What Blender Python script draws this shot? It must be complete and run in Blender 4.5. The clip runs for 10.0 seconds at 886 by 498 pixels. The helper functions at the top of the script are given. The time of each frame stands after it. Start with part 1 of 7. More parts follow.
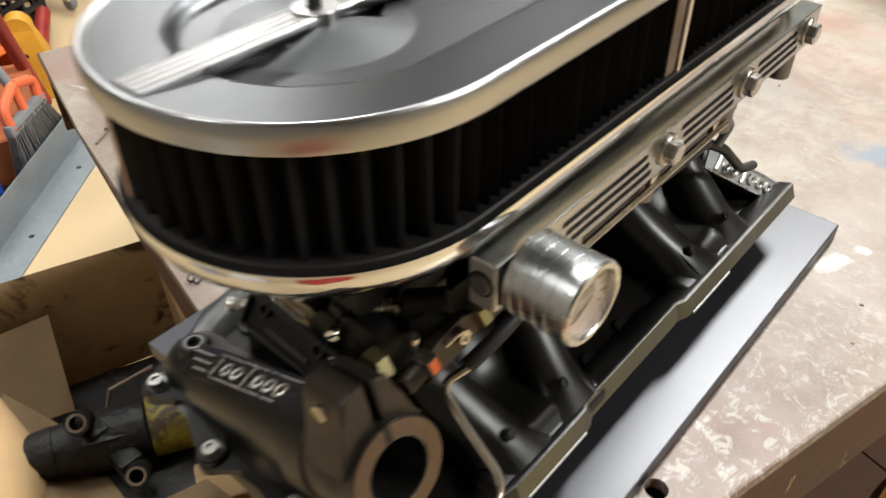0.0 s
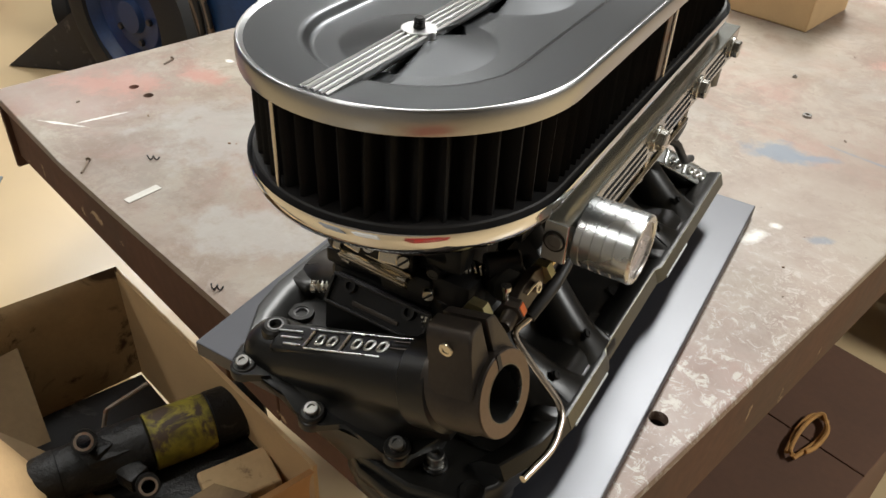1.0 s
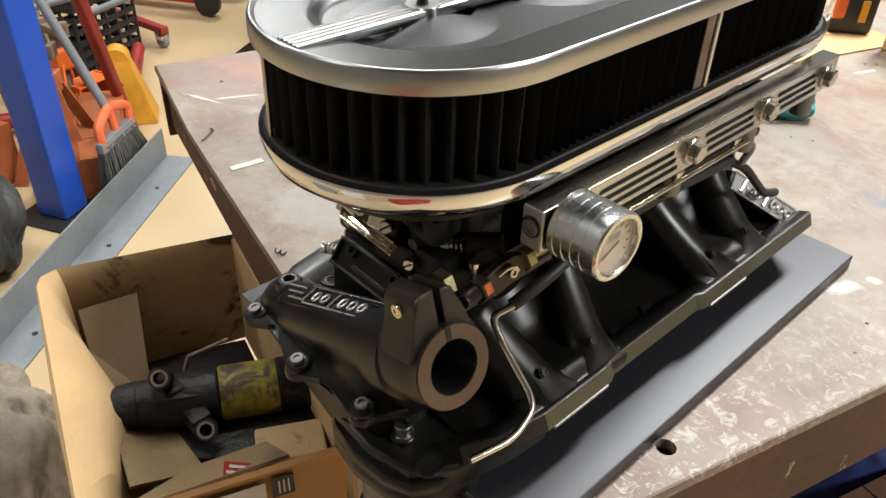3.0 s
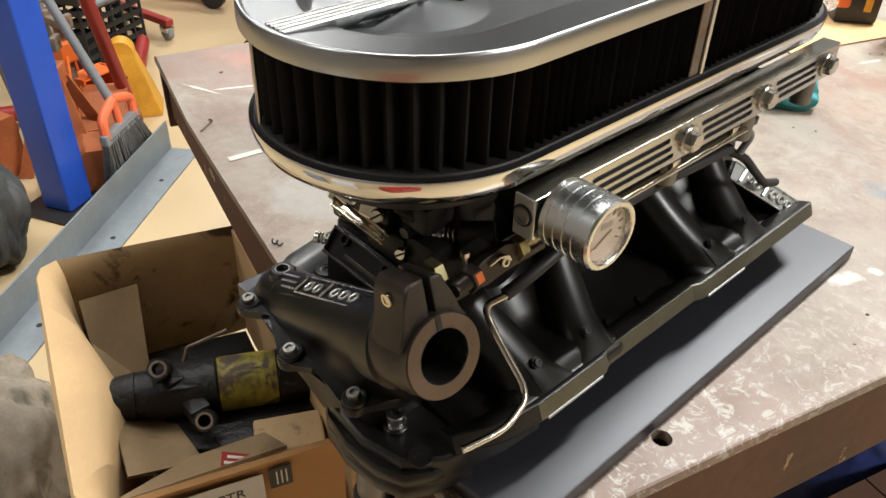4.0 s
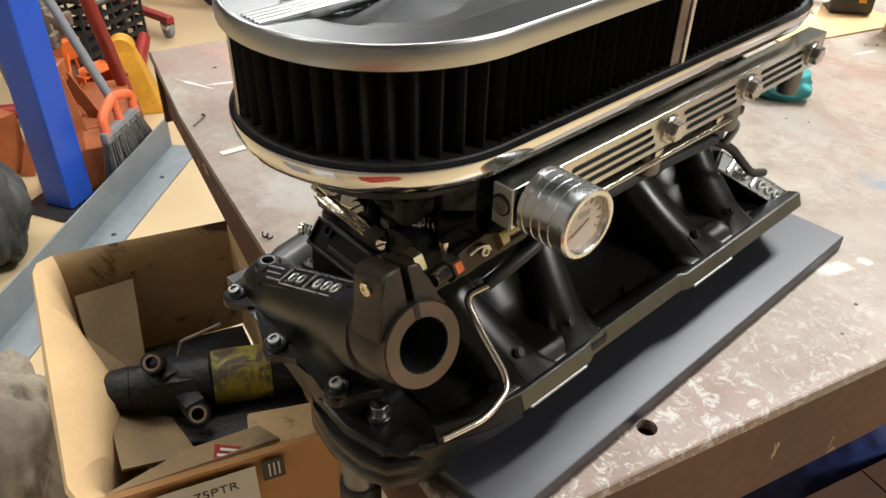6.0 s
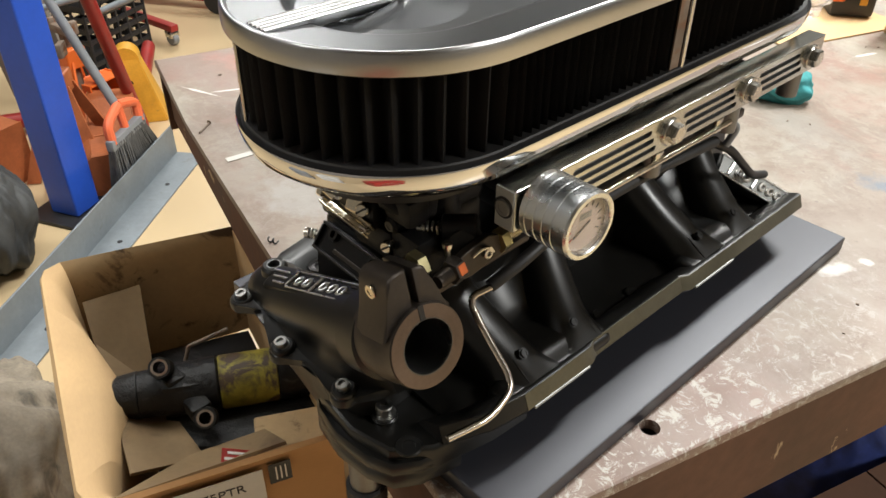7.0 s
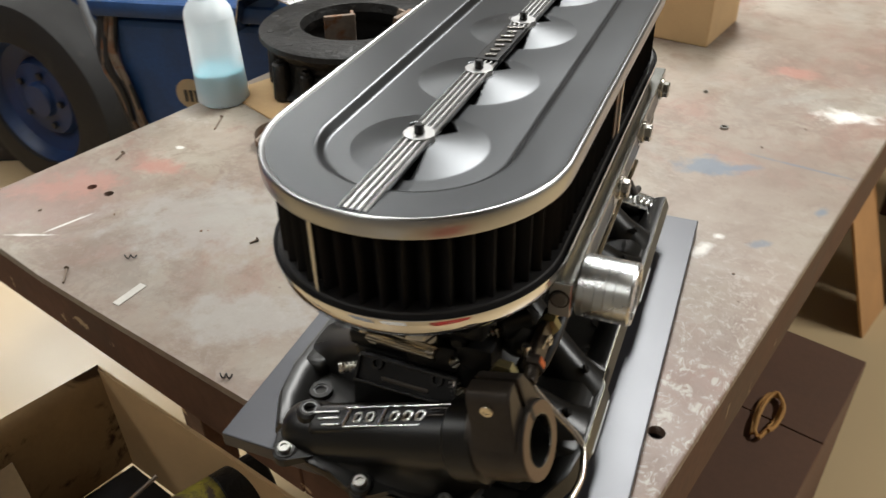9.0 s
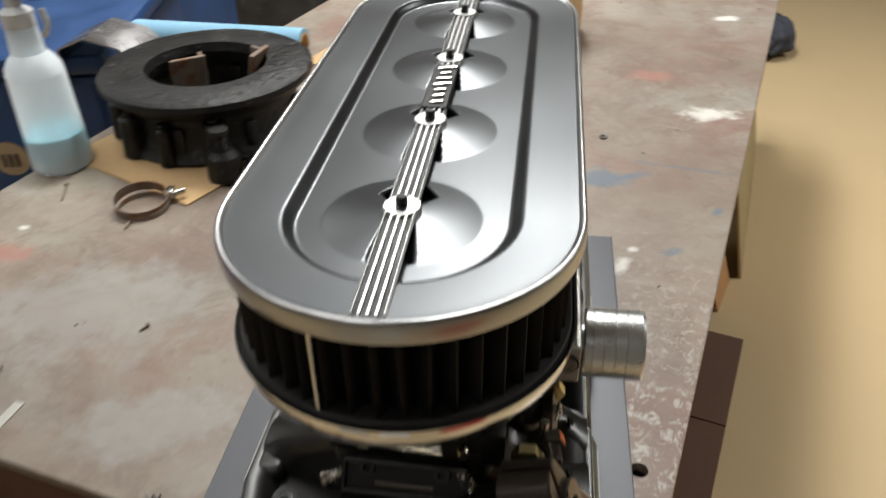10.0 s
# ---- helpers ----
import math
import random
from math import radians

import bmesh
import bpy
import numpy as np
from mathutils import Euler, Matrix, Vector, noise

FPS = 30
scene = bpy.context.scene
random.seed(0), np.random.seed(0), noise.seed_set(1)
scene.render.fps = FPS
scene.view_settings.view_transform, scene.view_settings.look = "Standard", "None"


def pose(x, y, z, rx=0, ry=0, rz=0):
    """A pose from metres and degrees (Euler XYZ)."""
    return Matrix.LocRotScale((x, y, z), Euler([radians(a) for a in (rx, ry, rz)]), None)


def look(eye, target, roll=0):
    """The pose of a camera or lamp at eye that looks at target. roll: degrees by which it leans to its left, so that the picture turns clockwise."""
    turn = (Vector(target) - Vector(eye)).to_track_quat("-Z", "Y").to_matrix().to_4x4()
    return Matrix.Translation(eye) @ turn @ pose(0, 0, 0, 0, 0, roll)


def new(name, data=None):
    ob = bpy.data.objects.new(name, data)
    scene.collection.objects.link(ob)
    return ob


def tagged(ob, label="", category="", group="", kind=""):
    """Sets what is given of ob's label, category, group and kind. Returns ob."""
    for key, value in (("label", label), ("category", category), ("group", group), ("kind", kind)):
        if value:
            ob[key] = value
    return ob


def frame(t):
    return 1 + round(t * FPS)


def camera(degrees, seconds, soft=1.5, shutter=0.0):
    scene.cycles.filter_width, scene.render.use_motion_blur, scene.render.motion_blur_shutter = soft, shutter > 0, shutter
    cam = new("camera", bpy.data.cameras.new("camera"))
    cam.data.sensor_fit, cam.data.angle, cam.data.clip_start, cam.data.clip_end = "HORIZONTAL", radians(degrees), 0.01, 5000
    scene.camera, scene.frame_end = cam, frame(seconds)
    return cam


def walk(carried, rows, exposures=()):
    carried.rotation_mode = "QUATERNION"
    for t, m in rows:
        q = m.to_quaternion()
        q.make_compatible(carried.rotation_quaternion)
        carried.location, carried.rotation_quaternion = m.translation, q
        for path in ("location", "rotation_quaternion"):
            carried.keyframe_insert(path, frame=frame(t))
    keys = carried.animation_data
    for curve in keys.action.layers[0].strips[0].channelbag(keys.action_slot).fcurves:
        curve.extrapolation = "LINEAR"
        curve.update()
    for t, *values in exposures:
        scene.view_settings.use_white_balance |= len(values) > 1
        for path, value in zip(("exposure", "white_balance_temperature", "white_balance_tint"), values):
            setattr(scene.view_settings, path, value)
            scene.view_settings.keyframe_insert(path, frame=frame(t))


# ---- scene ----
cam = camera(58.7, 10.0, shutter=0.5)
PATH = [
    (0, (0.264, -0.216, 1.35), (-0.749, 0.939, 0.069), -0.4),
    (0.2, (0.257, -0.268, 1.363), (-0.717, 0.943, 0.105), 0.9),
    (0.5, (0.239, -0.317, 1.364), (-0.648, 0.975, 0.122), 1.0),
    (1, (0.226, -0.362, 1.377), (-0.555, 1.031, 0.173), 3.2),
    (1.5, (0.295, -0.343, 1.371), (-0.644, 0.972, 0.193), 3.7),
    (2, (0.337, -0.316, 1.371), (-0.746, 0.903, 0.213), 3.2),
    (2.5, (0.339, -0.311, 1.367), (-0.811, 0.858, 0.221), 2.4),
    (3, (0.34, -0.31, 1.358), (-0.827, 0.837, 0.207), 2.1),
    (4.5, (0.35, -0.296, 1.352), (-0.819, 0.825, 0.178), 1.6),
    (5, (0.355, -0.292, 1.349), (-0.81, 0.826, 0.169), 1.3),
    (5.5, (0.356, -0.292, 1.351), (-0.815, 0.823, 0.173), 1.3),
    (7, (0.364, -0.298, 1.355), (-0.825, 0.814, 0.193), 0.6),
    (7.5, (0.351, -0.292, 1.38), (-0.819, 0.83, 0.21), -1.3),
    (8, (0.322, -0.305, 1.417), (-0.785, 0.889, 0.256), -3.4),
    (8.1, (0.313, -0.312, 1.425), (-0.765, 0.91, 0.266), -3.4),
    (8.2, (0.296, -0.329, 1.432), (-0.727, 0.938, 0.27), -3.4),
    (8.5, (0.272, -0.347, 1.429), (-0.605, 1.039, 0.283), -2.3),
    (9, (0.186, -0.411, 1.437), (-0.444, 1.097, 0.284), -1.4),
    (9.5, (0.119, -0.432, 1.439), (-0.324, 1.145, 0.292), -1.0),
    (10, (0.072, -0.365, 1.435), (-0.15, 1.269, 0.302), -0.9),
]
walk(cam, [(t, look(eye, target, roll)) for t, eye, target, roll in PATH],
     exposures=[(0.0, -0.05), (0.5, -0.20), (1.0, -0.34), (1.75, -0.22), (2.5, -0.12), (5.0, -0.06), (5.5, -0.06), (7.5, -0.12), (8.25, -0.34), (9.0, -0.55), (9.5, -0.66), (10.0, -0.82)])

# ---- world and light ----
world = bpy.data.worlds.new("world")
scene.world = world
world.use_nodes = True
world.node_tree.nodes["Background"].inputs[0].default_value = (0.9, 0.92, 1.0, 1)
world.node_tree.nodes["Background"].inputs[1].default_value = 0.002
scene.view_settings.exposure = 0.0
CEIL = 3.3


def area_lamp(name, x, y, z, sx, sy, watts, colour):
    d = bpy.data.lights.new(name, "AREA")
    d.shape, d.size, d.size_y, d.energy, d.color = "RECTANGLE", sx, sy, watts, colour
    ob = new(name, d)
    ob.matrix_world = pose(x, y, z)
    return ob


WHITE = (0.99, 0.99, 0.96)
# assumed ceiling lights, some inferred, some added as fill: x, y, width, length, watts
LAMPS = [(-0.10, 2.17, 0.36, 1.5, 182), (-0.82, 0.55, 0.30, 1.2, 36), (-1.75, 2.75, 0.30, 1.2, 28), (-4.7, 2.9, 0.8, 1.2, 122), (2.6, 1.6, 0.3, 1.2, 125), (-0.7, -1.9, 0.30, 1.2, 18), (-2.6, -0.6, 0.3, 1.2, 46)]
for lx, ly, sx, sy, w in LAMPS:
    area_lamp("assumed_light", lx, ly, CEIL - 0.09, sx, sy, w, WHITE)


# ---- materials ----
def nodes_of(name):
    m = bpy.data.materials.new(name)
    m.use_nodes = True
    nt = m.node_tree
    return m, nt, nt.nodes["Principled BSDF"]


def noise_node(nt, scale, detail=4, rough=0.6, kind="Object", dist=0.0, stretch=None):
    tc = nt.nodes.new("ShaderNodeTexCoord")
    n = nt.nodes.new("ShaderNodeTexNoise")
    n.inputs["Scale"].default_value, n.inputs["Detail"].default_value = scale, detail
    n.inputs["Roughness"].default_value, n.inputs["Distortion"].default_value = rough, dist
    if stretch:
        mp = nt.nodes.new("ShaderNodeMapping")
        mp.inputs["Scale"].default_value = stretch
        nt.links.new(tc.outputs[kind], mp.inputs[0])
        nt.links.new(mp.outputs[0], n.inputs["Vector"])
    else:
        nt.links.new(tc.outputs[kind], n.inputs["Vector"])
    return n


def ramp(nt, src, stops):
    r = nt.nodes.new("ShaderNodeValToRGB")
    el = r.color_ramp.elements
    while len(el) < len(stops):
        el.new(0.5)
    for e, (p, c) in zip(el, stops):
        e.position = p
        e.color = (*c, 1) if len(c) == 3 else (c[0], c[0], c[0], 1)
    nt.links.new(src, r.inputs[0])
    return r


def mix(nt, fac, a, b):
    m = nt.nodes.new("ShaderNodeMix")
    m.data_type = "RGBA"
    for s, v in ((m.inputs[0], fac), (m.inputs[6], a), (m.inputs[7], b)):
        if isinstance(v, (int, float)):
            s.default_value = v
        elif isinstance(v, tuple):
            s.default_value = (*v, 1)
        else:
            nt.links.new(v, s)
    return m.outputs[2]


def surf(name, base, rough=0.5, metal=0.0, var=0.15, scale=12, fine=160, bump=0.1, rvar=0.08, stain=None, coat=0.0, stretch=None, depth=0.0006):
    """A plain material with two scales of change in colour, gloss and relief."""
    m, nt, b = nodes_of(name)
    n1 = noise_node(nt, scale, 5, 0.6, dist=0.3)
    n2 = noise_node(nt, fine, 3, 0.6, stretch=stretch)
    lo = tuple(max(0, c * (1 - var)) for c in base)
    hi = tuple(min(1, c * (1 + var)) for c in base)
    c1 = ramp(nt, n1.outputs[0], [(0.3, lo), (0.7, hi)]).outputs[0]
    g = ramp(nt, n2.outputs[0], [(0.3, (1 - var * 0.6,)), (0.7, (1,))]).outputs[0]
    mul = nt.nodes.new("ShaderNodeMix")
    mul.data_type, mul.blend_type = "RGBA", "MULTIPLY"
    mul.inputs[0].default_value = 1
    nt.links.new(c1, mul.inputs[6])
    nt.links.new(g, mul.inputs[7])
    col = mul.outputs[2]
    if stain:
        sc, lo_s, hi_s, scol = stain
        ns = noise_node(nt, sc, 6, 0.65, dist=0.6)
        f = ramp(nt, ns.outputs[0], [(lo_s, (0,)), (hi_s, (1,))]).outputs[0]
        col = mix(nt, f, col, scol)
    nt.links.new(col, b.inputs["Base Color"])
    rr = ramp(nt, n1.outputs[0], [(0.3, (max(0.02, rough - rvar),)), (0.7, (min(1, rough + rvar),))])
    nt.links.new(rr.outputs[0], b.inputs["Roughness"])
    b.inputs["Metallic"].default_value = metal
    b.inputs["Coat Weight"].default_value = coat
    if bump:
        bp = nt.nodes.new("ShaderNodeBump")
        bp.inputs["Strength"].default_value, bp.inputs["Distance"].default_value = bump, depth
        nt.links.new(n2.outputs[0], bp.inputs["Height"])
        nt.links.new(bp.outputs[0], b.inputs["Normal"])
    return m


M = {}
M["black"] = surf("black_powder_coat", (0.0085, 0.0080, 0.0070), 0.33, 0, 0.25, 20, 420, 0.10, 0.05, depth=0.0003)
M["black"].node_tree.nodes["Principled BSDF"].inputs["Specular IOR Level"].default_value = 0.42
M["black_matt"] = surf("black_cast", (0.0055, 0.005, 0.005), 0.42, 0, 0.3, 30, 600, 0.3, 0.1)
for key, level in (("black_matt", 0.28),):
    M[key].node_tree.nodes["Principled BSDF"].inputs["Specular IOR Level"].default_value = level
M["machined_black"] = surf("black_anodised", (0.060, 0.050, 0.042), 0.36, 0.6, 0.2, 20, 300, 0.06)
M["ring_face"] = surf("turned_dark_face", (0.17, 0.125, 0.098), 0.40, 0.8, 0.2, 20, 400, 0.06)
M["bore"] = surf("machined_bore", (0.14, 0.14, 0.135), 0.30, 0.9, 0.2, 20, 400, 0.06)
M["chrome"] = surf("chrome", (0.76, 0.77, 0.79), 0.06, 1.0, 0.03, 8, 60, 0.02, 0.03)
M["satin"] = surf("satin_alloy", (0.62, 0.62, 0.62), 0.33, 1.0, 0.05, 6, 500, 0.05, 0.03)
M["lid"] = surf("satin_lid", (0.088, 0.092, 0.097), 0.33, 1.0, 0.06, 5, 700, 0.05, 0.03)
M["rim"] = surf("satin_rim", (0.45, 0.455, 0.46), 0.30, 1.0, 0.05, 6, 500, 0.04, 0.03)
M["alloy"] = surf("machined_alloy", (0.62, 0.61, 0.58), 0.24, 1.0, 0.08, 10, 300, 0.05, 0.05)
M["rail"] = surf("milled_rail", (0.50, 0.51, 0.48), 0.22, 1.0, 0.08, 10, 300, 0.05, 0.05)
M["end_face"] = surf("blasted_alloy", (0.42, 0.43, 0.42), 0.6, 0.55, 0.08, 30, 500, 0.1)
M["bright"] = surf("polished_letters", (0.85, 0.85, 0.83), 0.30, 1.0, 0.05, 60, 400, 0.05)
M["gauge_case"] = surf("brushed_alloy", (0.66, 0.68, 0.68), 0.27, 1.0, 0.06, 30, 300, 0.03, 0.03)
M["flange_edge"] = surf("worn_coat_edge", (0.150, 0.145, 0.110), 0.38, 0.8, 0.2, 20, 300, 0.08)
M["alloy_dark"] = surf("cast_alloy_dark", (0.22, 0.22, 0.22), 0.45, 0.9, 0.15, 20, 400, 0.1)
M["steel"] = surf("zinc_steel", (0.62, 0.60, 0.55), 0.25, 1.0, 0.12, 60, 400, 0.08, 0.08)
M["bolt"] = surf("dull_zinc", (0.30, 0.295, 0.28), 0.34, 1.0, 0.15, 60, 400, 0.08, 0.08)
M["brass"] = surf("yellow_zinc", (0.62, 0.50, 0.28), 0.28, 1.0, 0.15, 60, 400, 0.08, 0.08)
M["zinc_yellow"] = surf("yellow_passivate", (0.66, 0.60, 0.34), 0.32, 1.0, 0.12, 60, 400, 0.08, 0.08)
M["plated"] = surf("nickel_plate", (0.66, 0.60, 0.48), 0.20, 1.0, 0.10, 40, 300, 0.06, 0.06)
M["orange_paint"] = surf("orange_mark", (0.75, 0.16, 0.03), 0.5, 0, 0.1, 60, 300, 0.05)
M["filter"] = surf("filter_cloth", (0.0065, 0.0062, 0.0065), 0.6, 0, 0.3, 40, 900, 0.5, 0.05)
M["filter"].node_tree.nodes["Principled BSDF"].inputs["Specular IOR Level"].default_value = 0.15
M["rubber"] = surf("black_rubber", (0.014, 0.013, 0.013), 0.55, 0, 0.3, 30, 400, 0.2)
M["plate"] = surf("satin_black_paint", (0.024, 0.024, 0.030), 0.40, 0, 0.12, 6, 900, 0.08, 0.03)
M["plate"].node_tree.nodes["Principled BSDF"].inputs["Specular IOR Level"].default_value = 0.85
M["plate"].node_tree.nodes["Principled BSDF"].inputs["Specular Tint"].default_value = (0.92, 0.94, 1.0, 1)
M["plate"].node_tree.nodes["Principled BSDF"].inputs["IOR"].default_value = 1.5
M["card"] = surf("cardboard", (0.54, 0.36, 0.18), 0.85, 0, 0.10, 7, 120, 0.25, 0.05, stretch=(1, 1, 8))
M["card_dirty"] = surf("soiled_cardboard", (0.45, 0.31, 0.16), 0.85, 0, 0.14, 8, 120, 0.25, 0.05, stain=(13, 0.53, 0.62, (0.085, 0.048, 0.024)))
# stained flap cardboard, with the shade of the box put into its base colour
M["card_shaded"] = surf("shaded_dirty_cardboard", (0.22, 0.148, 0.076), 0.85, 0, 0.16, 8, 120, 0.25, 0.05, stain=(9, 0.56, 0.68, (0.12, 0.075, 0.038)))
M["card_orange"] = surf("fresh_cardboard", (0.50, 0.27, 0.11), 0.85, 0, 0.10, 7, 120, 0.2, 0.05, stretch=(1, 1, 8))
M["paper"] = surf("white_label", (0.72, 0.70, 0.66), 0.7, 0, 0.05, 20, 200, 0.05)
M["paint_blue"] = surf("blue_paint", (0.022, 0.085, 0.48), 0.4, 0, 0.12, 6, 90, 0.1, 0.08)
M["blue_dark"] = surf("faded_blue_paint", (0.013, 0.055, 0.17), 0.45, 0, 0.3, 8, 120, 0.1, 0.1, stain=(9, 0.6, 0.75, (0.03, 0.03, 0.035)))
M["red_paint"] = surf("red_paint", (0.33, 0.025, 0.02), 0.45, 0, 0.2, 10, 150, 0.1)
M["maroon"] = surf("maroon_paint", (0.09, 0.02, 0.02), 0.5, 0, 0.2, 10, 150, 0.1)
M["orange"] = surf("orange_plastic", (0.72, 0.14, 0.02), 0.45, 0, 0.1, 10, 150, 0.1)
M["coral"] = surf("coral_plastic", (0.80, 0.16, 0.06), 0.5, 0, 0.1, 10, 150, 0.1)
M["terracotta"] = surf("faded_orange_steel", (0.46, 0.135, 0.045), 0.55, 0, 0.25, 8, 100, 0.2)
M["yellow"] = surf("yellow_paint", (0.66, 0.33, 0.03), 0.5, 0, 0.2, 10, 150, 0.1, stain=(12, 0.6, 0.72, (0.2, 0.12, 0.05)))
M["galv"] = surf("galvanised_steel", (0.25, 0.28, 0.30), 0.55, 0.3, 0.15, 9, 70, 0.1, 0.1, stain=(11, 0.62, 0.75, (0.16, 0.15, 0.14)))
M["grey_plastic"] = surf("grey_plastic", (0.22, 0.23, 0.24), 0.5, 0, 0.15, 8, 150, 0.1)
M["dark"] = surf("grime_and_shade_black", (0.02, 0.02, 0.022), 0.55, 0, 0.4, 14, 160, 0.3, 0.15, stain=(18, 0.6, 0.72, (0.10, 0.095, 0.09)))
M["grease"] = surf("greasy_cast_iron", (0.009, 0.0085, 0.008), 0.48, 0, 0.4, 14, 90, 0.9, 0.14, stain=(42, 0.60, 0.72, (0.055, 0.050, 0.045)), depth=0.003)
M["grease"].node_tree.nodes["Principled BSDF"].inputs["Specular IOR Level"].default_value = 0.35
M["dark_plastic"] = surf("black_plastic", (0.018, 0.018, 0.02), 0.45, 0, 0.25, 14, 200, 0.1)
M["bristle"] = surf("grey_bristle", (0.16, 0.165, 0.17), 0.8, 0, 0.3, 30, 300, 0.3)
M["wood"] = surf("weathered_wood", (0.22, 0.19, 0.16), 0.8, 0, 0.25, 5, 60, 0.3, stretch=(8, 8, 1))
M["rust"] = surf("rusted_steel", (0.22, 0.17, 0.13), 0.7, 0.2, 0.3, 20, 150, 0.3, stain=(30, 0.5, 0.65, (0.20, 0.08, 0.03)))
M["teal"] = surf("teal_cloth", (0.05, 0.27, 0.28), 0.9, 0, 0.25, 30, 300, 0.4)
M["rope"] = surf("tan_rope", (0.50, 0.26, 0.08), 0.85, 0, 0.2, 40, 400, 0.4)
M["wall"] = surf("wall_paint", (0.24, 0.225, 0.205), 0.8, 0, 0.08, 2, 60, 0.1)
M["ceiling"] = surf("ceiling_paint", (0.26, 0.256, 0.25), 0.85, 0, 0.08, 2, 60, 0.1)
M["tyre"] = surf("tyre_rubber", (0.010, 0.0095, 0.009), 0.75, 0, 0.35, 12, 150, 0.3, stain=(9, 0.60, 0.80, (0.03, 0.026, 0.022)))
M["white_plastic"] = surf("white_plastic", (0.6, 0.6, 0.58), 0.5, 0, 0.06, 20, 200, 0.05)


def floor_material():
    m, nt, b = nodes_of("sealed_tan_floor")
    n1 = noise_node(nt, 1.3, 5, 0.6, dist=0.4)
    n2 = noise_node(nt, 9, 5, 0.6)
    c = ramp(nt, n1.outputs[0], [(0.3, (0.54, 0.405, 0.235)), (0.7, (0.58, 0.44, 0.255))]).outputs[0]
    d = ramp(nt, n2.outputs[0], [(0.68, (0,)), (0.85, (0.15,))]).outputs[0]
    nt.links.new(mix(nt, d, c, (0.38, 0.28, 0.16)), b.inputs["Base Color"])
    r = ramp(nt, n2.outputs[0], [(0.3, (0.28,)), (0.7, (0.33,))])
    nt.links.new(r.outputs[0], b.inputs["Roughness"])
    return m


# smears in the bench's own coordinates
BENCH = pose(0.150, -0.108, 0, 0, 0, -15.4)
TO_BENCH = BENCH.inverted()
SMEARS = []
BLUE, PALE, PINK, GREY = (0.100, 0.132, 0.175), (0.60, 0.58, 0.54), (0.34, 0.16, 0.125), (0.30, 0.29, 0.27)
for sx, sy, la, lb, turn, colour, power in [
        (0.160, 0.600, 0.050, 0.030, 10, BLUE, 0.8), (0.207, 0.612, 0.030, 0.012, 20, BLUE, 0.7), (0.304, 0.526, 0.020, 0.010, 60, BLUE, 0.8), (0.241, 0.430, 0.020, 0.008, 30, BLUE, 0.7),
        (0.280, 0.640, 0.075, 0.004, -12, BLUE, 0.6), (0.341, 0.827, 0.050, 0.028, 20, PALE, 0.9), (0.175, 0.392, 0.022, 0.012, 60, PALE, 1.0), (0.192, 0.43, 0.010, 0.008, 0, PALE, 1.0),
        (0.260, 0.975, 0.050, 0.030, 0, PINK, 0.6), (0.443, 1.298, 0.030, 0.020, 0, PALE, 0.9), (-0.650, 0.230, 0.190, 0.100, 20, (0.20, 0.135, 0.11), 0.7), (-0.640, 0.250, 0.080, 0.045, 30, PINK, 0.6), (-0.600, 0.142, 0.035, 0.0025, 20, PALE, 0.9),
        (-0.572, 0.182, 0.030, 0.0025, 65, PALE, 0.9), (-0.567, 0.397, 0.008, 0.005, 0, PALE, 1.0), (-0.045, 0.965, 0.030, 0.004, 70, PALE, 0.9), 
        (-0.40, 0.25, 0.16, 0.10, 20, GREY, 0.6), (-0.25, 0.10, 0.10, 0.05, 20, GREY, 0.6), (-0.56, 0.34, 0.04, 0.03, 0, PINK, 0.7)]:
    v = TO_BENCH @ Vector((sx, sy, 0.9))
    SMEARS.append((v.x, v.y, la, lb, turn + 15.4, colour, power))


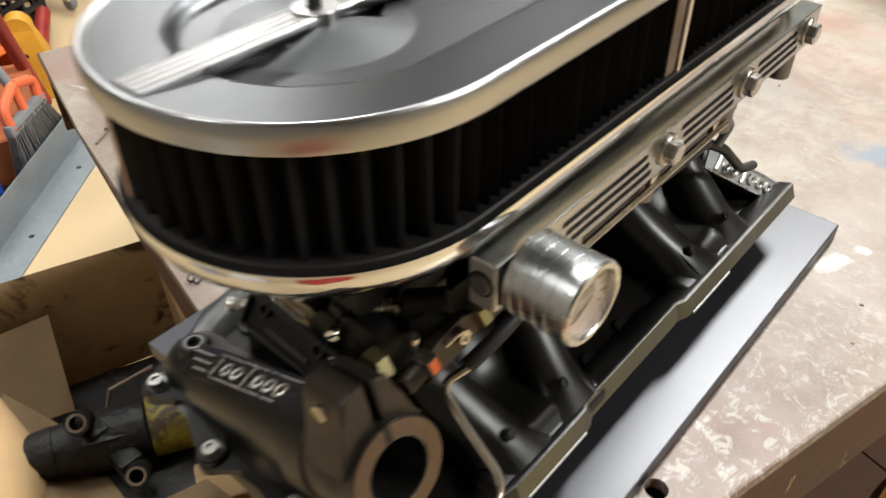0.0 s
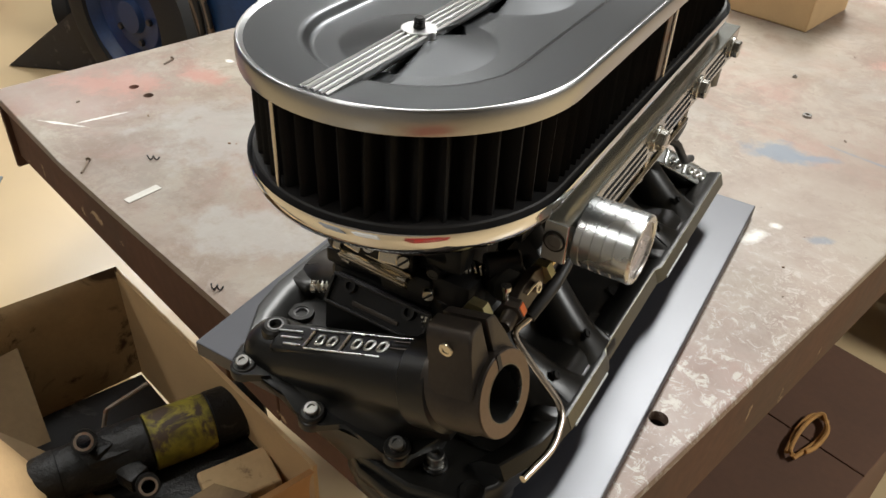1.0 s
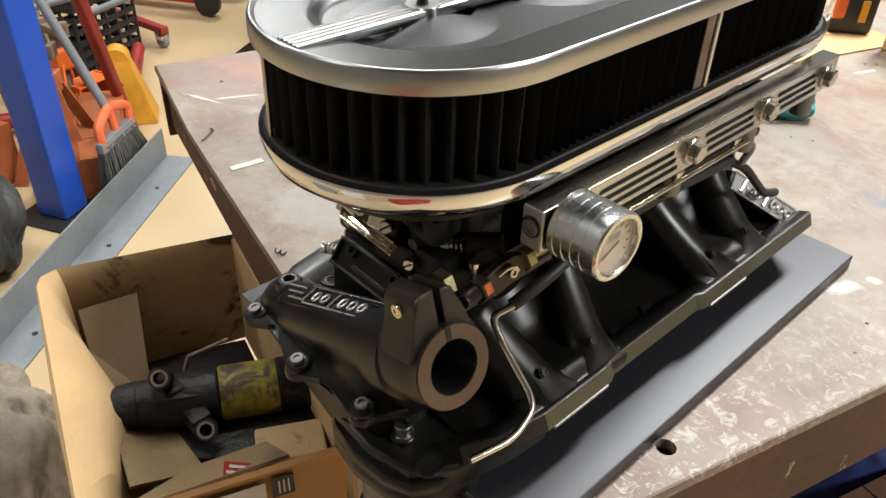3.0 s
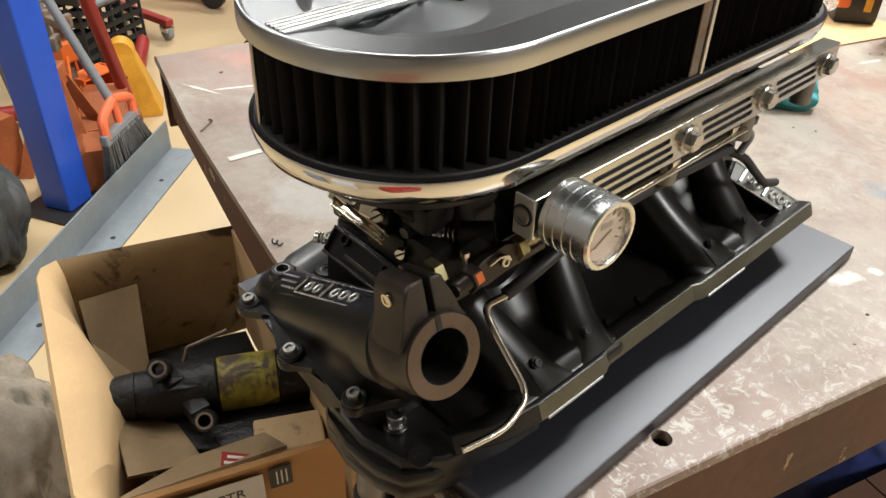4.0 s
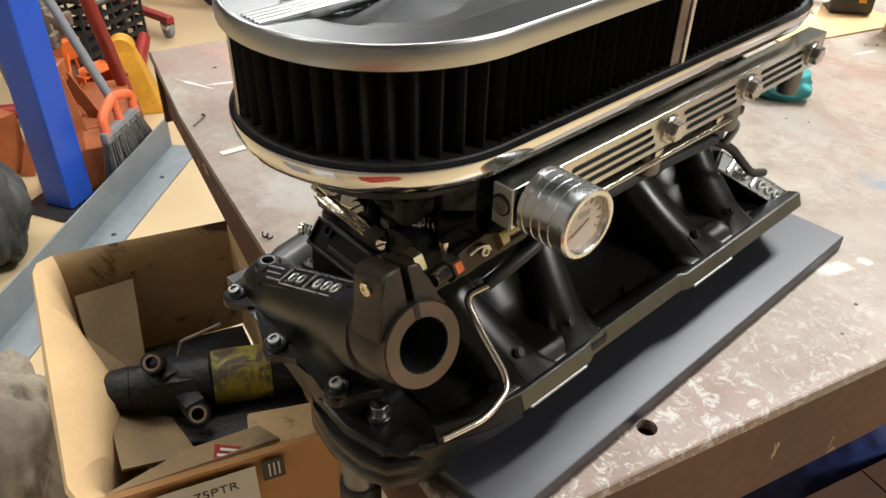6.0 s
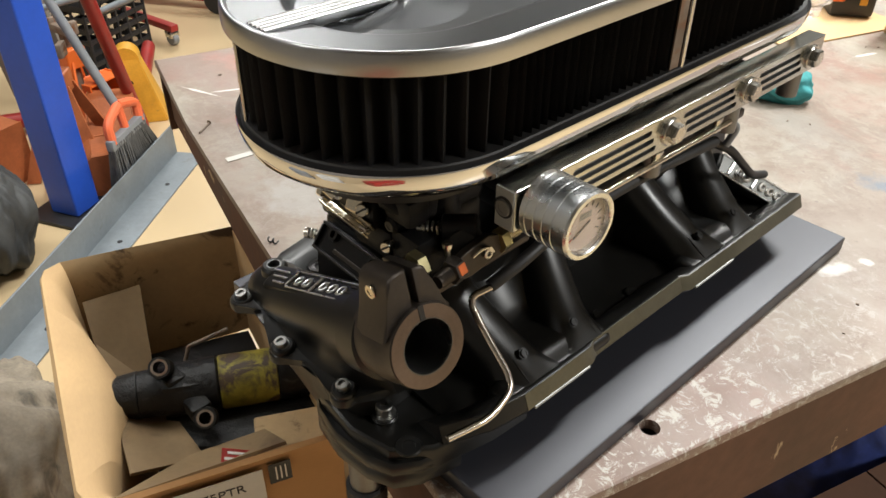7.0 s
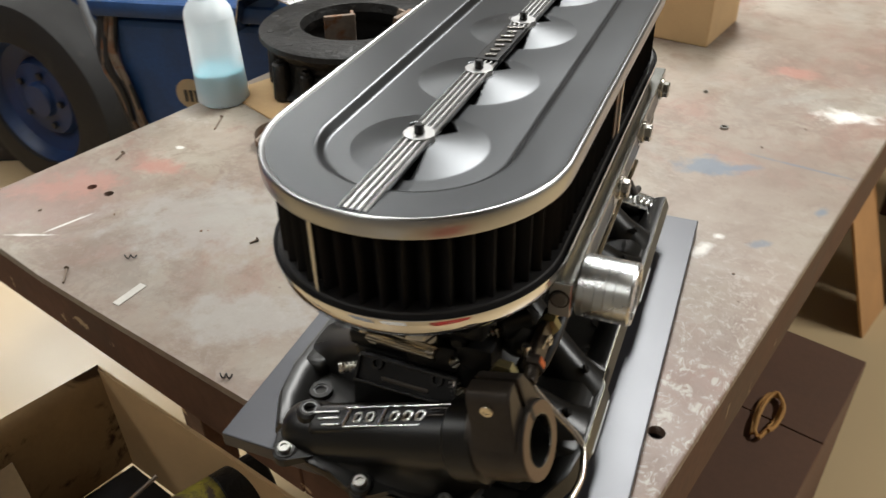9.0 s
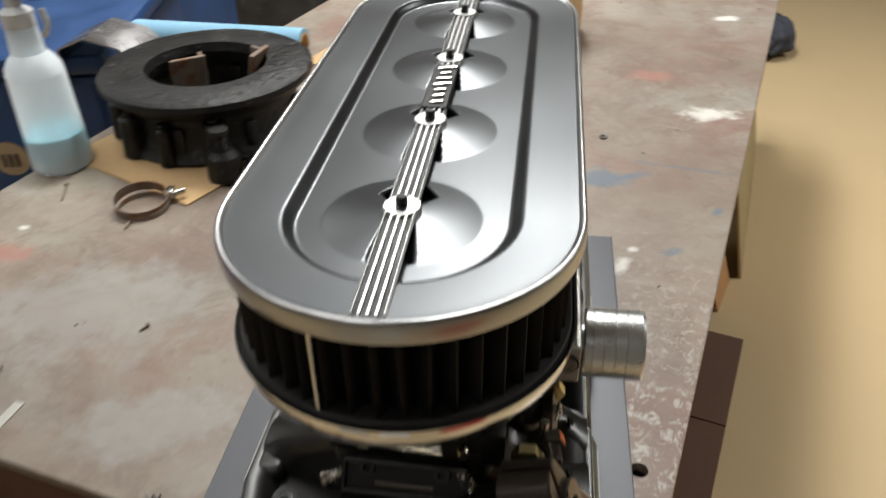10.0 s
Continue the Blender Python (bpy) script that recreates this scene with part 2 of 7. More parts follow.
def bench_material():
    """Worn paint in layers on sheet steel: grey-beige, pink-brown, pale scrapes, blue smears."""
    m, nt, b = nodes_of("worn_painted_steel")
    base = ramp(nt, noise_node(nt, 2.4, 8, 0.66, dist=0.35).outputs[0],
                [(0.34, (0.178, 0.124, 0.096)), (0.44, (0.246, 0.203, 0.161)), (0.54, (0.285, 0.253, 0.203)), (0.66, (0.349, 0.320, 0.268))]).outputs[0]
    red = ramp(nt, noise_node(nt, 5.1, 8, 0.7, dist=0.4).outputs[0], [(0.51, (0,)), (0.63, (0.75,))]).outputs[0]
    c = mix(nt, red, base, (0.236, 0.124, 0.096))
    vein = ramp(nt, noise_node(nt, 9, 9, 0.72, dist=0.5).outputs[0], [(0.44, (0.0,)), (0.485, (1.0,)), (0.515, (1.0,)), (0.56, (0,))]).outputs[0]
    vm = nt.nodes.new("ShaderNodeMath")
    vm.operation = "MULTIPLY"
    nt.links.new(vein, vm.inputs[0])
    nt.links.new(ramp(nt, noise_node(nt, 4.1, 5, 0.6).outputs[0], [(0.40, (0.05,)), (0.60, (0.6,))]).outputs[0], vm.inputs[1])
    c = mix(nt, vm.outputs[0], c, (0.143, 0.099, 0.075))
    cool = ramp(nt, noise_node(nt, 4.4, 7, 0.66, dist=0.3).outputs[0], [(0.52, (0,)), (0.68, (0.7,))]).outputs[0]
    c = mix(nt, cool, c, (0.249, 0.249, 0.221))
    blot = ramp(nt, noise_node(nt, 19, 9, 0.74, dist=0.3).outputs[0], [(0.52, (0,)), (0.64, (0.7,))]).outputs[0]
    c = mix(nt, blot, c, (0.170, 0.118, 0.088))
    rub = ramp(nt, noise_node(nt, 1, 8, 0.7, stretch=(5, 38, 1)).outputs[0], [(0.56, (0,)), (0.72, (0.45,))]).outputs[0]
    c = mix(nt, rub, c, (0.335, 0.306, 0.263))
    pale = ramp(nt, noise_node(nt, 34, 8, 0.75, dist=1.2).outputs[0], [(0.55, (0,)), (0.63, (0.65,))]).outputs[0]
    where = ramp(nt, noise_node(nt, 2.3, 4, 0.6).outputs[0], [(0.42, (0.1,)), (0.60, (1,))]).outputs[0]
    mul = nt.nodes.new("ShaderNodeMath")
    mul.operation = "MULTIPLY"
    nt.links.new(pale, mul.inputs[0])
    nt.links.new(where, mul.inputs[1])
    c = mix(nt, mul.outputs[0], c, (0.356, 0.328, 0.285))
    dirt = ramp(nt, noise_node(nt, 60, 6, 0.7).outputs[0], [(0.62, (0,)), (0.75, (0.55,))]).outputs[0]
    c = mix(nt, dirt, c, (0.086, 0.063, 0.050))
    grime = ramp(nt, noise_node(nt, 1.7, 7, 0.62, dist=0.5).outputs[0], [(0.42, (0.0,)), (0.66, (0.62,))]).outputs[0]
    c = mix(nt, grime, c, (0.165, 0.118, 0.092))
    speck = ramp(nt, noise_node(nt, 150, 3, 0.6).outputs[0], [(0.66, (0,)), (0.72, (0.5,))]).outputs[0]
    c = mix(nt, speck, c, (0.09, 0.065, 0.05))
    # smears of old paint at their places on the bench: x, y, half length, half width, turn, colour, strength
    wob = noise_node(nt, 26, 6, 0.7)
    for sx, sy, la, lb, turn, colour, power in SMEARS:
        tc = nt.nodes.new("ShaderNodeTexCoord")
        mp = nt.nodes.new("ShaderNodeMapping")
        mp.vector_type = "TEXTURE"
        mp.inputs["Location"].default_value, mp.inputs["Rotation"].default_value, mp.inputs["Scale"].default_value = (sx, sy, 0.9), (0, 0, radians(turn)), (la, lb, 1)
        nt.links.new(tc.outputs["Object"], mp.inputs[0])
        ln = nt.nodes.new("ShaderNodeVectorMath")
        ln.operation = "LENGTH"
        nt.links.new(mp.outputs[0], ln.inputs[0])
        ad = nt.nodes.new("ShaderNodeMath")
        ad.operation = "MULTIPLY_ADD"
        ad.inputs[1].default_value, ad.inputs[2].default_value = 2.4, -1.2
        nt.links.new(wob.outputs[0], ad.inputs[0])
        su = nt.nodes.new("ShaderNodeMath")
        nt.links.new(ln.outputs["Value"], su.inputs[0])
        nt.links.new(ad.outputs[0], su.inputs[1])
        c = mix(nt, ramp(nt, su.outputs[0], [(0.45, (power,)), (1.0, (0,))]).outputs[0], c, colour)
    # crazed pale flakes along the open edge
    tc = nt.nodes.new("ShaderNodeTexCoord")
    sep = nt.nodes.new("ShaderNodeSeparateXYZ")
    nt.links.new(tc.outputs["Object"], sep.inputs[0])
    mr = nt.nodes.new("ShaderNodeMapRange")
    mr.inputs["From Min"].default_value, mr.inputs["From Max"].default_value = -0.24, -0.05
    nt.links.new(sep.outputs[0], mr.inputs["Value"])
    my = nt.nodes.new("ShaderNodeMapRange")
    my.inputs["From Min"].default_value, my.inputs["From Max"].default_value = 0.58, 0.26
    nt.links.new(sep.outputs[1], my.inputs["Value"])
    zone = nt.nodes.new("ShaderNodeMath")
    zone.operation = "MULTIPLY"
    nt.links.new(mr.outputs[0], zone.inputs[0])
    nt.links.new(my.outputs[0], zone.inputs[1])
    flake = ramp(nt, noise_node(nt, 70, 9, 0.84, dist=0.8).outputs[0], [(0.53, (0,)), (0.56, (0.95,))]).outputs[0]
    fz = nt.nodes.new("ShaderNodeMath")
    fz.operation = "MULTIPLY"
    nt.links.new(zone.outputs[0], fz.inputs[0])
    nt.links.new(flake, fz.inputs[1])
    half = nt.nodes.new("ShaderNodeMath")
    half.operation = "MULTIPLY"
    half.inputs[1].default_value = 0.5
    nt.links.new(zone.outputs[0], half.inputs[0])
    c = mix(nt, half.outputs[0], c, (0.257, 0.154, 0.121))
    scab = ramp(nt, noise_node(nt, 17, 9, 0.78, dist=0.6).outputs[0], [(0.50, (0,)), (0.62, (0.40,))]).outputs[0]
    sz = nt.nodes.new("ShaderNodeMath")
    sz.operation = "MULTIPLY"
    nt.links.new(zone.outputs[0], sz.inputs[0])
    nt.links.new(scab, sz.inputs[1])
    c = mix(nt, sz.outputs[0], c, (0.164, 0.096, 0.071))
    c = mix(nt, fz.outputs[0], c, (0.455, 0.420, 0.370))
    nt.links.new(c, b.inputs["Base Color"])
    r = ramp(nt, noise_node(nt, 9, 5, 0.6).outputs[0], [(0.3, (0.38,)), (0.7, (0.60,))])
    nt.links.new(r.outputs[0], b.inputs["Roughness"])
    b.inputs["Specular IOR Level"].default_value = 0.5
    bp = nt.nodes.new("ShaderNodeBump")
    bp.inputs["Strength"].default_value, bp.inputs["Distance"].default_value = 0.35, 0.0015
    nt.links.new(noise_node(nt, 28, 7, 0.7, dist=1.0).outputs[0], bp.inputs["Height"])
    nt.links.new(bp.outputs[0], b.inputs["Normal"])
    return m


M["floor"] = floor_material()
M["bench"] = bench_material()
M["bench_side"] = surf("bench_brown_paint", (0.115, 0.058, 0.036), 0.72, 0, 0.35, 6, 60, 0.3, 0.1, stain=(16, 0.655, 0.68, (0.42, 0.30, 0.18)))
M["bench_side"].node_tree.nodes["Principled BSDF"].inputs["Specular IOR Level"].default_value = 0.25


def clear_material(name, colour, rough=0.05, trans=1.0):
    m, nt, b = nodes_of(name)
    b.inputs["Base Color"].default_value = (*colour, 1)
    b.inputs["Roughness"].default_value = rough
    b.inputs["Transmission Weight"].default_value = trans
    b.inputs["IOR"].default_value = 1.3
    return m


M["glass"] = clear_material("gauge_glass", (0.95, 0.95, 0.95), 0.02)
M["cloudy"] = clear_material("cloudy_plastic", (0.80, 0.83, 0.84), 0.30, 0.55)
M["liquid"] = surf("pale_blue_liquid", (0.10, 0.42, 0.53), 0.25, 0, 0.04, 5, 50, 0)


# ---- mesh helpers ----
def smooth(bm, deg=35):
    """Smooth shading; sharp at corners and where a small bevel meets a large flat face."""
    lim, low = radians(deg), radians(6)
    size = {}
    for f in bm.faces:
        f.smooth = True
        size[f] = f.calc_area()
    for e in bm.edges:
        if len(e.link_faces) == 2:
            a = e.calc_face_angle(0)
            if a > lim:
                e.smooth = False
            elif a > low:
                p, q = (size[f] for f in e.link_faces)
                if max(p, q) > 12 * min(p, q):
                    e.smooth = False


def link(name, bm, material, parent=None, label="", sharp=35):
    bmesh.ops.recalc_face_normals(bm, faces=bm.faces)
    smooth(bm, sharp)
    me = bpy.data.meshes.new(name)
    bm.to_mesh(me)
    bm.free()
    me.materials.append(material)
    ob = new(name, me)
    if parent is not None:
        ob.parent = parent
    if label:
        ob["label"] = label
    return ob


def part(name, bm, material, parent, label="", sharp=35):
    return link(name, bm, material, parent, label, sharp)


def thing(name, x, y, z, label, category, rz=0, group="", kind=""):
    ob = new(name)
    ob.empty_display_size = 0.05
    ob.matrix_world = pose(x, y, z, 0, 0, rz)
    return tagged(ob, label, category, group, kind)


def xform(bm, verts, m):
    bmesh.ops.transform(bm, matrix=m, verts=verts)


def block(bm, c, s, bevel=0.0, m=None, seg=2):
    """A box about c with sizes s and rounded edges."""
    r = bmesh.ops.create_cube(bm, size=1)
    vs = r["verts"]
    xform(bm, vs, Matrix.Translation(c) @ Matrix.Diagonal((*s, 1)))
    es = list({e for v in vs for e in v.link_edges})
    if bevel > 0:
        out = bmesh.ops.bevel(bm, geom=es, offset=bevel, segments=seg, affect="EDGES", profile=0.5)
        vs = list({v for f in out["faces"] for v in f.verts} | {v for v in vs if v.is_valid})
        # every vertex of the piece
        seen, todo = set(vs), list(vs)
        while todo:
            v = todo.pop()
            for e in v.link_edges:
                o = e.other_vert(v)
                if o not in seen:
                    seen.add(o)
                    todo.append(o)
        vs = list(seen)
    if m is not None:
        xform(bm, vs, m)
    return vs


def lathe(bm, profile, m=None, n=32, close=False):
    """Turns (radius, height) pairs about z. Ends with radius 0 are closed."""
    rings = []
    for r, z in profile:
        if r <= 1e-6:
            rings.append([bm.verts.new((0, 0, z))])
        else:
            rings.append([bm.verts.new((r * math.cos(2 * math.pi * i / n), r * math.sin(2 * math.pi * i / n), z)) for i in range(n)])
    pairs = list(zip(rings, rings[1:]))
    if close:
        pairs.append((rings[-1], rings[0]))
    for a, b in pairs:
        for i in range(n):
            j = (i + 1) % n
            if len(a) == 1 and len(b) == 1:
                continue
            if len(a) == 1:
                bm.faces.new((a[0], b[i], b[j]))
            elif len(b) == 1:
                bm.faces.new((a[i], b[0], a[j]))
            else:
                bm.faces.new((a[i], b[i], b[j], a[j]))
    vs = [v for r in rings for v in r]
    if m is not None:
        xform(bm, vs, m)
    return vs


def along(p, d):
    """A frame at p whose z runs along d."""
    return Matrix.Translation(p) @ Vector(d).to_track_quat("Z", "Y").to_matrix().to_4x4()


def rod(bm, a, b, r, r2=None, n=16, bevel=0.0):
    a, b = Vector(a), Vector(b)
    L = (b - a).length
    r2 = r if r2 is None else r2
    if bevel:
        prof = [(0, 0), (r - bevel, 0), (r, bevel), (r2, L - bevel), (r2 - bevel, L), (0, L)]
    else:
        prof = [(0, 0), (r, 0), (r2, L), (0, L)]
    return lathe(bm, prof, along(a, b - a), n)


def pipe(bm, pts, r, n=10, round_steps=5, soft=0.35):
    """A round pipe through pts with eased corners."""
    P = [Vector(p) for p in pts]
    path = [P[0]]
    for i in range(1, len(P) - 1):
        a, b, c = P[i - 1], P[i], P[i + 1]
        q, s = b.lerp(a, soft), b.lerp(c, soft)
        for k in range(round_steps + 1):
            u = k / round_steps
            path.append((q.lerp(b, u)).lerp(b.lerp(s, u), u))
    path.append(P[-1])
    rings = []
    up = Vector((0.3, 0.5, 0.8))
    for i, p in enumerate(path):
        d = (path[min(i + 1, len(path) - 1)] - path[max(i - 1, 0)]).normalized()
        s = d.cross(up)
        if s.length < 1e-4:
            s = d.cross(Vector((1, 0, 0)))
        s.normalize()
        t = d.cross(s)
        up = t
        rr = r[min(len(r) - 1, int(i / len(path) * len(r)))] if isinstance(r, (list, tuple)) else r
        rings.append([bm.verts.new(p + s * rr * math.cos(2 * math.pi * k / n) + t * rr * math.sin(2 * math.pi * k / n)) for k in range(n)])
        up = s.cross(d)
    for a, b in zip(rings, rings[1:]):
        for k in range(n):
            j = (k + 1) % n
            bm.faces.new((a[k], a[j], b[j], b[k]))
    bm.faces.new(rings[0][::-1])
    bm.faces.new(rings[-1])
    return [v for r_ in rings for v in r_]


def prism(bm, outline, z0, z1, m=None, bevel=0.0):
    """A flat outline of (x, y) drawn up from z0 to z1."""
    lo = [bm.verts.new((x, y, z0)) for x, y in outline]
    hi = [bm.verts.new((x, y, z1)) for x, y in outline]
    n = len(lo)
    fs = [bm.faces.new(lo[::-1]), bm.faces.new(hi)]
    for i in range(n):
        j = (i + 1) % n
        fs.append(bm.faces.new((lo[i], lo[j], hi[j], hi[i])))
    vs = lo + hi
    if bevel:
        es = [e for e in fs[1].edges]
        out = bmesh.ops.bevel(bm, geom=es, offset=bevel, segments=2, affect="EDGES", profile=0.5)
        vs = list({v for v in vs if v.is_valid} | {v for f in out["faces"] for v in f.verts})
    if m is not None:
        xform(bm, vs, m)
    return vs


def loft(bm, loops, cap=True):
    """Joins loops of equal length."""
    R = [[bm.verts.new(p) for p in l] for l in loops]
    n = len(R[0])
    for a, b in zip(R, R[1:]):
        for i in range(n):
            j = (i + 1) % n
            bm.faces.new((a[i], a[j], b[j], b[i]))
    if cap:
        bm.faces.new(R[0][::-1])
        bm.faces.new(R[-1])
    return [v for r in R for v in r]


def rrect(cx, cy, sx, sy, r, n=4):
    """A rounded rectangle as (x, y) pairs."""
    out = []
    for qx, qy, a0 in ((1, 1, 0), (-1, 1, 90), (-1, -1, 180), (1, -1, 270)):
        for k in range(n + 1):
            a = radians(a0 + 90 * k / n)
            out.append((cx + qx * (sx / 2 - r) + r * math.cos(a), cy + qy * (sy / 2 - r) + r * math.sin(a)))
    return out


def stadium(r, y0, y1, n=40, step=0.004):
    """A long oval about x = 0, with half-round ends centred at y0 and y1; a steady count of points for every r."""
    out = []
    k = max(2, int((y1 - y0) / step))
    for i in range(k):
        out.append((r, y0 + (y1 - y0) * i / k))
    for i in range(n):
        a = math.pi * i / n
        out.append((r * math.cos(a), y1 + r * math.sin(a)))
    for i in range(k):
        out.append((-r, y1 - (y1 - y0) * i / k))
    for i in range(n):
        a = math.pi + math.pi * i / n
        out.append((r * math.cos(a), y0 + r * math.sin(a)))
    return out


def hexbolt(name, parent, p, d, r, h, material, washer=None, socket=False, label=""):
    """A bolt head at p pointing along d."""
    bm = bmesh.new()
    f = along(p, d)
    if washer:
        lathe(bm, [(0, 0), (washer, 0), (washer, h * 0.18), (0, h * 0.18)], f, 24)
    if socket:
        lathe(bm, [(r, 0), (r, h - r * 0.12), (r * 0.9, h), (r * 0.52, h), (r * 0.5, h * 0.70), (0, h * 0.70)], f, 18)
    else:
        lathe(bm, [(0, h * 0.1), (r, h * 0.1), (r, h * 0.88), (r * 0.86, h), (0, h)], f, 6)
    return part(name, bm, material, parent, label)

# ---- the room ----
X0, X1, Y0, Y1 = -7.5, 4.0, -2.6, 7.5


def slab(name, c, s, material, label):
    bm = bmesh.new()
    block(bm, c, s)
    ob = link(name, bm, material)
    return tagged(ob, label, name.split("_")[0], kind="structure")


slab("floor", ((X0 + X1) / 2, (Y0 + Y1) / 2, -0.05), (X1 - X0 + 0.4, Y1 - Y0 + 0.4, 0.1), M["floor"], "sealed tan concrete workshop floor, scuffed and glossy")
slab("ceiling", ((X0 + X1) / 2, (Y0 + Y1) / 2, CEIL + 0.05), (X1 - X0 + 0.4, Y1 - Y0 + 0.4, 0.1), M["ceiling"], "plain off-white workshop ceiling")
slab("wall_west", (X0 - 0.05, (Y0 + Y1) / 2, CEIL / 2), (0.1, Y1 - Y0 + 0.2, CEIL), M["wall"], "plain cream painted workshop wall")
slab("wall_east", (X1 + 0.05, (Y0 + Y1) / 2, CEIL / 2), (0.1, Y1 - Y0 + 0.2, CEIL), M["wall"], "plain cream painted workshop wall")
slab("wall_south", ((X0 + X1) / 2, Y0 - 0.05, CEIL / 2), (X1 - X0, 0.1, CEIL), M["wall"], "plain cream painted workshop wall")
slab("wall_north", ((X0 + X1) / 2, Y1 + 0.05, CEIL / 2), (X1 - X0, 0.1, CEIL), M["wall"], "plain cream painted workshop wall")

# ---- the workbench ----
TOP = 0.9
BW, BL, APRON = 0.93, 2.6, 0.085


def on_bench(x, y):
    """Bench coordinates of a place in the room."""
    v = BENCH.inverted() @ Vector((x, y, 0))
    return v.x, v.y


def bench():
    t = thing("workbench", 0, 0, 0, "worn steel workbench with scraped grey and pink paint", "workbench")
    t.matrix_world = BENCH
    # the sheet top, with its bolt holes left open
    holes = [(*on_bench(0.174, 0.096), 0.0080), (*on_bench(-0.608, 0.262), 0.0065), (*on_bench(-0.574, 0.256), 0.0065), (*on_bench(-0.735, 0.190), 0.006)]
    bm = bmesh.new()
    prism(bm, [(-BW, 0.008), (-0.70, 0.004), (-0.57, 0.007), (-0.38, 0.013), (-0.28, 0.016), (0.0, 0.036), (0.0, BL), (-BW, BL)], TOP - 0.010, TOP, bevel=0.0025)
    top = part("top_sheet", bm, M["bench"], t)
    cut = bmesh.new()
    for hx, hy, hr in holes:
        rod(cut, (hx, hy, TOP - 0.05), (hx, hy, TOP + 0.05), hr, n=20)
    bmesh.ops.recalc_face_normals(cut, faces=cut.faces)
    me = bpy.data.meshes.new("cut")
    cut.to_mesh(me)
    cut.free()
    cutter = bpy.data.objects.new("cut", me)
    scene.collection.objects.link(cutter)
    cutter.matrix_world = BENCH
    md = top.modifiers.new("holes", "BOOLEAN")
    md.object, md.solver = cutter, "EXACT"
    bpy.context.view_layer.update()
    done = bpy.data.meshes.new_from_object(top.evaluated_get(bpy.context.evaluated_depsgraph_get()))
    top.modifiers.clear()
    top.data = done
    bpy.data.objects.remove(cutter)
    # black blind tubes added under the holes to keep floor light out of them
    for hx, hy, hr in holes:
        bm = bmesh.new()
        lathe(bm, [(0, -0.045), (hr + 0.004, -0.045), (hr + 0.004, -0.0105), (hr + 0.001, -0.0105), (hr + 0.001, -0.042), (0, -0.042)], Matrix.Translation((hx, hy, TOP)), 20)
        part("hole_darkener", bm, M["rubber"], t)
    for nm, x, y, sx, sy, h in (("front_rail", -(BW + 0.30) / 2, 0.022, BW - 0.30, 0.008, 0.098), ("back_rail", -BW / 2, BL - 0.006, BW, 0.008, 0.062),
                                ("side_rail", -0.006, BL / 2 + 0.02, 0.008, BL - 0.062, 0.112), ("side_rail", -BW + 0.006, BL / 2, 0.008, BL - 0.022, 0.112)):
        bm = bmesh.new()
        block(bm, (x, y, TOP - 0.010 - (h - 0.010) / 2), (sx, sy, h - 0.010), 0.0015)
        part(nm, bm, M["bench_side"], t, "brown painted steel rail")
    bm = bmesh.new()
    block(bm, (0, 0, TOP - 0.054), (0.298, 0.008, 0.088), 0.0015, m=pose(-0.150, 0.0335, 0, 0, 0, 4.2))
    part("front_rail", bm, M["bench_side"], t, "brown painted steel rail")
    # added dark panel: hides the lit floor so the space under the bench reads black
    bm = bmesh.new()
    block(bm, (-0.33, 1.45, (TOP - 0.012) / 2), (0.010, 1.10, TOP - 0.012), 0.002)
    part("shade_panel", bm, M["dark"], t, "added dark panel that stands in for the shade under the bench")
    for lx in (-0.06, -BW + 0.06):
        for ly in (0.25, BL - 0.25):
            bm = bmesh.new()
            block(bm, (lx, ly, (TOP - APRON) / 2), (0.06, 0.06, TOP - APRON), 0.004)
            part("leg", bm, M["bench_side"], t)
    return t


bench()

# ---- display board under the manifold ----
bm = bmesh.new()
block(bm, (-0.0055, 0.190, TOP + 0.0075), (0.343, 0.485, 0.015), 0.0012)
tagged(link("display_board", bm, M["plate"]), "satin black display board lying on the workbench", "board")
PLATE = TOP + 0.015

# ---- air cleaner ----
R, YA, YB, STEP = 0.1012, 0.0, 0.3354, 0.1118
LID_Z = 1.2100


def lid_profile(s):
    """Height of the lid at a distance s from its outer edge."""
    pts = [(0, -0.0016), (0.0006, -0.0004), (0.0016, 0.0), (0.0030, -0.0010), (0.0045, -0.0022), (0.0345, -0.0040), (0.0360, -0.0046), (0.0400, -0.0088), (0.0418, -0.0096), (0.2, -0.0096)]
    for (a, za), (b, zb) in zip(pts, pts[1:]):
        if s <= b:
            u = (s - a) / (b - a)
            return za + (zb - za) * u
    return pts[-1][1]


def lid_height(x, y, s):
    z = LID_Z + lid_profile(s)
    # four shallow cones that rise to the bosses, with wedge-shaped pockets beside the bar
    for k in range(4):
        dx, dy = abs(x), abs(y - k * STEP)
        d = math.hypot(dx, dy) / 0.0450
        if d < 1:
            z += 0.0062 * (1 - d)
        side = y - k * STEP
        if side < 0:
            edge = 0.0088 + 0.0040 * (dy - 0.010) / 0.034
            ends = min(1.0, max(0.0, (dy - 0.008) / 0.010)) * min(1.0, max(0.0, (0.043 - dy) / 0.004))
        else:
            edge = 0.0088 + 0.0085 * (1 - abs(dy - 0.023) / 0.013)
            ends = 1.0 if 0.010 < dy < 0.036 else 0.0
        fall = min(1.0, max(0.0, (edge - dx) / 0.0030)) * ends
        z -= fall * (0.0050 + max(0.0, 0.0062 * (1 - d)))
    return z


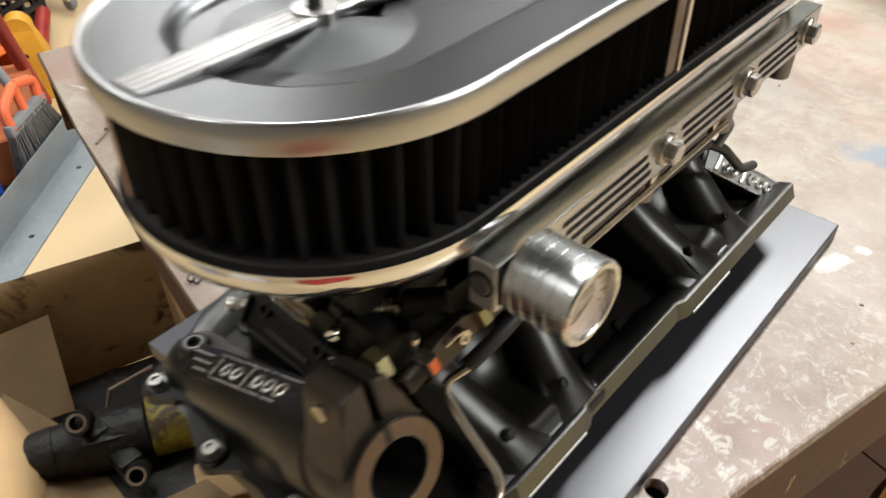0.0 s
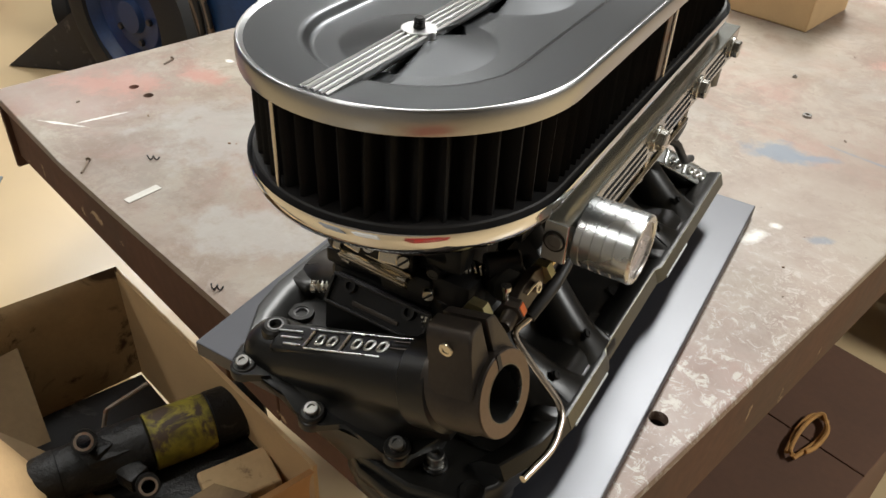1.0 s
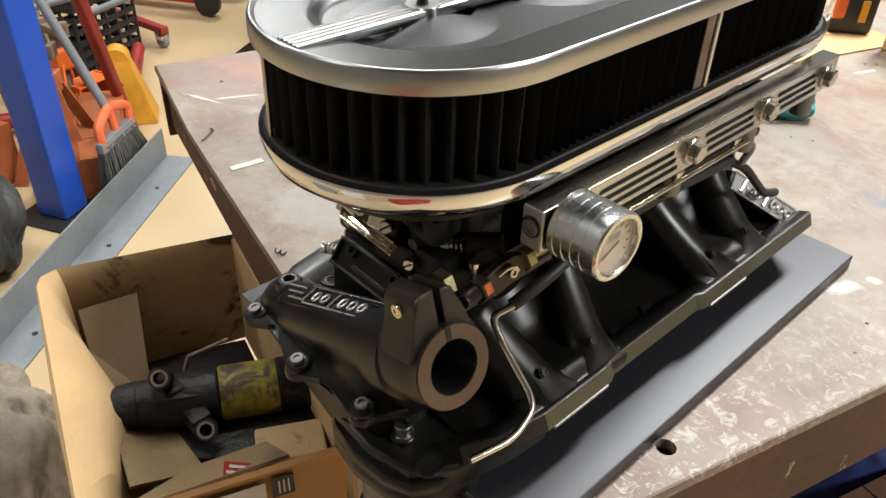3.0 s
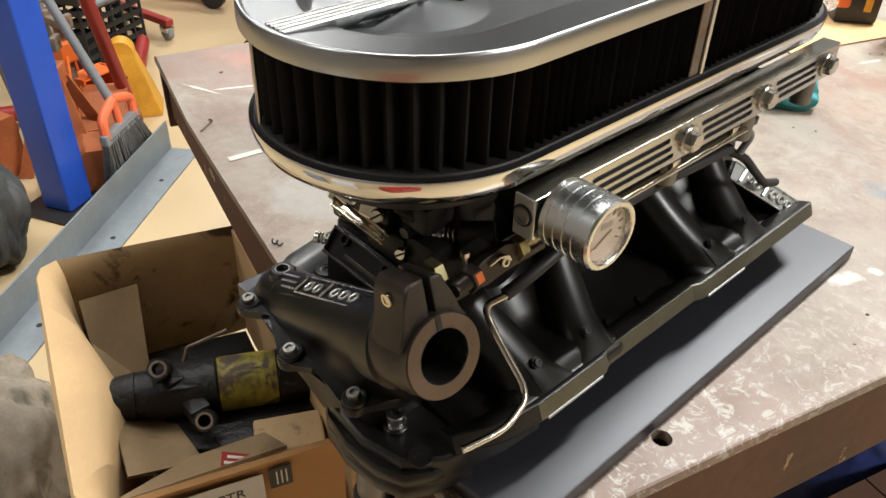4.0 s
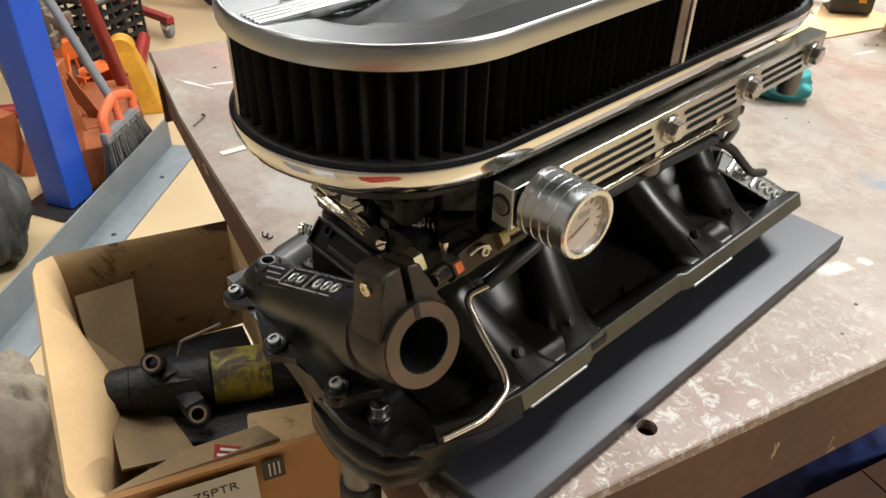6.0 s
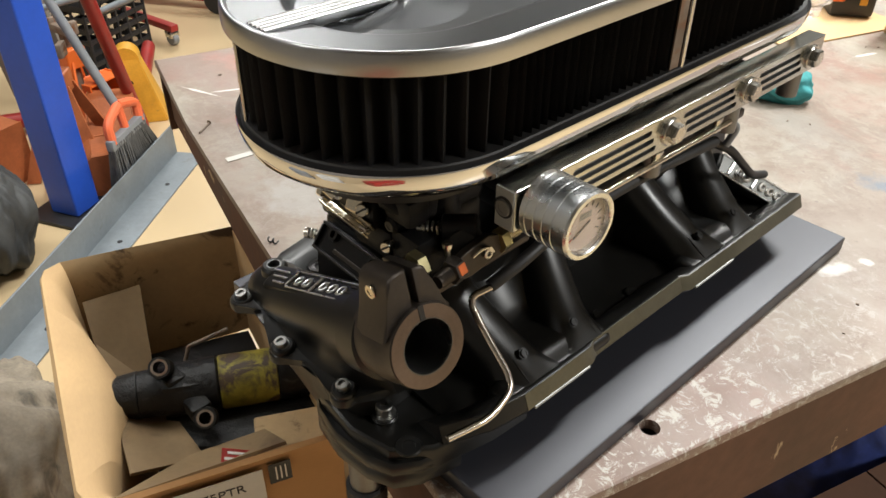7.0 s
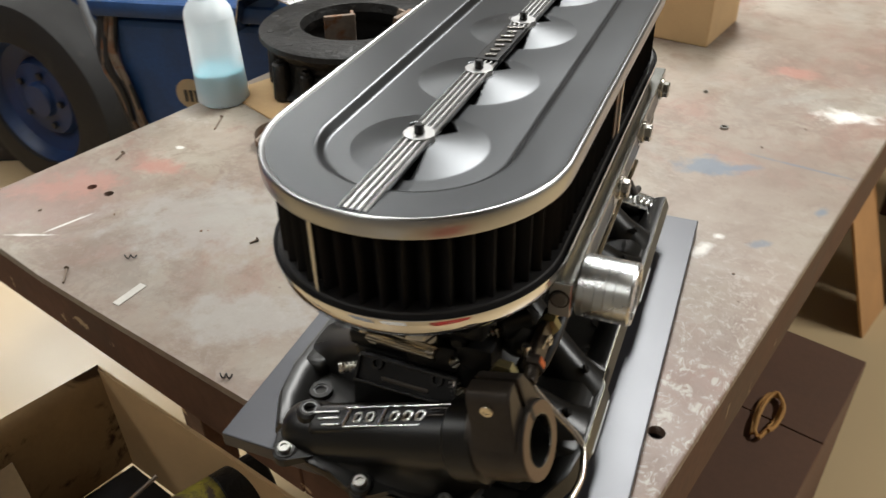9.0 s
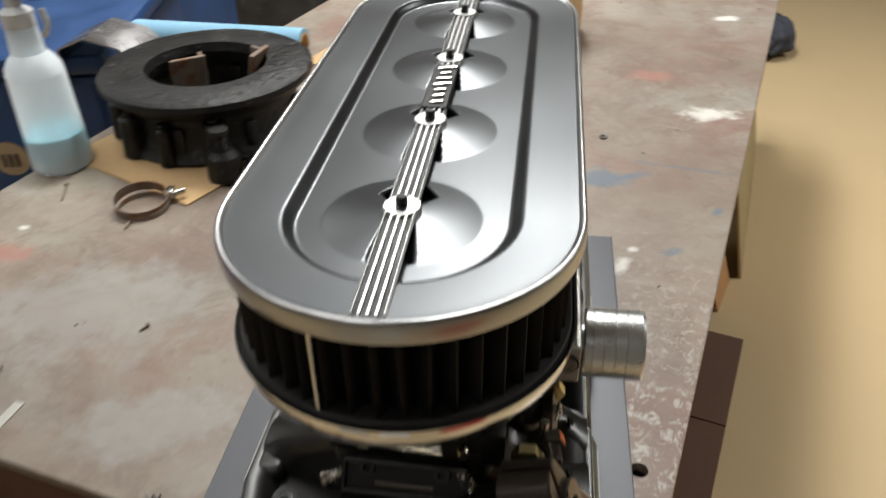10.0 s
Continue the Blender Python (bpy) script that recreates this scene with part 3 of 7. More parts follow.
def air_cleaner():
    t = thing("air_cleaner", 0, 0, 0, "long oval air cleaner with satin lid and black pleated filter", "air cleaner")
    # lid: rolled rim and pressed top
    loops = []
    for zz, rr in ((1.1972, R - 0.0030), (1.1962, R - 0.0012), (1.1965, R), (1.1985, R + 0.0004), (1.2030, R + 0.0005), (1.2075, R + 0.0003)):
        loops.append([(x, y, zz) for x, y in stadium(rr, YA, YB)])
    for q in (0, 0.0006, 0.0016, 0.0030, 0.0045):
        loops.append([(x, y, LID_Z + lid_profile(q)) for x, y in stadium(R - q, YA, YB)])
    bm = bmesh.new()
    loft(bm, loops, cap=False)
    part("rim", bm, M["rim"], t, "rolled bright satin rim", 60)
    insets = [0.0044, 0.0065, 0.010, 0.016, 0.022, 0.028, 0.033, 0.0345, 0.0352, 0.0360, 0.0370, 0.0380, 0.0390, 0.0400, 0.0410, 0.0418, 0.0430]
    insets += [0.0445 + 0.0010 * i for i in range(56)]
    loops = [[(x, y, lid_height(x, y, q)) for x, y in stadium(R - q, YA, YB, 70, 0.0010)] for q in insets]
    bm = bmesh.new()
    loft(bm, loops, cap=False)
    inner = [v for v in bm.verts][-len(loops[0]):]
    bm.faces.new(inner)
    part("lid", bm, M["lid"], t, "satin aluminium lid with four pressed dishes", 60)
    # pleated filter element
    bm = bmesh.new()
    path = stadium(0.0915, YA, YB, n=56, step=0.0050)
    L = 0.0
    pts = []
    for i, (x, y) in enumerate(path):
        x2, y2 = path[(i + 1) % len(path)]
        pts.append((x, y, L))
        L += math.hypot(x2 - x, y2 - y)
    # pleats stand close on the straight sides and spread round the ends
    side, bend_len = YB - YA, math.pi * 0.0915
    runs = [(44, side), (22, bend_len), (44, side), (22, bend_len)]
    count = sum(n for n, _ in runs)

    def along_element(q):
        """Distance along the element of pleat number q."""
        done = 0.0
        for n, length in runs:
            if q < n:
                return done + length * q / n
            q -= n
            done += length
        return done

    leans = [random.Random(31 + i).uniform(-0.0005, 0.0006) for i in range(count)]

    PLEAT = (1.0, 0.93, 0.55, 0.18, 0.0, 0.14, 0.45, 0.80)

    def pleat_ring(v):
        """The folded outline at height v, -1 at the foot to 1 at the head."""
        ring = []
        for k in range(count * 8):
            lean = leans[((k + 4) // 8) % count]
            u = (along_element(k / 8) - lean * v) % L
            j = max(i for i, p in enumerate(pts) if p[2] <= u)
            x, y, l0 = pts[j]
            x2, y2 = path[(j + 1) % len(path)]
            seg = math.hypot(x2 - x, y2 - y)
            f = (u - l0) / seg
            px, py = x + (x2 - x) * f, y + (y2 - y) * f
            cy = min(max(py, YA), YB)
            nx, ny = px, py - cy
            q = math.hypot(nx, ny)
            bend = 0.0008 * math.sin((k // 8) * 2.3) + 0.0005 * math.sin((k // 8) * 0.9 + v)
            off = 0.0115 * PLEAT[k % 8] - 0.0078 + bend * 0.5
            ring.append((px + nx / q * off, py + ny / q * off))
        return ring

    loft(bm, [[(x, y, 1.1665 + 0.0325 * v) for x, y in pleat_ring(v)] for v in (-1, -0.5, 0, 0.5, 1)], cap=False)
    part("pleated_element", bm, M["filter"], t, "black pleated cotton filter element", 50)
    # rubber lips above and below the pleats
    for z0, z1 in ((1.1340, 1.1425), (1.1945, 1.1980)):
        bm = bmesh.new()
        loft(bm, [[(x, y, z) for x, y in stadium(rr, YA, YB)] for rr, z in ((0.086, z0), (0.0978, z0), (0.0986, z0 + 0.001), (0.0982, z1 - 0.001), (0.0974, z1), (0.086, z1))], cap=False)
        part("rubber_lip", bm, M["rubber"], t)
    # bright joint strips
    for x, y, nx, ny in ((0.0968, 0.176, 1, 0), (-0.0968, 0.170, -1, 0)):
        bm = bmesh.new()
        block(bm, (x, y, 1.1685), (0.0022, 0.0040, 0.054), 0.0008)
        part("joint_strip", bm, M["alloy"], t, "bright metal joint strip")
        bm = bmesh.new()
        block(bm, (x - nx * 0.0016, y - 0.0075, 1.1680), (0.0014, 0.0105, 0.053), 0.0004)
        part("joint_plate", bm, M["rust"], t, "dull brown joint plate")
    a = radians(252)
    bm = bmesh.new()
    block(bm, (0, 0, 1.1685), (0.0022, 0.0030, 0.054), 0.0008, m=Matrix.Translation((0.0968 * math.cos(a), 0.0968 * math.sin(a), 0)) @ pose(0, 0, 0, 0, 0, 252))
    part("joint_strip", bm, M["alloy"], t, "bright metal joint strip")
    # chrome base pan with its turned-up edge
    bm = bmesh.new()
    prof = [(0.070, 1.1195), (0.0885, 1.1200), (0.0940, 1.1218), (0.0985, 1.1255), (0.1008, 1.1310), (0.1018, 1.1375), (0.1014, 1.1396), (0.1002, 1.1388), (0.0990, 1.1355), (0.0960, 1.1345), (0.070, 1.1345)]
    loft(bm, [[(x, y, z) for x, y in stadium(rr, YA, YB)] for rr, z in prof], cap=False)
    part("base_pan", bm, M["chrome"], t, "chrome base pan", 50)
    bm = bmesh.new()
    prism(bm, stadium(0.072, YA, YB, n=24, step=0.02), 1.104, 1.132)
    part("pan_floor", bm, M["dark_plastic"], t)
    BAR_Z = 1.2062
    # ribbed bar along the lid
    bm = bmesh.new()
    w = 0.0088
    sec = [(-w + 0.002, -0.004), (-w, 0.0004), (-w, 0.0022), (-w + 0.001, 0.0030)]
    for i in range(4):
        c0 = -w + 0.0026 + i * (2 * w - 0.0052) / 3
        sec += [(c0 - 0.0014, 0.0030), (c0 - 0.0009, 0.0012), (c0 + 0.0009, 0.0012), (c0 + 0.0014, 0.0030)]
    sec += [(w - 0.001, 0.0030), (w, 0.0022), (w, 0.0004), (w - 0.002, -0.004)]
    ys = [-0.0945, 0.430]
    loft(bm, [[(x, y, BAR_Z + z) for x, z in sec] for y in ys])
    bar = part("ribbed_bar", bm, M["satin"], t, "polished ribbed aluminium bar", 25)
    for i in range(4):
        c0 = -w + 0.0026 + i * (2 * w - 0.0052) / 3
        bm = bmesh.new()
        block(bm, (c0, 0.16775, BAR_Z + 0.0014), (0.0019, 0.5235, 0.0006))
        part("groove_paint", bm, M["black_matt"], bar, "black paint in the groove")
    for k in range(4):
        y = k * STEP
        bm = bmesh.new()
        out = []
        for i in range(48):
            a = 2 * math.pi * i / 48
            rr = 0.0104 + 0.0006 * math.cos(8 * a)
            out.append((rr * math.cos(a), y + rr * math.sin(a)))
        prism(bm, out, BAR_Z - 0.0030, BAR_Z + 0.0036, bevel=0.0008)
        boss = part("boss", bm, M["satin"], t)
        bm = bmesh.new()
        prof = [(0, 0), (0.0034, 0)]
        for i in range(4):
            prof += [(0.0034, 0.0045 + i * 0.0013), (0.0029, 0.0051 + i * 0.0013)]
        prof += [(0.0026, 0.0096), (0, 0.0096)]
        lathe(bm, prof, Matrix.Translation((0, y, BAR_Z)), 14)
        part("stud", bm, M["black_matt"], boss, "black threaded stud", 25)
    # raised emblem on the bar: plain slanted strokes
    bm = bmesh.new()
    block(bm, (0, 1.5 * STEP, BAR_Z + 0.0020), (0.0180, 0.078, 0.0040), 0.0008)
    plaque = part("emblem_plaque", bm, M["black_matt"], t, "black cast plaque with raised strokes")
    for i in range(7):
        bm = bmesh.new()
        tall = (0.014, 0.008, 0.011, 0.013, 0.008, 0.008, 0.009)[i]
        block(bm, (0, 0, 0.0010), (tall, 0.0034, 0.0022), 0.0005, m=pose(0.001, 1.5 * STEP + 0.031 - i * 0.0104, BAR_Z + 0.0036, 0, 0, 16))
        part("raised_stroke", bm, M["alloy"], plaque)
    return t


air_cleaner()

# ---- fuel log with gauge ----
LX0, LX1, LZ0, LZ1, LYA, LYB = 0.0905, 0.1062, 1.0870, 1.1155, 0.001, 0.390


def fuel_log():
    t = thing("fuel_rail", 0, 0, 0, "machined alloy fuel rail with milled slots and bolts", "fuel rail")
    bm = bmesh.new()
    block(bm, ((LX0 + LX1) / 2, (LYA + LYB) / 2, (LZ0 + LZ1) / 2), (LX1 - LX0, LYB - LYA, LZ1 - LZ0), 0.0007)
    body = part("rail_body", bm, M["rail"], t)
    bm = bmesh.new()
    block(bm, ((LX0 + LX1) / 2, LYA - 0.0006, (LZ0 + LZ1) / 2), (LX1 - LX0 - 0.0012, 0.0012, LZ1 - LZ0 - 0.0012), 0.0004)
    part("end_face", bm, M["end_face"], t, "pale bead-blasted end face")
    # milled slots: dark bars let into the outer face with bright lands between them
    cut = bmesh.new()
    for ya, yb in ((0.055, 0.145), (0.178, 0.252), (0.284, 0.356)):
        for k, z in enumerate((1.0935, 1.1005, 1.1075)):
            sh = (1 - k) * 0.004
            out = rrect((ya + yb) / 2 + sh, z, yb - ya - 0.006, 0.0042, 0.0020, 4)
            prism(cut, out, -0.004, 0.004, m=Matrix(((0, 0, 1, LX1), (1, 0, 0, 0), (0, 1, 0, 0), (0, 0, 0, 1))))
    bmesh.ops.recalc_face_normals(cut, faces=cut.faces)
    me = bpy.data.meshes.new("cut")
    cut.to_mesh(me)
    cut.free()
    cutter = bpy.data.objects.new("cut", me)
    scene.collection.objects.link(cutter)
    me.materials.append(M["alloy_dark"])
    body.data.materials.append(M["alloy_dark"])
    md = body.modifiers.new("slots", "BOOLEAN")
    md.object, md.solver, md.material_mode = cutter, "EXACT", "TRANSFER"
    bpy.context.view_layer.update()
    body_mesh = bpy.data.meshes.new_from_object(body.evaluated_get(bpy.context.evaluated_depsgraph_get()))
    body.modifiers.clear()
    body.data = body_mesh
    bpy.data.objects.remove(cutter)
    for y in (0.162, 0.268, 0.371):
        bm = bmesh.new()
        f = along((LX1, y, 1.1005), (1, 0, 0))
        lathe(bm, [(0, 0), (0.0104, 0), (0.0104, 0.0016), (0.0098, 0.0022), (0, 0.0022)], f, 28)
        w = part("washer", bm, M["steel"], t)
        bm = bmesh.new()
        lathe(bm, [(0, 0.0022), (0.0078, 0.0022), (0.0078, 0.0070), (0.0066, 0.0082), (0, 0.0082)], f, 6)
        part("banjo_bolt", bm, M["steel"], w, "bright hex banjo bolt")
        bm = bmesh.new()
        rod(bm, (0.094, y, 1.062), (0.094, y, 1.084), 0.009, n=18)
        part("fuel_inlet", bm, M["alloy_dark"], t)
    bm = bmesh.new()
    lathe(bm, [(0, 0), (0.0072, 0), (0.0072, 0.0008), (0, 0.0008)], along((0.0984, LYA - 0.0012, 1.1025), (0, -1, 0)), 28)
    part("plug_seat", bm, M["rubber"], t, "dark recess round the plug")
    hexbolt("plug", t, (0.0984, LYA - 0.0018, 1.1025), (0, -1, 0), 0.0058, 0.0014, M["alloy_dark"], socket=True, label="dark socket plug in the rail end")
    for y in (0.072, 0.155, 0.235):
        bm = bmesh.new()
        block(bm, (0.104, y, 1.0805), (0.004, 0.010, 0.012), 0.001)
        part("rail_clip", bm, M["steel"], t)
    bm = bmesh.new()
    pipe(bm, [(0.106, 0.06, 1.079), (0.106, 0.25, 1.079)], 0.0022)
    part("linkage_rod", bm, M["plated"], t, "thin plated linkage rod")
    return t


fuel_log()


def gauge():
    t = thing("pressure_gauge", 0.1055, 0.0240, 1.1005, "round machined alloy pressure gauge screwed to the fuel rail", "gauge")
    f = along((0, 0, 0), (1, -0.03, 0.02))
    r = 0.0222
    bm = bmesh.new()
    prof = [(0, 0), (0.012, 0), (0.012, 0.003), (r - 0.001, 0.003), (r, 0.004)]
    for i in range(4):
        z = 0.0085 + i * 0.0068
        prof += [(r, z - 0.0005), (r - 0.0005, z - 0.0002), (r - 0.0005, z + 0.0002), (r, z + 0.0005)]
    prof += [(r, 0.0385), (r - 0.001, 0.0400), (r - 0.0035, 0.0400), (r - 0.0042, 0.0392), (r - 0.0042, 0.0340), (0, 0.0340)]
    lathe(bm, prof, f, 56)
    part("case", bm, M["gauge_case"], t, "grooved alloy case", 30)
    bm = bmesh.new()
    lathe(bm, [(0, 0.0342), (r - 0.0044, 0.0342), (r - 0.0044, 0.0350), (0, 0.0350)], f, 40)
    dial = part("dial", bm, surf("dial_face", (0.36, 0.285, 0.245), 0.5, 0, 0.05, 30, 200, 0.02), t, "pale dial face with dark marks")
    for i in range(11):
        a = radians(-120 + 24 * i)
        bm = bmesh.new()
        block(bm, (0, 0.0135, 0.0353), (0.0009, 0.0032, 0.0004), m=f @ pose(0, 0, 0, 0, 0, math.degrees(a)))
        part("mark", bm, M["dark_plastic"] if i < 8 else M["red_paint"], dial)
    bm = bmesh.new()
    block(bm, (0, 0.004, 0.0362), (0.0012, 0.016, 0.0005), m=f @ pose(0, 0, 0, 0, 0, 118))
    part("needle", bm, M["dark_plastic"], dial)
    bm = bmesh.new()
    block(bm, (0, 0.006, 0.0353), (0.010, 0.004, 0.0003), m=f)
    part("dial_badge", bm, M["alloy_dark"], dial)
    bm = bmesh.new()
    lathe(bm, [(0, 0.0376), (r - 0.0042, 0.0376), (r - 0.0042, 0.0388), (0, 0.0388)], f, 40)
    g = part("glass", bm, M["glass"], t)
    g.visible_shadow = False
    return t


gauge()

def strokes(f, parent, pitch, wide, shape="emblem_stroke"):
    """Seven plain raised shapes in a row that stand in for a cast emblem: upright bars and ovals."""
    for i, kind in enumerate(("bar", "oval", "oval", "bar", "oval", "oval", "oval")):
        x = i * pitch
        g = f @ Matrix.Translation((x, 0, 0)) @ Matrix(((1, 0.25, 0, 0), (0, 1, 0, 0), (0, 0, 1, 0), (0, 0, 0, 1)))
        r = wide * 0.42
        h = 0.0125 if kind == "bar" else 0.0078
        if kind == "bar":
            pts = [(0, -h / 2), (0, h / 2)]
        else:
            pts = [(pitch * 0.3, 0), (pitch * 0.22, h * 0.42), (-pitch * 0.22, h * 0.42), (-pitch * 0.3, 0), (-pitch * 0.22, -h * 0.42), (pitch * 0.22, -h * 0.42), (pitch * 0.3, 0)]
        bm = bmesh.new()
        pipe(bm, [g @ Vector((px, py, 0)) for px, py in pts], r, 6, 3, 0.4)
        part(shape, bm, M["bright"], parent)


# ---- intake manifold ----
Q0 = Vector((0.1085, -0.0700, 1.0405))
QN = Vector((0.95, -0.06, 0.30)).normalized()


def manifold():
    t = thing("intake_manifold", 0, 0, 0, "black powder-coated cast intake manifold on a display board", "manifold")
    # side flanges, inclined
    for s in (1, -1):
        bm = bmesh.new()
        sec = [(0.1255, 0.9668), (0.1275, 0.9664), (0.1322, 0.9545), (0.1312, 0.9522), (0.1050, 0.9290), (0.0980, 0.9290), (0.0980, 0.9450), (0.1130, 0.9620)]
        ys = [-0.060, -0.03, 0.0, 0.03, 0.070, 0.078, 0.19, 0.198, 0.28, 0.34, 0.386]
        loops = []
        for y in ys:
            k = 0.0 if y > -0.02 else (-0.02 - y) * 0.5
            k += 0.0035 if 0.075 < y < 0.195 else 0.0
            loops.append([(s * (x - k), y, z - k * 0.2) for x, z in sec])
        loft(bm, loops)
        fl = part("head_flange", bm, M["black"], t)
        bm = bmesh.new()
        loops = []
        for y in ys[2:]:
            k = 0.0035 if 0.075 < y < 0.195 else 0.0
            loops.append([(s * (x - k), y, z) for x, z in ((0.1279, 0.9662), (0.1326, 0.9545), (0.1318, 0.9545), (0.1271, 0.9662))])
        loft(bm, loops)
        part("flange_edge", bm, M["flange_edge"], fl, "olive satin edge of the flange")
        for ya, yb in ((0.006, 0.066), (0.204, 0.262)):
            bm = bmesh.new()
            block(bm, (s * 0.1322, (ya + yb) / 2, 0.9535), (0.0028, yb - ya, 0.0024), 0.0006)
            part("bare_edge", bm, M["end_face"], fl, "bare machined edge")
    # body: valley floor, sloped sides and ends
    bm = bmesh.new()
    sec = [(0.115, 0.954), (0.085, 0.952), (0.046, 0.955), (0.040, 1.030), (-0.040, 1.030), (-0.046, 0.955), (-0.085, 0.952), (-0.115, 0.954), (-0.098, 0.935), (-0.05, 0.928), (0.05, 0.928), (0.098, 0.935)]
    loft(bm, [[(x, y, z) for x, z in sec] for y in (-0.045, 0.382)])
    part("valley", bm, M["black"], t)
    # runners: two fat tubes lean together towards each pair of ports
    def runner(y_top, y_foot, s, w0=0.0190, w1=0.0220):
        bm = bmesh.new()
        loops = []
        for i in range(23):
            u = i / 22
            x = 0.034 + 0.0905 * u
            z = 0.9675 + 0.0785 * (0.62 * (1 - u) + 0.38 * (1 - u) ** 2.4)
            y = y_top + (y_foot - y_top) * u ** 0.9
            flare = max(0.0, (u - 0.70) / 0.30)
            w = w0 + (w1 - w0) * u + 0.0095 * flare ** 2.2
            deep = 0.024 - 0.013 * flare ** 1.5
            up = []
            n = 26
            for k in range(n + 1):
                a = math.pi * (1 - k / n)
                ca, sa = math.cos(a), math.sin(a)
                dy = w * math.copysign(abs(ca) ** 0.85, ca)
                dn = deep * (abs(sa) ** (0.85 + 0.9 * flare) - 1)
                up.append((s * (x + dn * 0.62 * (1 - 0.5 * flare)), y + dy, z + dn * 0.78))
            lo = [(s * (x - 0.040 * (1 - 0.8 * u)), p[1], max(0.938, z - 0.060 * (1 - 0.70 * u))) for p in up]
            loops.append(up + lo[::-1])
        loft(bm, loops)
        return part("runner", bm, M["black"], t, "", 60)

    def web(y0, y1, s):
        """Casting wall that fills the crotch between two runners of a pair."""
        bm = bmesh.new()
        loops = []
        for i in range(15):
            u = 0.02 + 0.98 * i / 14
            x = 0.034 + 0.0905 * u
            z = 0.9675 + 0.0785 * (0.62 * (1 - u) + 0.38 * (1 - u) ** 2.4)
            foot = min(1.0, max(0.0, (u - 0.56) / 0.34))
            sink = 0.026 * (1 - foot * foot * (3 - 2 * foot)) + 0.0022
            n = 12
            up = []
            for k in range(n + 1):
                v = k / n
                dip = sink * math.sin(math.pi * v) ** 0.5
                up.append((s * (x - dip * 0.62), y0 + (y1 - y0) * v, z - dip * 0.78 - 0.0012))
            lo = [(s * (abs(p[0]) - 0.010), p[1], p[2] - 0.012 * (1 - 0.5 * u)) for p in up]
            loops.append(up + lo[::-1])
        loft(bm, loops)
        return part("runner_web", bm, M["black"], t, "", 60)
    for s in (1, -1):
        o, ot = (0.0, 0.0) if s > 0 else (0.019, 0.007)
        runner(-0.004 + ot, 0.0240 + o, s)
        runner(0.110 + ot, 0.0715 + o, s)
        runner(0.213 + ot, 0.2425 + o, s)
        runner(0.321 + ot, 0.2930 + o, s)
        web(0.010 + o, 0.088 + o, s)
        web(0.228 + o, 0.308 + o, s)
        for y in (0.0435, 0.2625):
            bm = bmesh.new()
            block(bm, (s * 0.1150, y + o, 0.9575), (0.026, 0.112, 0.017), 0.007, seg=4)
            part("port_saddle", bm, M["black"], t)
    # bolt pads on the right flange
    for x, y, z in ((0.1100, 0.0702, 0.9790), (0.1085, 0.0183, 0.9795), (0.1095, 0.236, 0.9790), (0.1095, 0.2900, 0.9790)):
        hexbolt("plug_screw", t, (x, y, z), (0.72, 0, 0.7), 0.0032, 0.0018, M["black_matt"], washer=0.0040, socket=True)
    for y in (0.118, 0.160):
        hexbolt("flange_bolt", t, (0.103, y, 0.9535), (0.1, 0, 1), 0.0075, 0.0012, M["black"], socket=True)
    # throttle pads
    for k in range(4):
        bm = bmesh.new()
        block(bm, (0, k * STEP, 1.036), (0.092, 0.066, 0.016), 0.004)
        part("carburettor_pad", bm, M["black"], t)
    # front base: a flat foot with a rounded toe
    bm = bmesh.new()
    out = [(-0.020, -0.040), (-0.008, -0.070), (0.006, -0.088), (0.022, -0.098), (0.050, -0.103), (0.080, -0.100), (0.098, -0.092), (0.108, -0.076), (0.114, -0.045)]
    loft(bm, [[(0.05 + (x - 0.05) * k, -0.05 + (y + 0.05) * k, z) for x, y in out] for k, z in ((0.94, 0.916), (0.99, 0.918), (1.0, 0.922), (1.0, 0.9275), (0.985, 0.929), (0.985, 0.931), (1.0, 0.9325), (1.0, 0.938), (0.97, 0.9410))])
    part("front_base", bm, M["black"], t)
    bm = bmesh.new()
    prism(bm, [(0.00, -0.086), (0.022, -0.094), (0.060, -0.0975), (0.092, -0.090), (0.1105, -0.066), (0.1200, -0.020), (0.1220, 0.012), (-0.02, 0.012), (-0.02, -0.05)], 0.930, 0.9495, bevel=0.003)
    part("front_deck", bm, M["black"], t)
    # thermostat neck: tapers down from the cover to the foot
    top = [(-0.092, -0.072), (-0.086, -0.088), (-0.050, -0.093), (-0.012, -0.098), (0.022, -0.096), (0.052, -0.088), (0.066, -0.072), (0.062, -0.040), (-0.080, -0.040)]
    mid = [(-0.056, -0.072), (-0.052, -0.086), (-0.032, -0.092), (-0.006, -0.095), (0.024, -0.094), (0.054, -0.086), (0.066, -0.070), (0.062, -0.040), (-0.050, -0.040)]
    low = [(-0.022, -0.070), (-0.016, -0.082), (-0.004, -0.088), (0.008, -0.091), (0.030, -0.092), (0.056, -0.085), (0.068, -0.070), (0.064, -0.040), (-0.020, -0.040)]
    bm = bmesh.new()
    loft(bm, [[(x, y, z) for x, y in o] for o, z in ((low, 0.934), (mid, 0.951), ([((a + c) / 2, (b + d) / 2) for (a, b), (c, d) in zip(top, mid)], 0.960), (top, 0.969))])
    part("thermostat_neck", bm, M["black"], t, "", 50)
    # scalloped flange of the cover
    bolts = [(-0.080, -0.091), (-0.012, -0.100), (0.050, -0.093)]
    out = [(-0.094, -0.045), (-0.0955, -0.078)]
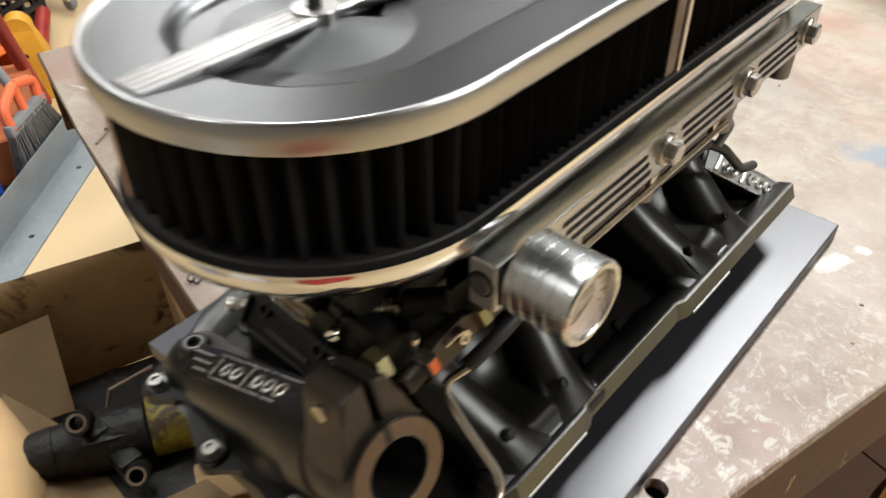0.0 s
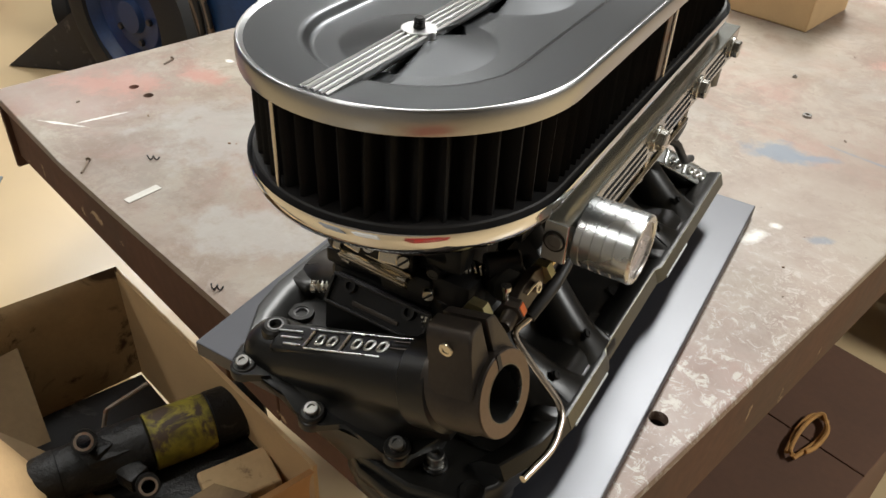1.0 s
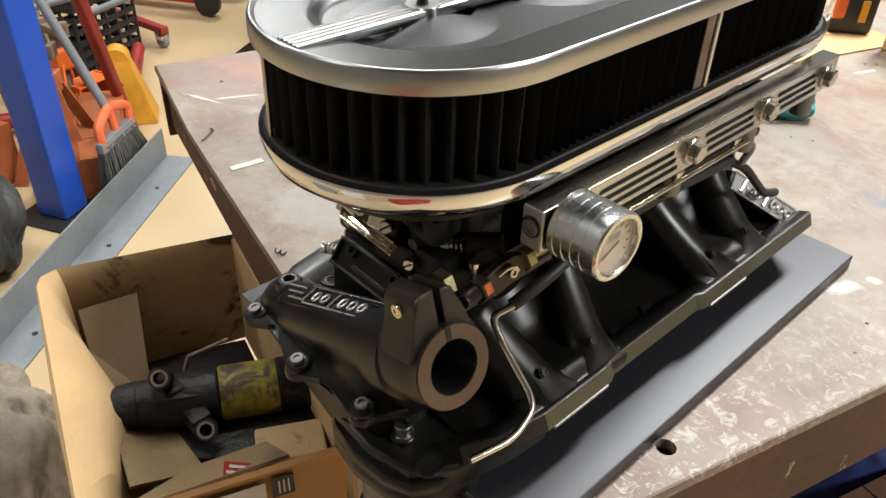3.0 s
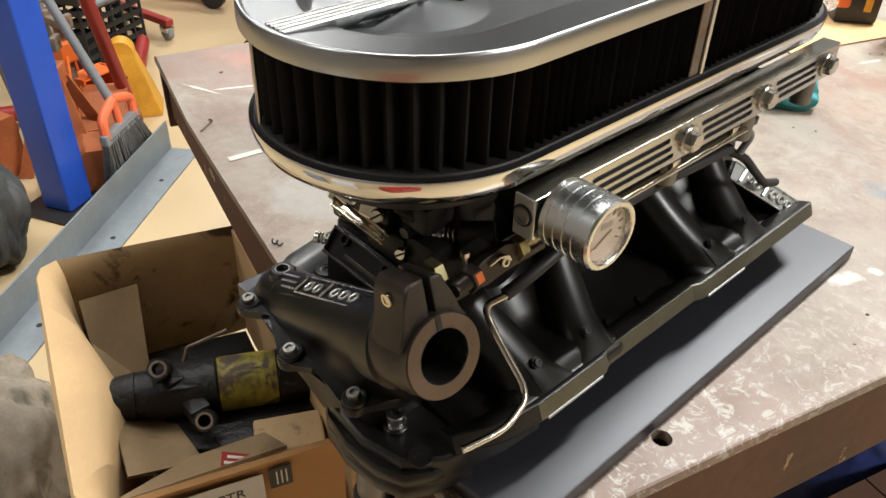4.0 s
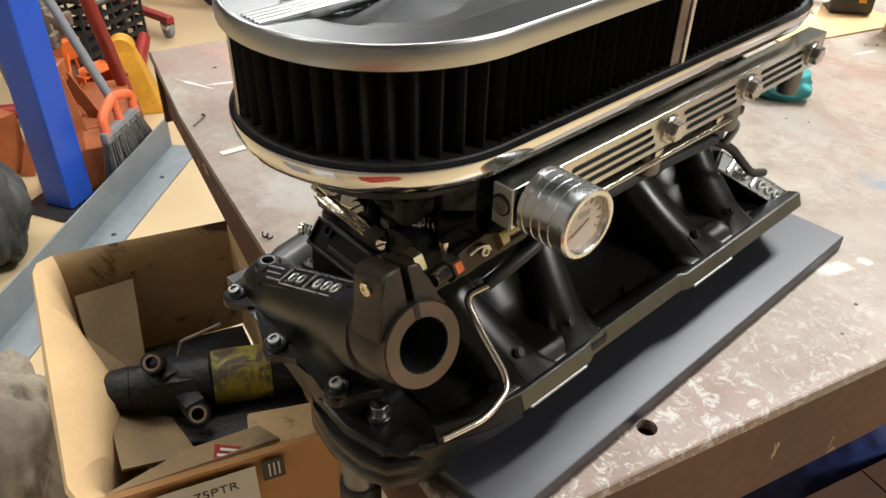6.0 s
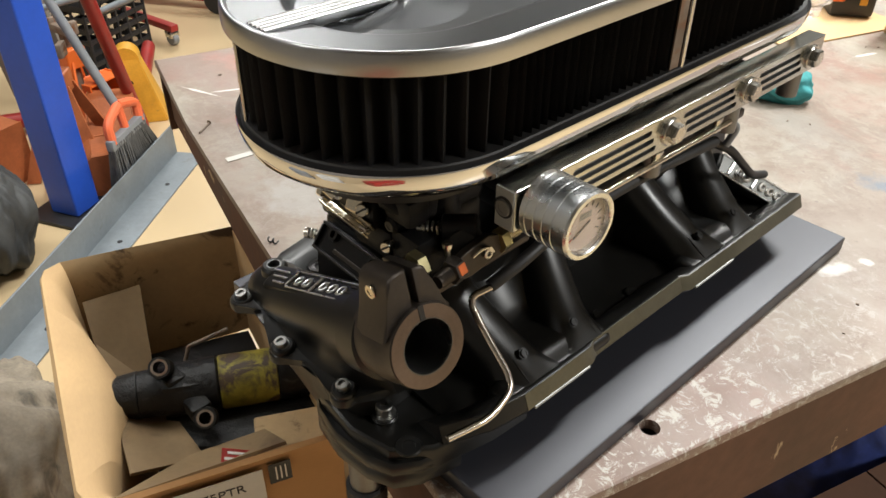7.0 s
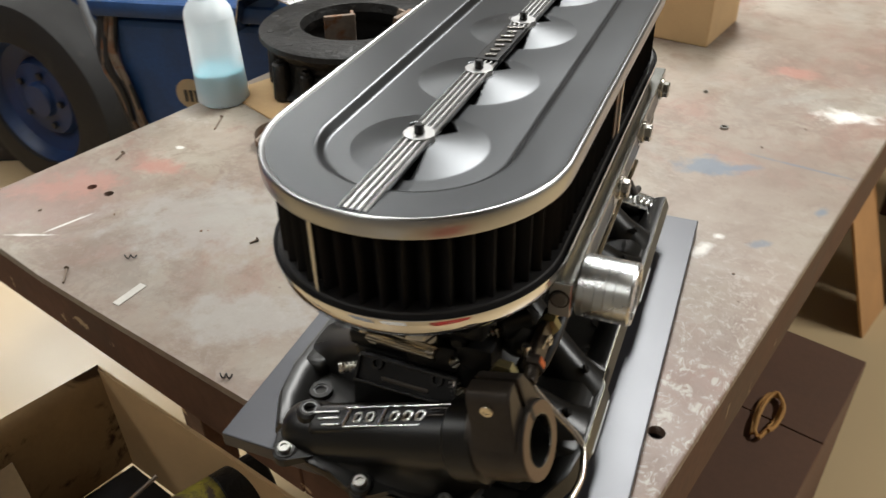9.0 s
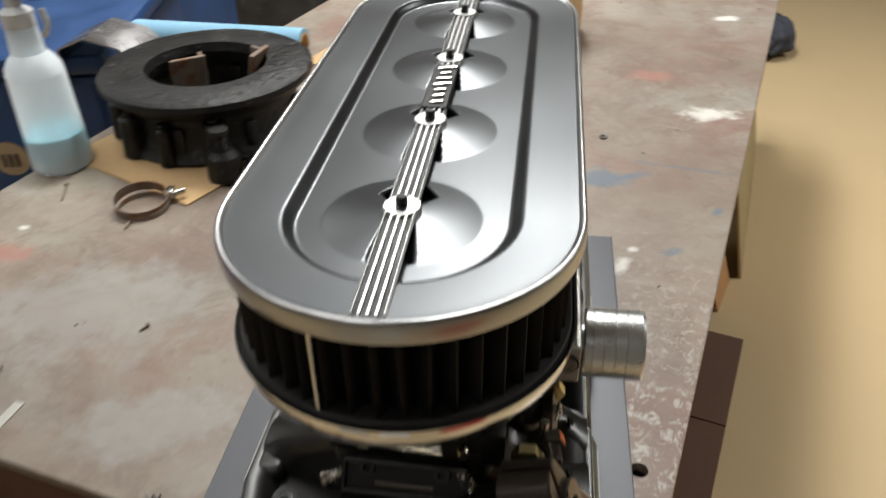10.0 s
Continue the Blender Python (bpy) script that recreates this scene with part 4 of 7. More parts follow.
    for (bx, by), a0, a1 in zip(bolts, (190, 200, 220), (305, 335, 375)):
        for i in range(8):
            a = radians(a0 + (a1 - a0) * i / 7)
            out.append((bx + 0.0098 * math.cos(a), by + 0.0098 * math.sin(a)))
        if bx < 0.04:
            out.append((bx + 0.022, by + (0.004 if bx < -0.05 else 0.0065)))
    out += [(0.070, -0.070), (0.066, -0.045)]
    bm = bmesh.new()
    prism(bm, out, 0.9685, 0.9755, bevel=0.0016)
    part("cover_flange", bm, M["black"], t, "", 50)
    # barrel of the cover, rising towards the clamp, with a skirt down to the flange
    QB = Vector((0.93, -0.03, 0.36)).normalized()
    bm = bmesh.new()
    loops = []
    for x, r in ((-0.0935, 0.008), (-0.0925, 0.014), (-0.0890, 0.0180), (-0.083, 0.0212), (-0.074, 0.0225), (-0.060, 0.0229), (-0.045, 0.0232), (-0.030, 0.0234), (-0.012, 0.0237), (0.006, 0.0240), (0.022, 0.0243), (0.038, 0.0247), (0.052, 0.0252), (0.064, 0.0258), (0.074, 0.0265)):
        c = Q0 + QB * ((x - Q0.x) / QB.x)
        zc = c.z if x > -0.06 else c.z + 0.25 * (-0.06 - x)
        ends = [(-0.094, -0.078), (-0.080, -0.090), (-0.012, -0.098), (0.030, -0.095), (0.052, -0.087), (0.066, -0.072), (0.075, -0.066)]
        for (xa, ya), (xb, yb) in zip(ends, ends[1:]):
            if xa <= x <= xb:
                yf = ya + (yb - ya) * (x - xa) / (xb - xa)
        yf = max(yf, c.y - r * 1.1 - 0.004)
        row = [(x, c.y + r * 0.9, 0.972), (x, c.y + r * 0.97, max(0.974, zc - 0.010))]
        for i in range(17):
            a = radians(-5 + 205 * i / 16)
            row.append((x, c.y + r * math.cos(a), max(0.9735, zc + r * math.sin(a))))
        ya, za = row[-1][1], row[-1][2]
        for u in (0.25, 0.5, 0.75, 1.0):
            row.append((x, ya + (yf - ya) * u + 0.0045 * math.sin(math.pi * u) * min(1, (za - 0.972) / 0.02), za + (0.972 - za) * u))
        loops.append(row)
    loft(bm, loops)
    part("thermostat_cover", bm, M["black"], t, "", 60)
    bm = bmesh.new()
    rod(bm, Q0 - QB * 0.060, Q0 - QB * 0.034, 0.0296, 0.0300, 48, 0.003)
    part("coolant_barrel", bm, M["black"], t, "", 40)
    # logo deck above the barrel
    e1 = Vector((0.088, 0.003, 0.034)).normalized()
    e3 = e1.cross(Vector((0.0, 0.9, 0.38))).normalized()
    e2 = e3.cross(e1)
    f = Matrix.Translation((-0.0575, -0.0735, 1.0005)) @ Matrix((e1, e2, e3)).transposed().to_4x4()
    bm = bmesh.new()
    block(bm, (0.058, 0.001, -0.0070), (0.136, 0.022, 0.0125), 0.0035, m=f)
    deck = part("emblem_deck", bm, M["black"], t)
    # raised bright strokes of the emblem: three rules at each end and slanted strokes between
    for i in range(3):
        y = 0.0050 * (1 - i)
        bm = bmesh.new()
        block(bm, (0.008 + i * 0.0035 - 0.003, y, 0.0), (0.022 - 0.003 * i, 0.0014, 0.0014), 0.0003, m=f)
        part("emblem_rule", bm, M["bright"], deck)
        bm = bmesh.new()
        block(bm, (0.109 - i * 0.002, y, 0.0), (0.030, 0.0014, 0.0014), 0.0003, m=f)
        part("emblem_rule", bm, M["machined_black"], deck)
    for y, x0, x1 in ((0.0076, 0.022, 0.118), (-0.0070, 0.024, 0.088)):
        bm = bmesh.new()
        block(bm, ((x0 + x1) / 2, y, 0.0), (x1 - x0, 0.0010, 0.0014), 0.0003, m=f)
        part("emblem_rule", bm, M["bright"], deck)
    strokes(f @ Matrix.Translation((0.0250, 0, 0.0002)), deck, 0.0104, 0.0026)
    # clamp collar with its ears and slit
    up = Vector((0, 0, 1))
    ex = (up - QN * up.dot(QN)).normalized()
    ey = QN.cross(ex)
    c = Matrix.Translation(Q0) @ Matrix((ey, ex, QN)).transposed().to_4x4()
    if (c.to_3x3() @ Vector((1, 0, 0))).y < 0:
        c = Matrix.Translation(Q0) @ Matrix((-ey, ex, QN)).transposed().to_4x4()
    ro, ri = 0.0268, 0.0172
    bm = bmesh.new()
    lathe(bm, [(ri, 0.0), (ro - 0.0006, 0.0), (ro, -0.0006), (ro, -0.010), (ro + 0.0015, -0.014), (ro + 0.0025, -0.040), (ri, -0.050)], c, 64, close=True)
    collar = part("clamp_collar", bm, M["machined_black"], t)
    bm = bmesh.new()
    lathe(bm, [(ri + 0.0003, 0.0), (ro - 0.0007, 0.0), (ro - 0.0007, 0.0004), (ri + 0.0003, 0.0004)], c, 64, close=True)
    part("collar_face", bm, M["ring_face"], collar, "brown turned collar face")
    bm = bmesh.new()
    lathe(bm, [(ri, 0.0005), (ri + 0.0006, 0.0005), (ri + 0.0006, -0.0493), (ri - 0.0004, -0.0493), (ri - 0.0004, -0.001)], c, 64, close=True)
    part("bore", bm, M["bore"], collar, "bare machined bore")
    bm = bmesh.new()
    lathe(bm, [(0, -0.046), (ri, -0.046), (ri, -0.048), (0, -0.048)], c, 32)
    part("bore_end", bm, M["rubber"], collar)
    for ear in ([(-0.0262, 0.012), (-0.0205, 0.026), (-0.0176, 0.0370), (-0.0164, 0.0430), (-0.0145, 0.0472), (-0.0110, 0.0496), (-0.0022, 0.0502), (-0.0022, 0.0180)],
                [(0.0240, 0.016), (0.0165, 0.026), (0.0138, 0.0340), (0.0128, 0.0420), (0.0112, 0.0462), (0.0080, 0.0482), (0.0022, 0.0488), (0.0022, 0.0180)]):
        bm = bmesh.new()
        prism(bm, ear, -0.034, -0.0035, m=c, bevel=0.0016)
        part("clamp_ear", bm, M["machined_black"], collar)
    bm = bmesh.new()
    block(bm, (0, 0.0320, -0.0225), (0.0043, 0.028, 0.0235), m=c)
    part("slit", bm, M["rubber"], collar)
    bm = bmesh.new()
    block(bm, (0, 0.0222, 0.0004), (0.0036, 0.0098, 0.0008), m=c)
    part("slit", bm, M["rubber"], collar)
    p = c @ Vector((-0.0172, 0.0385, -0.0200))
    q = c @ Vector((0.0130, 0.0400, -0.0215))
    hexbolt("clamp_screw", collar, p, p - q, 0.0046, 0.0018, M["plated"], socket=True)
    hexbolt("clamp_nut", collar, q, q - p, 0.0095, 0.0085, M["zinc_yellow"], label="yellow zinc hex nut")
    # cover bolts
    for p, d in (((-0.080, -0.091, 0.9765), (0, -0.2, 1)), ((-0.012, -0.100, 0.9785), (0, -0.2, 1)), ((0.050, -0.093, 0.9785), (0, -0.2, 1))):
        bm = bmesh.new()
        rod(bm, Vector(p) - Vector((0, -0.001, 0.010)), Vector(p) + Vector((0, 0, 0.0005)), 0.0098, 0.0086, 24, 0.0012)
        lug = part("bolt_lug", bm, M["black"], t)
        hexbolt("cover_bolt", lug, p, d, 0.0048, 0.0046, M["bolt"], washer=0.0056, socket=True, label="bright socket-head bolt")
    bm = bmesh.new()
    rod(bm, (0.067, -0.073, 0.930), (0.067, -0.073, 0.9525), 0.009, n=20, bevel=0.001)
    lug = part("bolt_lug", bm, M["black"], t)
    hexbolt("cover_bolt", lug, (0.067, -0.073, 0.9525), (0, 0, 1), 0.0060, 0.0090, M["bolt"], washer=0.0080, socket=True, label="bright socket-head bolt")
    bm = bmesh.new()
    lathe(bm, [(0.0050, 0), (0.0080, 0), (0.0100, -0.0020), (0.0115, -0.02), (0.005, -0.02)], Matrix.Translation((-0.070, -0.066, 1.0000)), 28, close=True)
    part("sender_boss", bm, M["black"], t, "threaded black boss")
    bm = bmesh.new()
    lathe(bm, [(0.0046, 0.0003), (0.0058, 0.0003), (0.0058, -0.006), (0.0046, -0.006)], Matrix.Translation((-0.070, -0.066, 1.0000)), 24, close=True)
    part("boss_thread", bm, M["alloy_dark"], t)
    for p, r in (((-0.0975, -0.0090, 0.9560), 0.0100),):
        bm = bmesh.new()
        lathe(bm, [(r * 0.62, 0), (r, 0), (r * 1.05, -0.003), (r * 1.05, -0.02), (r * 0.62, -0.02)], Matrix.Translation(p), 26, close=True)
        port = part("water_port", bm, M["black"], t, "open water port in the casting")
        bm = bmesh.new()
        lathe(bm, [(r * 0.50, -0.001), (r * 0.61, -0.001), (r * 0.61, -0.015), (r * 0.50, -0.015)], Matrix.Translation(p), 26, close=True)
        part("port_wall", bm, M["alloy_dark"], port)
    hexbolt("flange_bolt", t, (0.098, -0.078, 0.9495), (0, 0, 1), 0.009, 0.0016, M["black"], washer=0.0, socket=True)
    # coolant spigot under the front overhang, with a rubber cap
    bm = bmesh.new()
    rod(bm, (0.047, -0.078, 0.862), (0.047, -0.078, 0.930), 0.0125, n=24)
    part("spigot", bm, M["alloy_dark"], t, "short bare metal spigot")
    bm = bmesh.new()
    rod(bm, (0.047, -0.078, 0.835), (0.047, -0.078, 0.868), 0.0155, n=24, bevel=0.002)
    part("rubber_cap", bm, M["rubber"], t)
    # bright bent pipe over the front runner
    bm = bmesh.new()
    pipe(bm, [(0.090, 0.004, 1.036), (0.084, -0.013, 1.031), (0.100, -0.014, 1.014), (0.128, -0.012, 0.984), (0.134, -0.040, 0.978), (0.128, -0.072, 0.978)], 0.0025, 16, 9)
    part("bent_pipe", bm, surf("bright_pipe", (0.66, 0.60, 0.53), 0.16, 1.0, 0.05, 20, 200, 0.0, 0.03), t, "bright bent steel pipe")
    bm = bmesh.new()
    pipe(bm, [(0.0885, 0.002, 1.0355), (0.093, 0.030, 1.046), (0.090, 0.075, 1.055), (0.091, 0.160, 1.058), (0.092, 0.262, 1.052)], 0.0046, 12)
    part("vacuum_hose", bm, M["rubber"], t, "thin black rubber hose")
    bm = bmesh.new()
    block(bm, (0.0900, 0.170, 1.0690), (0.012, 0.250, 0.0080), 0.002)
    part("linkage_bar", bm, M["machined_black"], t, "long dark linkage bar")
    # rear emblem pad and hose
    bm = bmesh.new()
    block(bm, (0.09, 0.352, 0.945), (0.040, 0.050, 0.020), 0.004)
    part("rear_lug", bm, M["black"], t)
    a, b = Vector((0.0725, 0.3225, 0.9990)), Vector((0.1110, 0.3770, 0.9560))
    d = (b - a).normalized()
    nz = Vector((0.70, -0.35, 0.60))
    nz = (nz - d * nz.dot(d)).normalized()
    sy = nz.cross(d)
    f2 = Matrix.Translation((a + b) / 2) @ Matrix((d, sy, nz)).transposed().to_4x4()
    f2 = Matrix.Translation(nz * 0.004) @ f2
    bm = bmesh.new()
    block(bm, (0, 0, -0.016), (0.096, 0.021, 0.034), 0.005, m=f2)
    pad = part("rear_emblem_pad", bm, M["black"], t)
    # light reflected by the pad's top, put in as a thin pale plate
    bm = bmesh.new()
    block(bm, (0, 0, 0.0012), (0.088, 0.0185, 0.0016), 0.0005, m=f2)
    part("emblem_sheen", bm, M["end_face"], pad, "pale plate that stands for the sheen on the emblem pad")
    strokes(f2 @ Matrix.Translation((-0.032, 0, 0.0026)), pad, 0.0106, 0.0046)
    for y in (-0.0085, 0.0085):
        bm = bmesh.new()
        block(bm, (0, y, 0.0024), (0.086, 0.0016, 0.0014), 0.0003, m=f2)
        part("emblem_rule", bm, M["bright"], pad)
    bm = bmesh.new()
    pipe(bm, [(0.088, 0.270, 1.046), (0.096, 0.288, 1.036), (0.098, 0.312, 1.014), (0.098, 0.336, 0.994), (0.0985, 0.362, 0.985)], 0.0038, 12)
    part("hose", bm, M["rubber"], t, "short black rubber hose")
    bm = bmesh.new()
    pipe(bm, [(0.084, 0.258, 1.070), (0.096, 0.268, 1.071), (0.100, 0.280, 1.062), (0.096, 0.274, 1.046)], 0.0032, 12)
    part("hose", bm, M["grey_plastic"], t, "small grey hose loop")
    # feet between manifold and board
    for x in (-0.085, 0.085):
        for y in (0.0, 0.34):
            bm = bmesh.new()
            rod(bm, (x, y, PLATE), (x, y, 0.935), 0.010, n=16)
            part("foot", bm, M["black"], t)
    return t


manifold()


# ---- carburettors ----
def carburettor(k):
    y = k * STEP
    t = thing("carburettor", 0, y, 1.044, "dark twin-barrel carburettor with plated linkage" if k == 0 else "dark twin-barrel carburettor under the air cleaner", "carburettor", group="carburettors on the manifold")
    bm = bmesh.new()
    block(bm, (0, 0, 0.006), (0.098, 0.066, 0.012), 0.002)
    part("base_flange", bm, M["black_matt"], t)
    bm = bmesh.new()
    block(bm, (0, 0, 0.022), (0.100, 0.066, 0.024), 0.006)
    block(bm, (0.018, 0, 0.044), (0.064, 0.070, 0.030), 0.006)
    block(bm, (-0.028, 0.002, 0.044), (0.05, 0.058, 0.026), 0.006)
    for sx in (-0.028, 0.028):
        rod(bm, (sx, 0, 0.02), (sx, 0, 0.064), 0.025, 0.023, 28, 0.002)
    part("body", bm, M["black_matt"], t)
    bm = bmesh.new()
    block(bm, (0.0, 0, 0.0605), (0.112, 0.074, 0.006), 0.002)
    part("top_plate", bm, M["black_matt"], t)
    bm = bmesh.new()
    for sx in (-0.028, 0.028):
        rod(bm, (sx, 0, 0.062), (sx, 0, 0.0765), 0.024, 0.026, 28, 0.001)
    part("air_horn", bm, M["black_matt"], t)
    return t


carbs = [carburettor(k) for k in range(4)]

# ---- front carburettor: tray, lever, springs, screws, throttle linkage ----
def spring(bm, a, b, r, wire, turns):
    a, b = Vector(a), Vector(b)
    f = along(a, b - a)
    L = (b - a).length
    n = turns * 8
    pipe(bm, [f @ Vector((r * math.cos(2 * math.pi * i / 8), r * math.sin(2 * math.pi * i / 8), L * i / n)) for i in range(n + 1)], wire, 5, 1, 0.3)


def front_details():
    t = carbs[0]
    o = Vector((0, 0, 1.044))

    def at(p):
        return Vector(p) - o

    def frame_of(a, b, up):
        d = (b - a).normalized()
        n = Vector(up)
        n = (n - d * n.dot(d)).normalized()
        return Matrix.Translation((a + b) / 2) @ Matrix((d, n.cross(d), n)).transposed().to_4x4(), d, n, (b - a).length
    # sloping float tray on the front face
    f, d, n, L = frame_of(at((-0.036, -0.0430, 1.0335)), at((0.040, -0.0480, 1.0375)), (0, -0.80, 0.60))
    bm = bmesh.new()
    prism(bm, rrect(0, 0, L + 0.006, 0.023, 0.004), -0.014, 0.0, m=f, bevel=0.001)
    tray = part("float_tray", bm, M["black_matt"], t, "sloping black cast tray with a raised rim")
    for sx, sy, cx, cy in ((L + 0.004, 0.0022, 0, 0.0095), (L + 0.004, 0.0022, 0, -0.0095), (0.0022, 0.017, L / 2 + 0.001, 0), (0.0022, 0.017, -L / 2 - 0.001, 0)):
        bm = bmesh.new()
        block(bm, (cx, cy, 0.0016), (sx, sy, 0.0032), 0.0008, m=f)
        part("tray_rim", bm, M["black"], tray)
    for sx in (-L / 2 + 0.014, L / 2 - 0.014):
        bm = bmesh.new()
        lathe(bm, [(0.0028, 0.0), (0.0028, 0.0034), (0.0048, 0.0034), (0.0050, 0.0)], f @ Matrix.Translation((sx, 0.006, 0)), 20, close=True)
        part("tray_socket", bm, M["black"], tray)
    bm = bmesh.new()
    block(bm, (0, 0, 0), (L * 0.5, 0.003, 0.0012), 0.0004, m=f @ Matrix.Translation((0.0, -0.004, 0.0006)))
    part("tray_rib", bm, M["machined_black"], tray)
    # idle springs at both ends
    for p, q in (((-0.0490, -0.0440, 1.0286), (-0.0330, -0.0360, 1.0292)), ((0.0460, -0.0500, 1.0290), (0.0385, -0.0425, 1.0440))):
        bm = bmesh.new()
        spring(bm, at(p), at(q), 0.0038, 0.0008, 6)
        part("idle_spring", bm, M["steel"], t, "small bright coil spring")
        bm = bmesh.new()
        dd = (at(p) - at(q)).normalized()
        rod(bm, at(q), at(p) + dd * 0.002, 0.0022, n=10)
        lathe(bm, [(0, 0), (0.0042, 0), (0.0042, 0.003), (0, 0.003)], along(at(p) + dd * 0.001, dd), 14)
        part("idle_screw", bm, M["steel"], t)
    # plated pump lever over the tray, forked at its end
    a, b = at((-0.0270, -0.0435, 1.0690)), at((0.0225, -0.0475, 1.0700))
    f, d, n, L = frame_of(a, b, (0, -0.55, 0.83))
    bm = bmesh.new()
    block(bm, (0, 0, 0), (L, 0.0095, 0.0036), 0.0012, m=f)
    block(bm, (0, 0.0036, 0.0026), (L, 0.0018, 0.0040), 0.0007, m=f)
    block(bm, (0, -0.0036, 0.0022), (L * 0.96, 0.0018, 0.0034), 0.0007, m=f)
    lever = part("lever", bm, M["plated"], t, "plated pump lever")
    for s in (-1, 1):
        bm = bmesh.new()
        block(bm, (L / 2 + 0.002, s * 0.0034, 0.001), (0.007, 0.0022, 0.0070), 0.0006, m=f)
        part("fork", bm, M["plated"], lever)
    hexbolt("lever_screw", lever, f @ Vector((L / 2 - 0.002, 0, 0.001)), d, 0.0032, 0.0060, M["steel"], socket=True)
    hexbolt("lever_nut", lever, f @ Vector((-L / 2 + 0.005, 0, -0.006)), n, 0.0062, 0.0040, M["plated"])
    # plated brackets and slotted screws under the pan
    for c, s, r in (((-0.014, -0.0450, 1.0850), (0.012, 0.004, 0.016), 10), ((0.013, -0.0460, 1.0880), (0.016, 0.004, 0.018), -8), ((-0.028, -0.0430, 1.0800), (0.006, 0.005, 0.018), 0)):
        bm = bmesh.new()
        block(bm, (0, 0, 0), s, 0.0012, m=Matrix.Translation(at(c)) @ pose(0, 0, 0, -24, r, 0))
        part("pivot_bracket", bm, M["plated"], t, "plated pivot bracket")
    bm = bmesh.new()
    block(bm, tuple(at((-0.002, -0.0400, 1.0800))), (0.060, 0.010, 0.022), 0.003)
    part("cover_lug", bm, M["black_matt"], t)

    def slotted(p, dr, r, h, material, name):
        g = along(at(p), dr)
        bm = bmesh.new()
        lathe(bm, [(0, -0.004), (r, -0.004), (r, h * 0.7), (r * 0.8, h), (0, h)], g, 22)
        sc = part(name, bm, material, t)
        bm = bmesh.new()
        block(bm, (0, 0, h + 0.0001), (r * 1.7, r * 0.28, 0.0006), m=g @ pose(0, 0, 0, 0, 0, 35))
        part("slot", bm, M["rubber"], sc)
    slotted((0.0239, -0.0490, 1.0863), (0.45, -0.80, 0.30), 0.0046, 0.0040, M["plated"], "jet_screw")
    slotted((0.0375, -0.0400, 1.0624), (0.35, -0.85, 0.10), 0.0042, 0.0060, M["plated"], "mixture_screw")
    hexbolt("jet_screw", t, at((-0.0010, -0.0485, 1.0865)), (0.1, -1, 0.4), 0.0042, 0.0030, M["steel"], socket=True)
    # cast bodies of the right side
    for c, s, bv in (((0.050, -0.026, 1.060), (0.030, 0.026, 0.030), 0.005), ((0.046, -0.032, 1.092), (0.026, 0.018, 0.020), 0.004), ((0.020, -0.034, 1.060), (0.040, 0.016, 0.024), 0.005)):
        bm = bmesh.new()
        block(bm, tuple(at(c)), s, bv)
        part("side_boss", bm, M["black_matt"], t)
    for p, q, r in (((0.046, -0.030, 1.036), (0.046, -0.030, 1.058), 0.0105), ((0.0625, -0.0165, 1.0770), (0.0800, -0.0020, 1.0800), 0.0090), ((0.052, -0.020, 1.062), (0.052, -0.020, 1.074), 0.0120), ((0.036, -0.044, 1.098), (0.056, -0.030, 1.086), 0.0052), ((0.040, -0.026, 1.080), (0.040, -0.041, 1.078), 0.0060)):
        bm = bmesh.new()
        rod(bm, at(p), at(q), r, r * 0.94, 22, 0.0014)
        part("round_boss", bm, M["black_matt"], t)
    hexbolt("boss_plug", t, at((0.040, -0.041, 1.078)), (0.1, -1, -0.1), 0.0042, 0.0010, M["black"], socket=True)
    bm = bmesh.new()
    spring(bm, at((0.0510, -0.0235, 1.0750)), at((0.0640, -0.0150, 1.0760)), 0.0044, 0.0009, 5)
    part("return_spring", bm, M["steel"], t, "small bright coil spring")
    slotted((0.0500, -0.0245, 1.0748), (-0.75, -0.55, -0.05), 0.0044, 0.0020, M["steel"], "spring_screw")
    bm = bmesh.new()
    block(bm, (0, 0, 0), (0.0025, 0.009, 0.014), 0.0010, m=Matrix.Translation(at((0.0705, 0.0005, 1.0745))) @ pose(0, 0, 0, 0, 0, -30))
    part("link_tab", bm, M["plated"], t, "small plated tab")
    # throttle shaft: round knob, clevis, jam nut and plated rod
    bm = bmesh.new()
    lathe(bm, [(0, -0.012), (0.0125, -0.012), (0.0135, -0.008), (0.0135, 0.002), (0.0120, 0.006), (0.0070, 0.0085), (0, 0.009)], along(at((0.0760, -0.0110, 1.0690)), (0.80, -0.55, 0.20)), 30)
    part("shaft_end", bm, M["black"], t)
    bm = bmesh.new()
    out = [(-0.022, -0.006), (-0.010, -0.009), (0.010, -0.0085), (0.018, -0.0045), (0.018, 0.0045), (0.010, 0.0085), (-0.010, 0.008), (-0.022, 0.005)]
    f, d, n, L = frame_of(at((0.0900, -0.0320, 1.0660)), at((0.0905, 0.0060, 1.0730)), (1, 0.0, 0.25))
    prism(bm, out, -0.003, 0.003, m=f, bevel=0.0008)
    clevis = part("clevis", bm, M["machined_black"], t)
    hexbolt("clevis_pin", clevis, f @ Vector((0.004, 0.0, 0.003)), n, 0.0034, 0.0040, M["steel"], socket=True)
    bm = bmesh.new()
    pipe(bm, [f @ Vector((-0.006, 0.003, 0.004)), f @ Vector((0.001, 0.005, 0.006)), f @ Vector((0.007, 0.003, 0.006)), f @ Vector((0.009, -0.002, 0.005))], 0.0009, 6)
    part("spring_clip", bm, M["steel"], clevis)
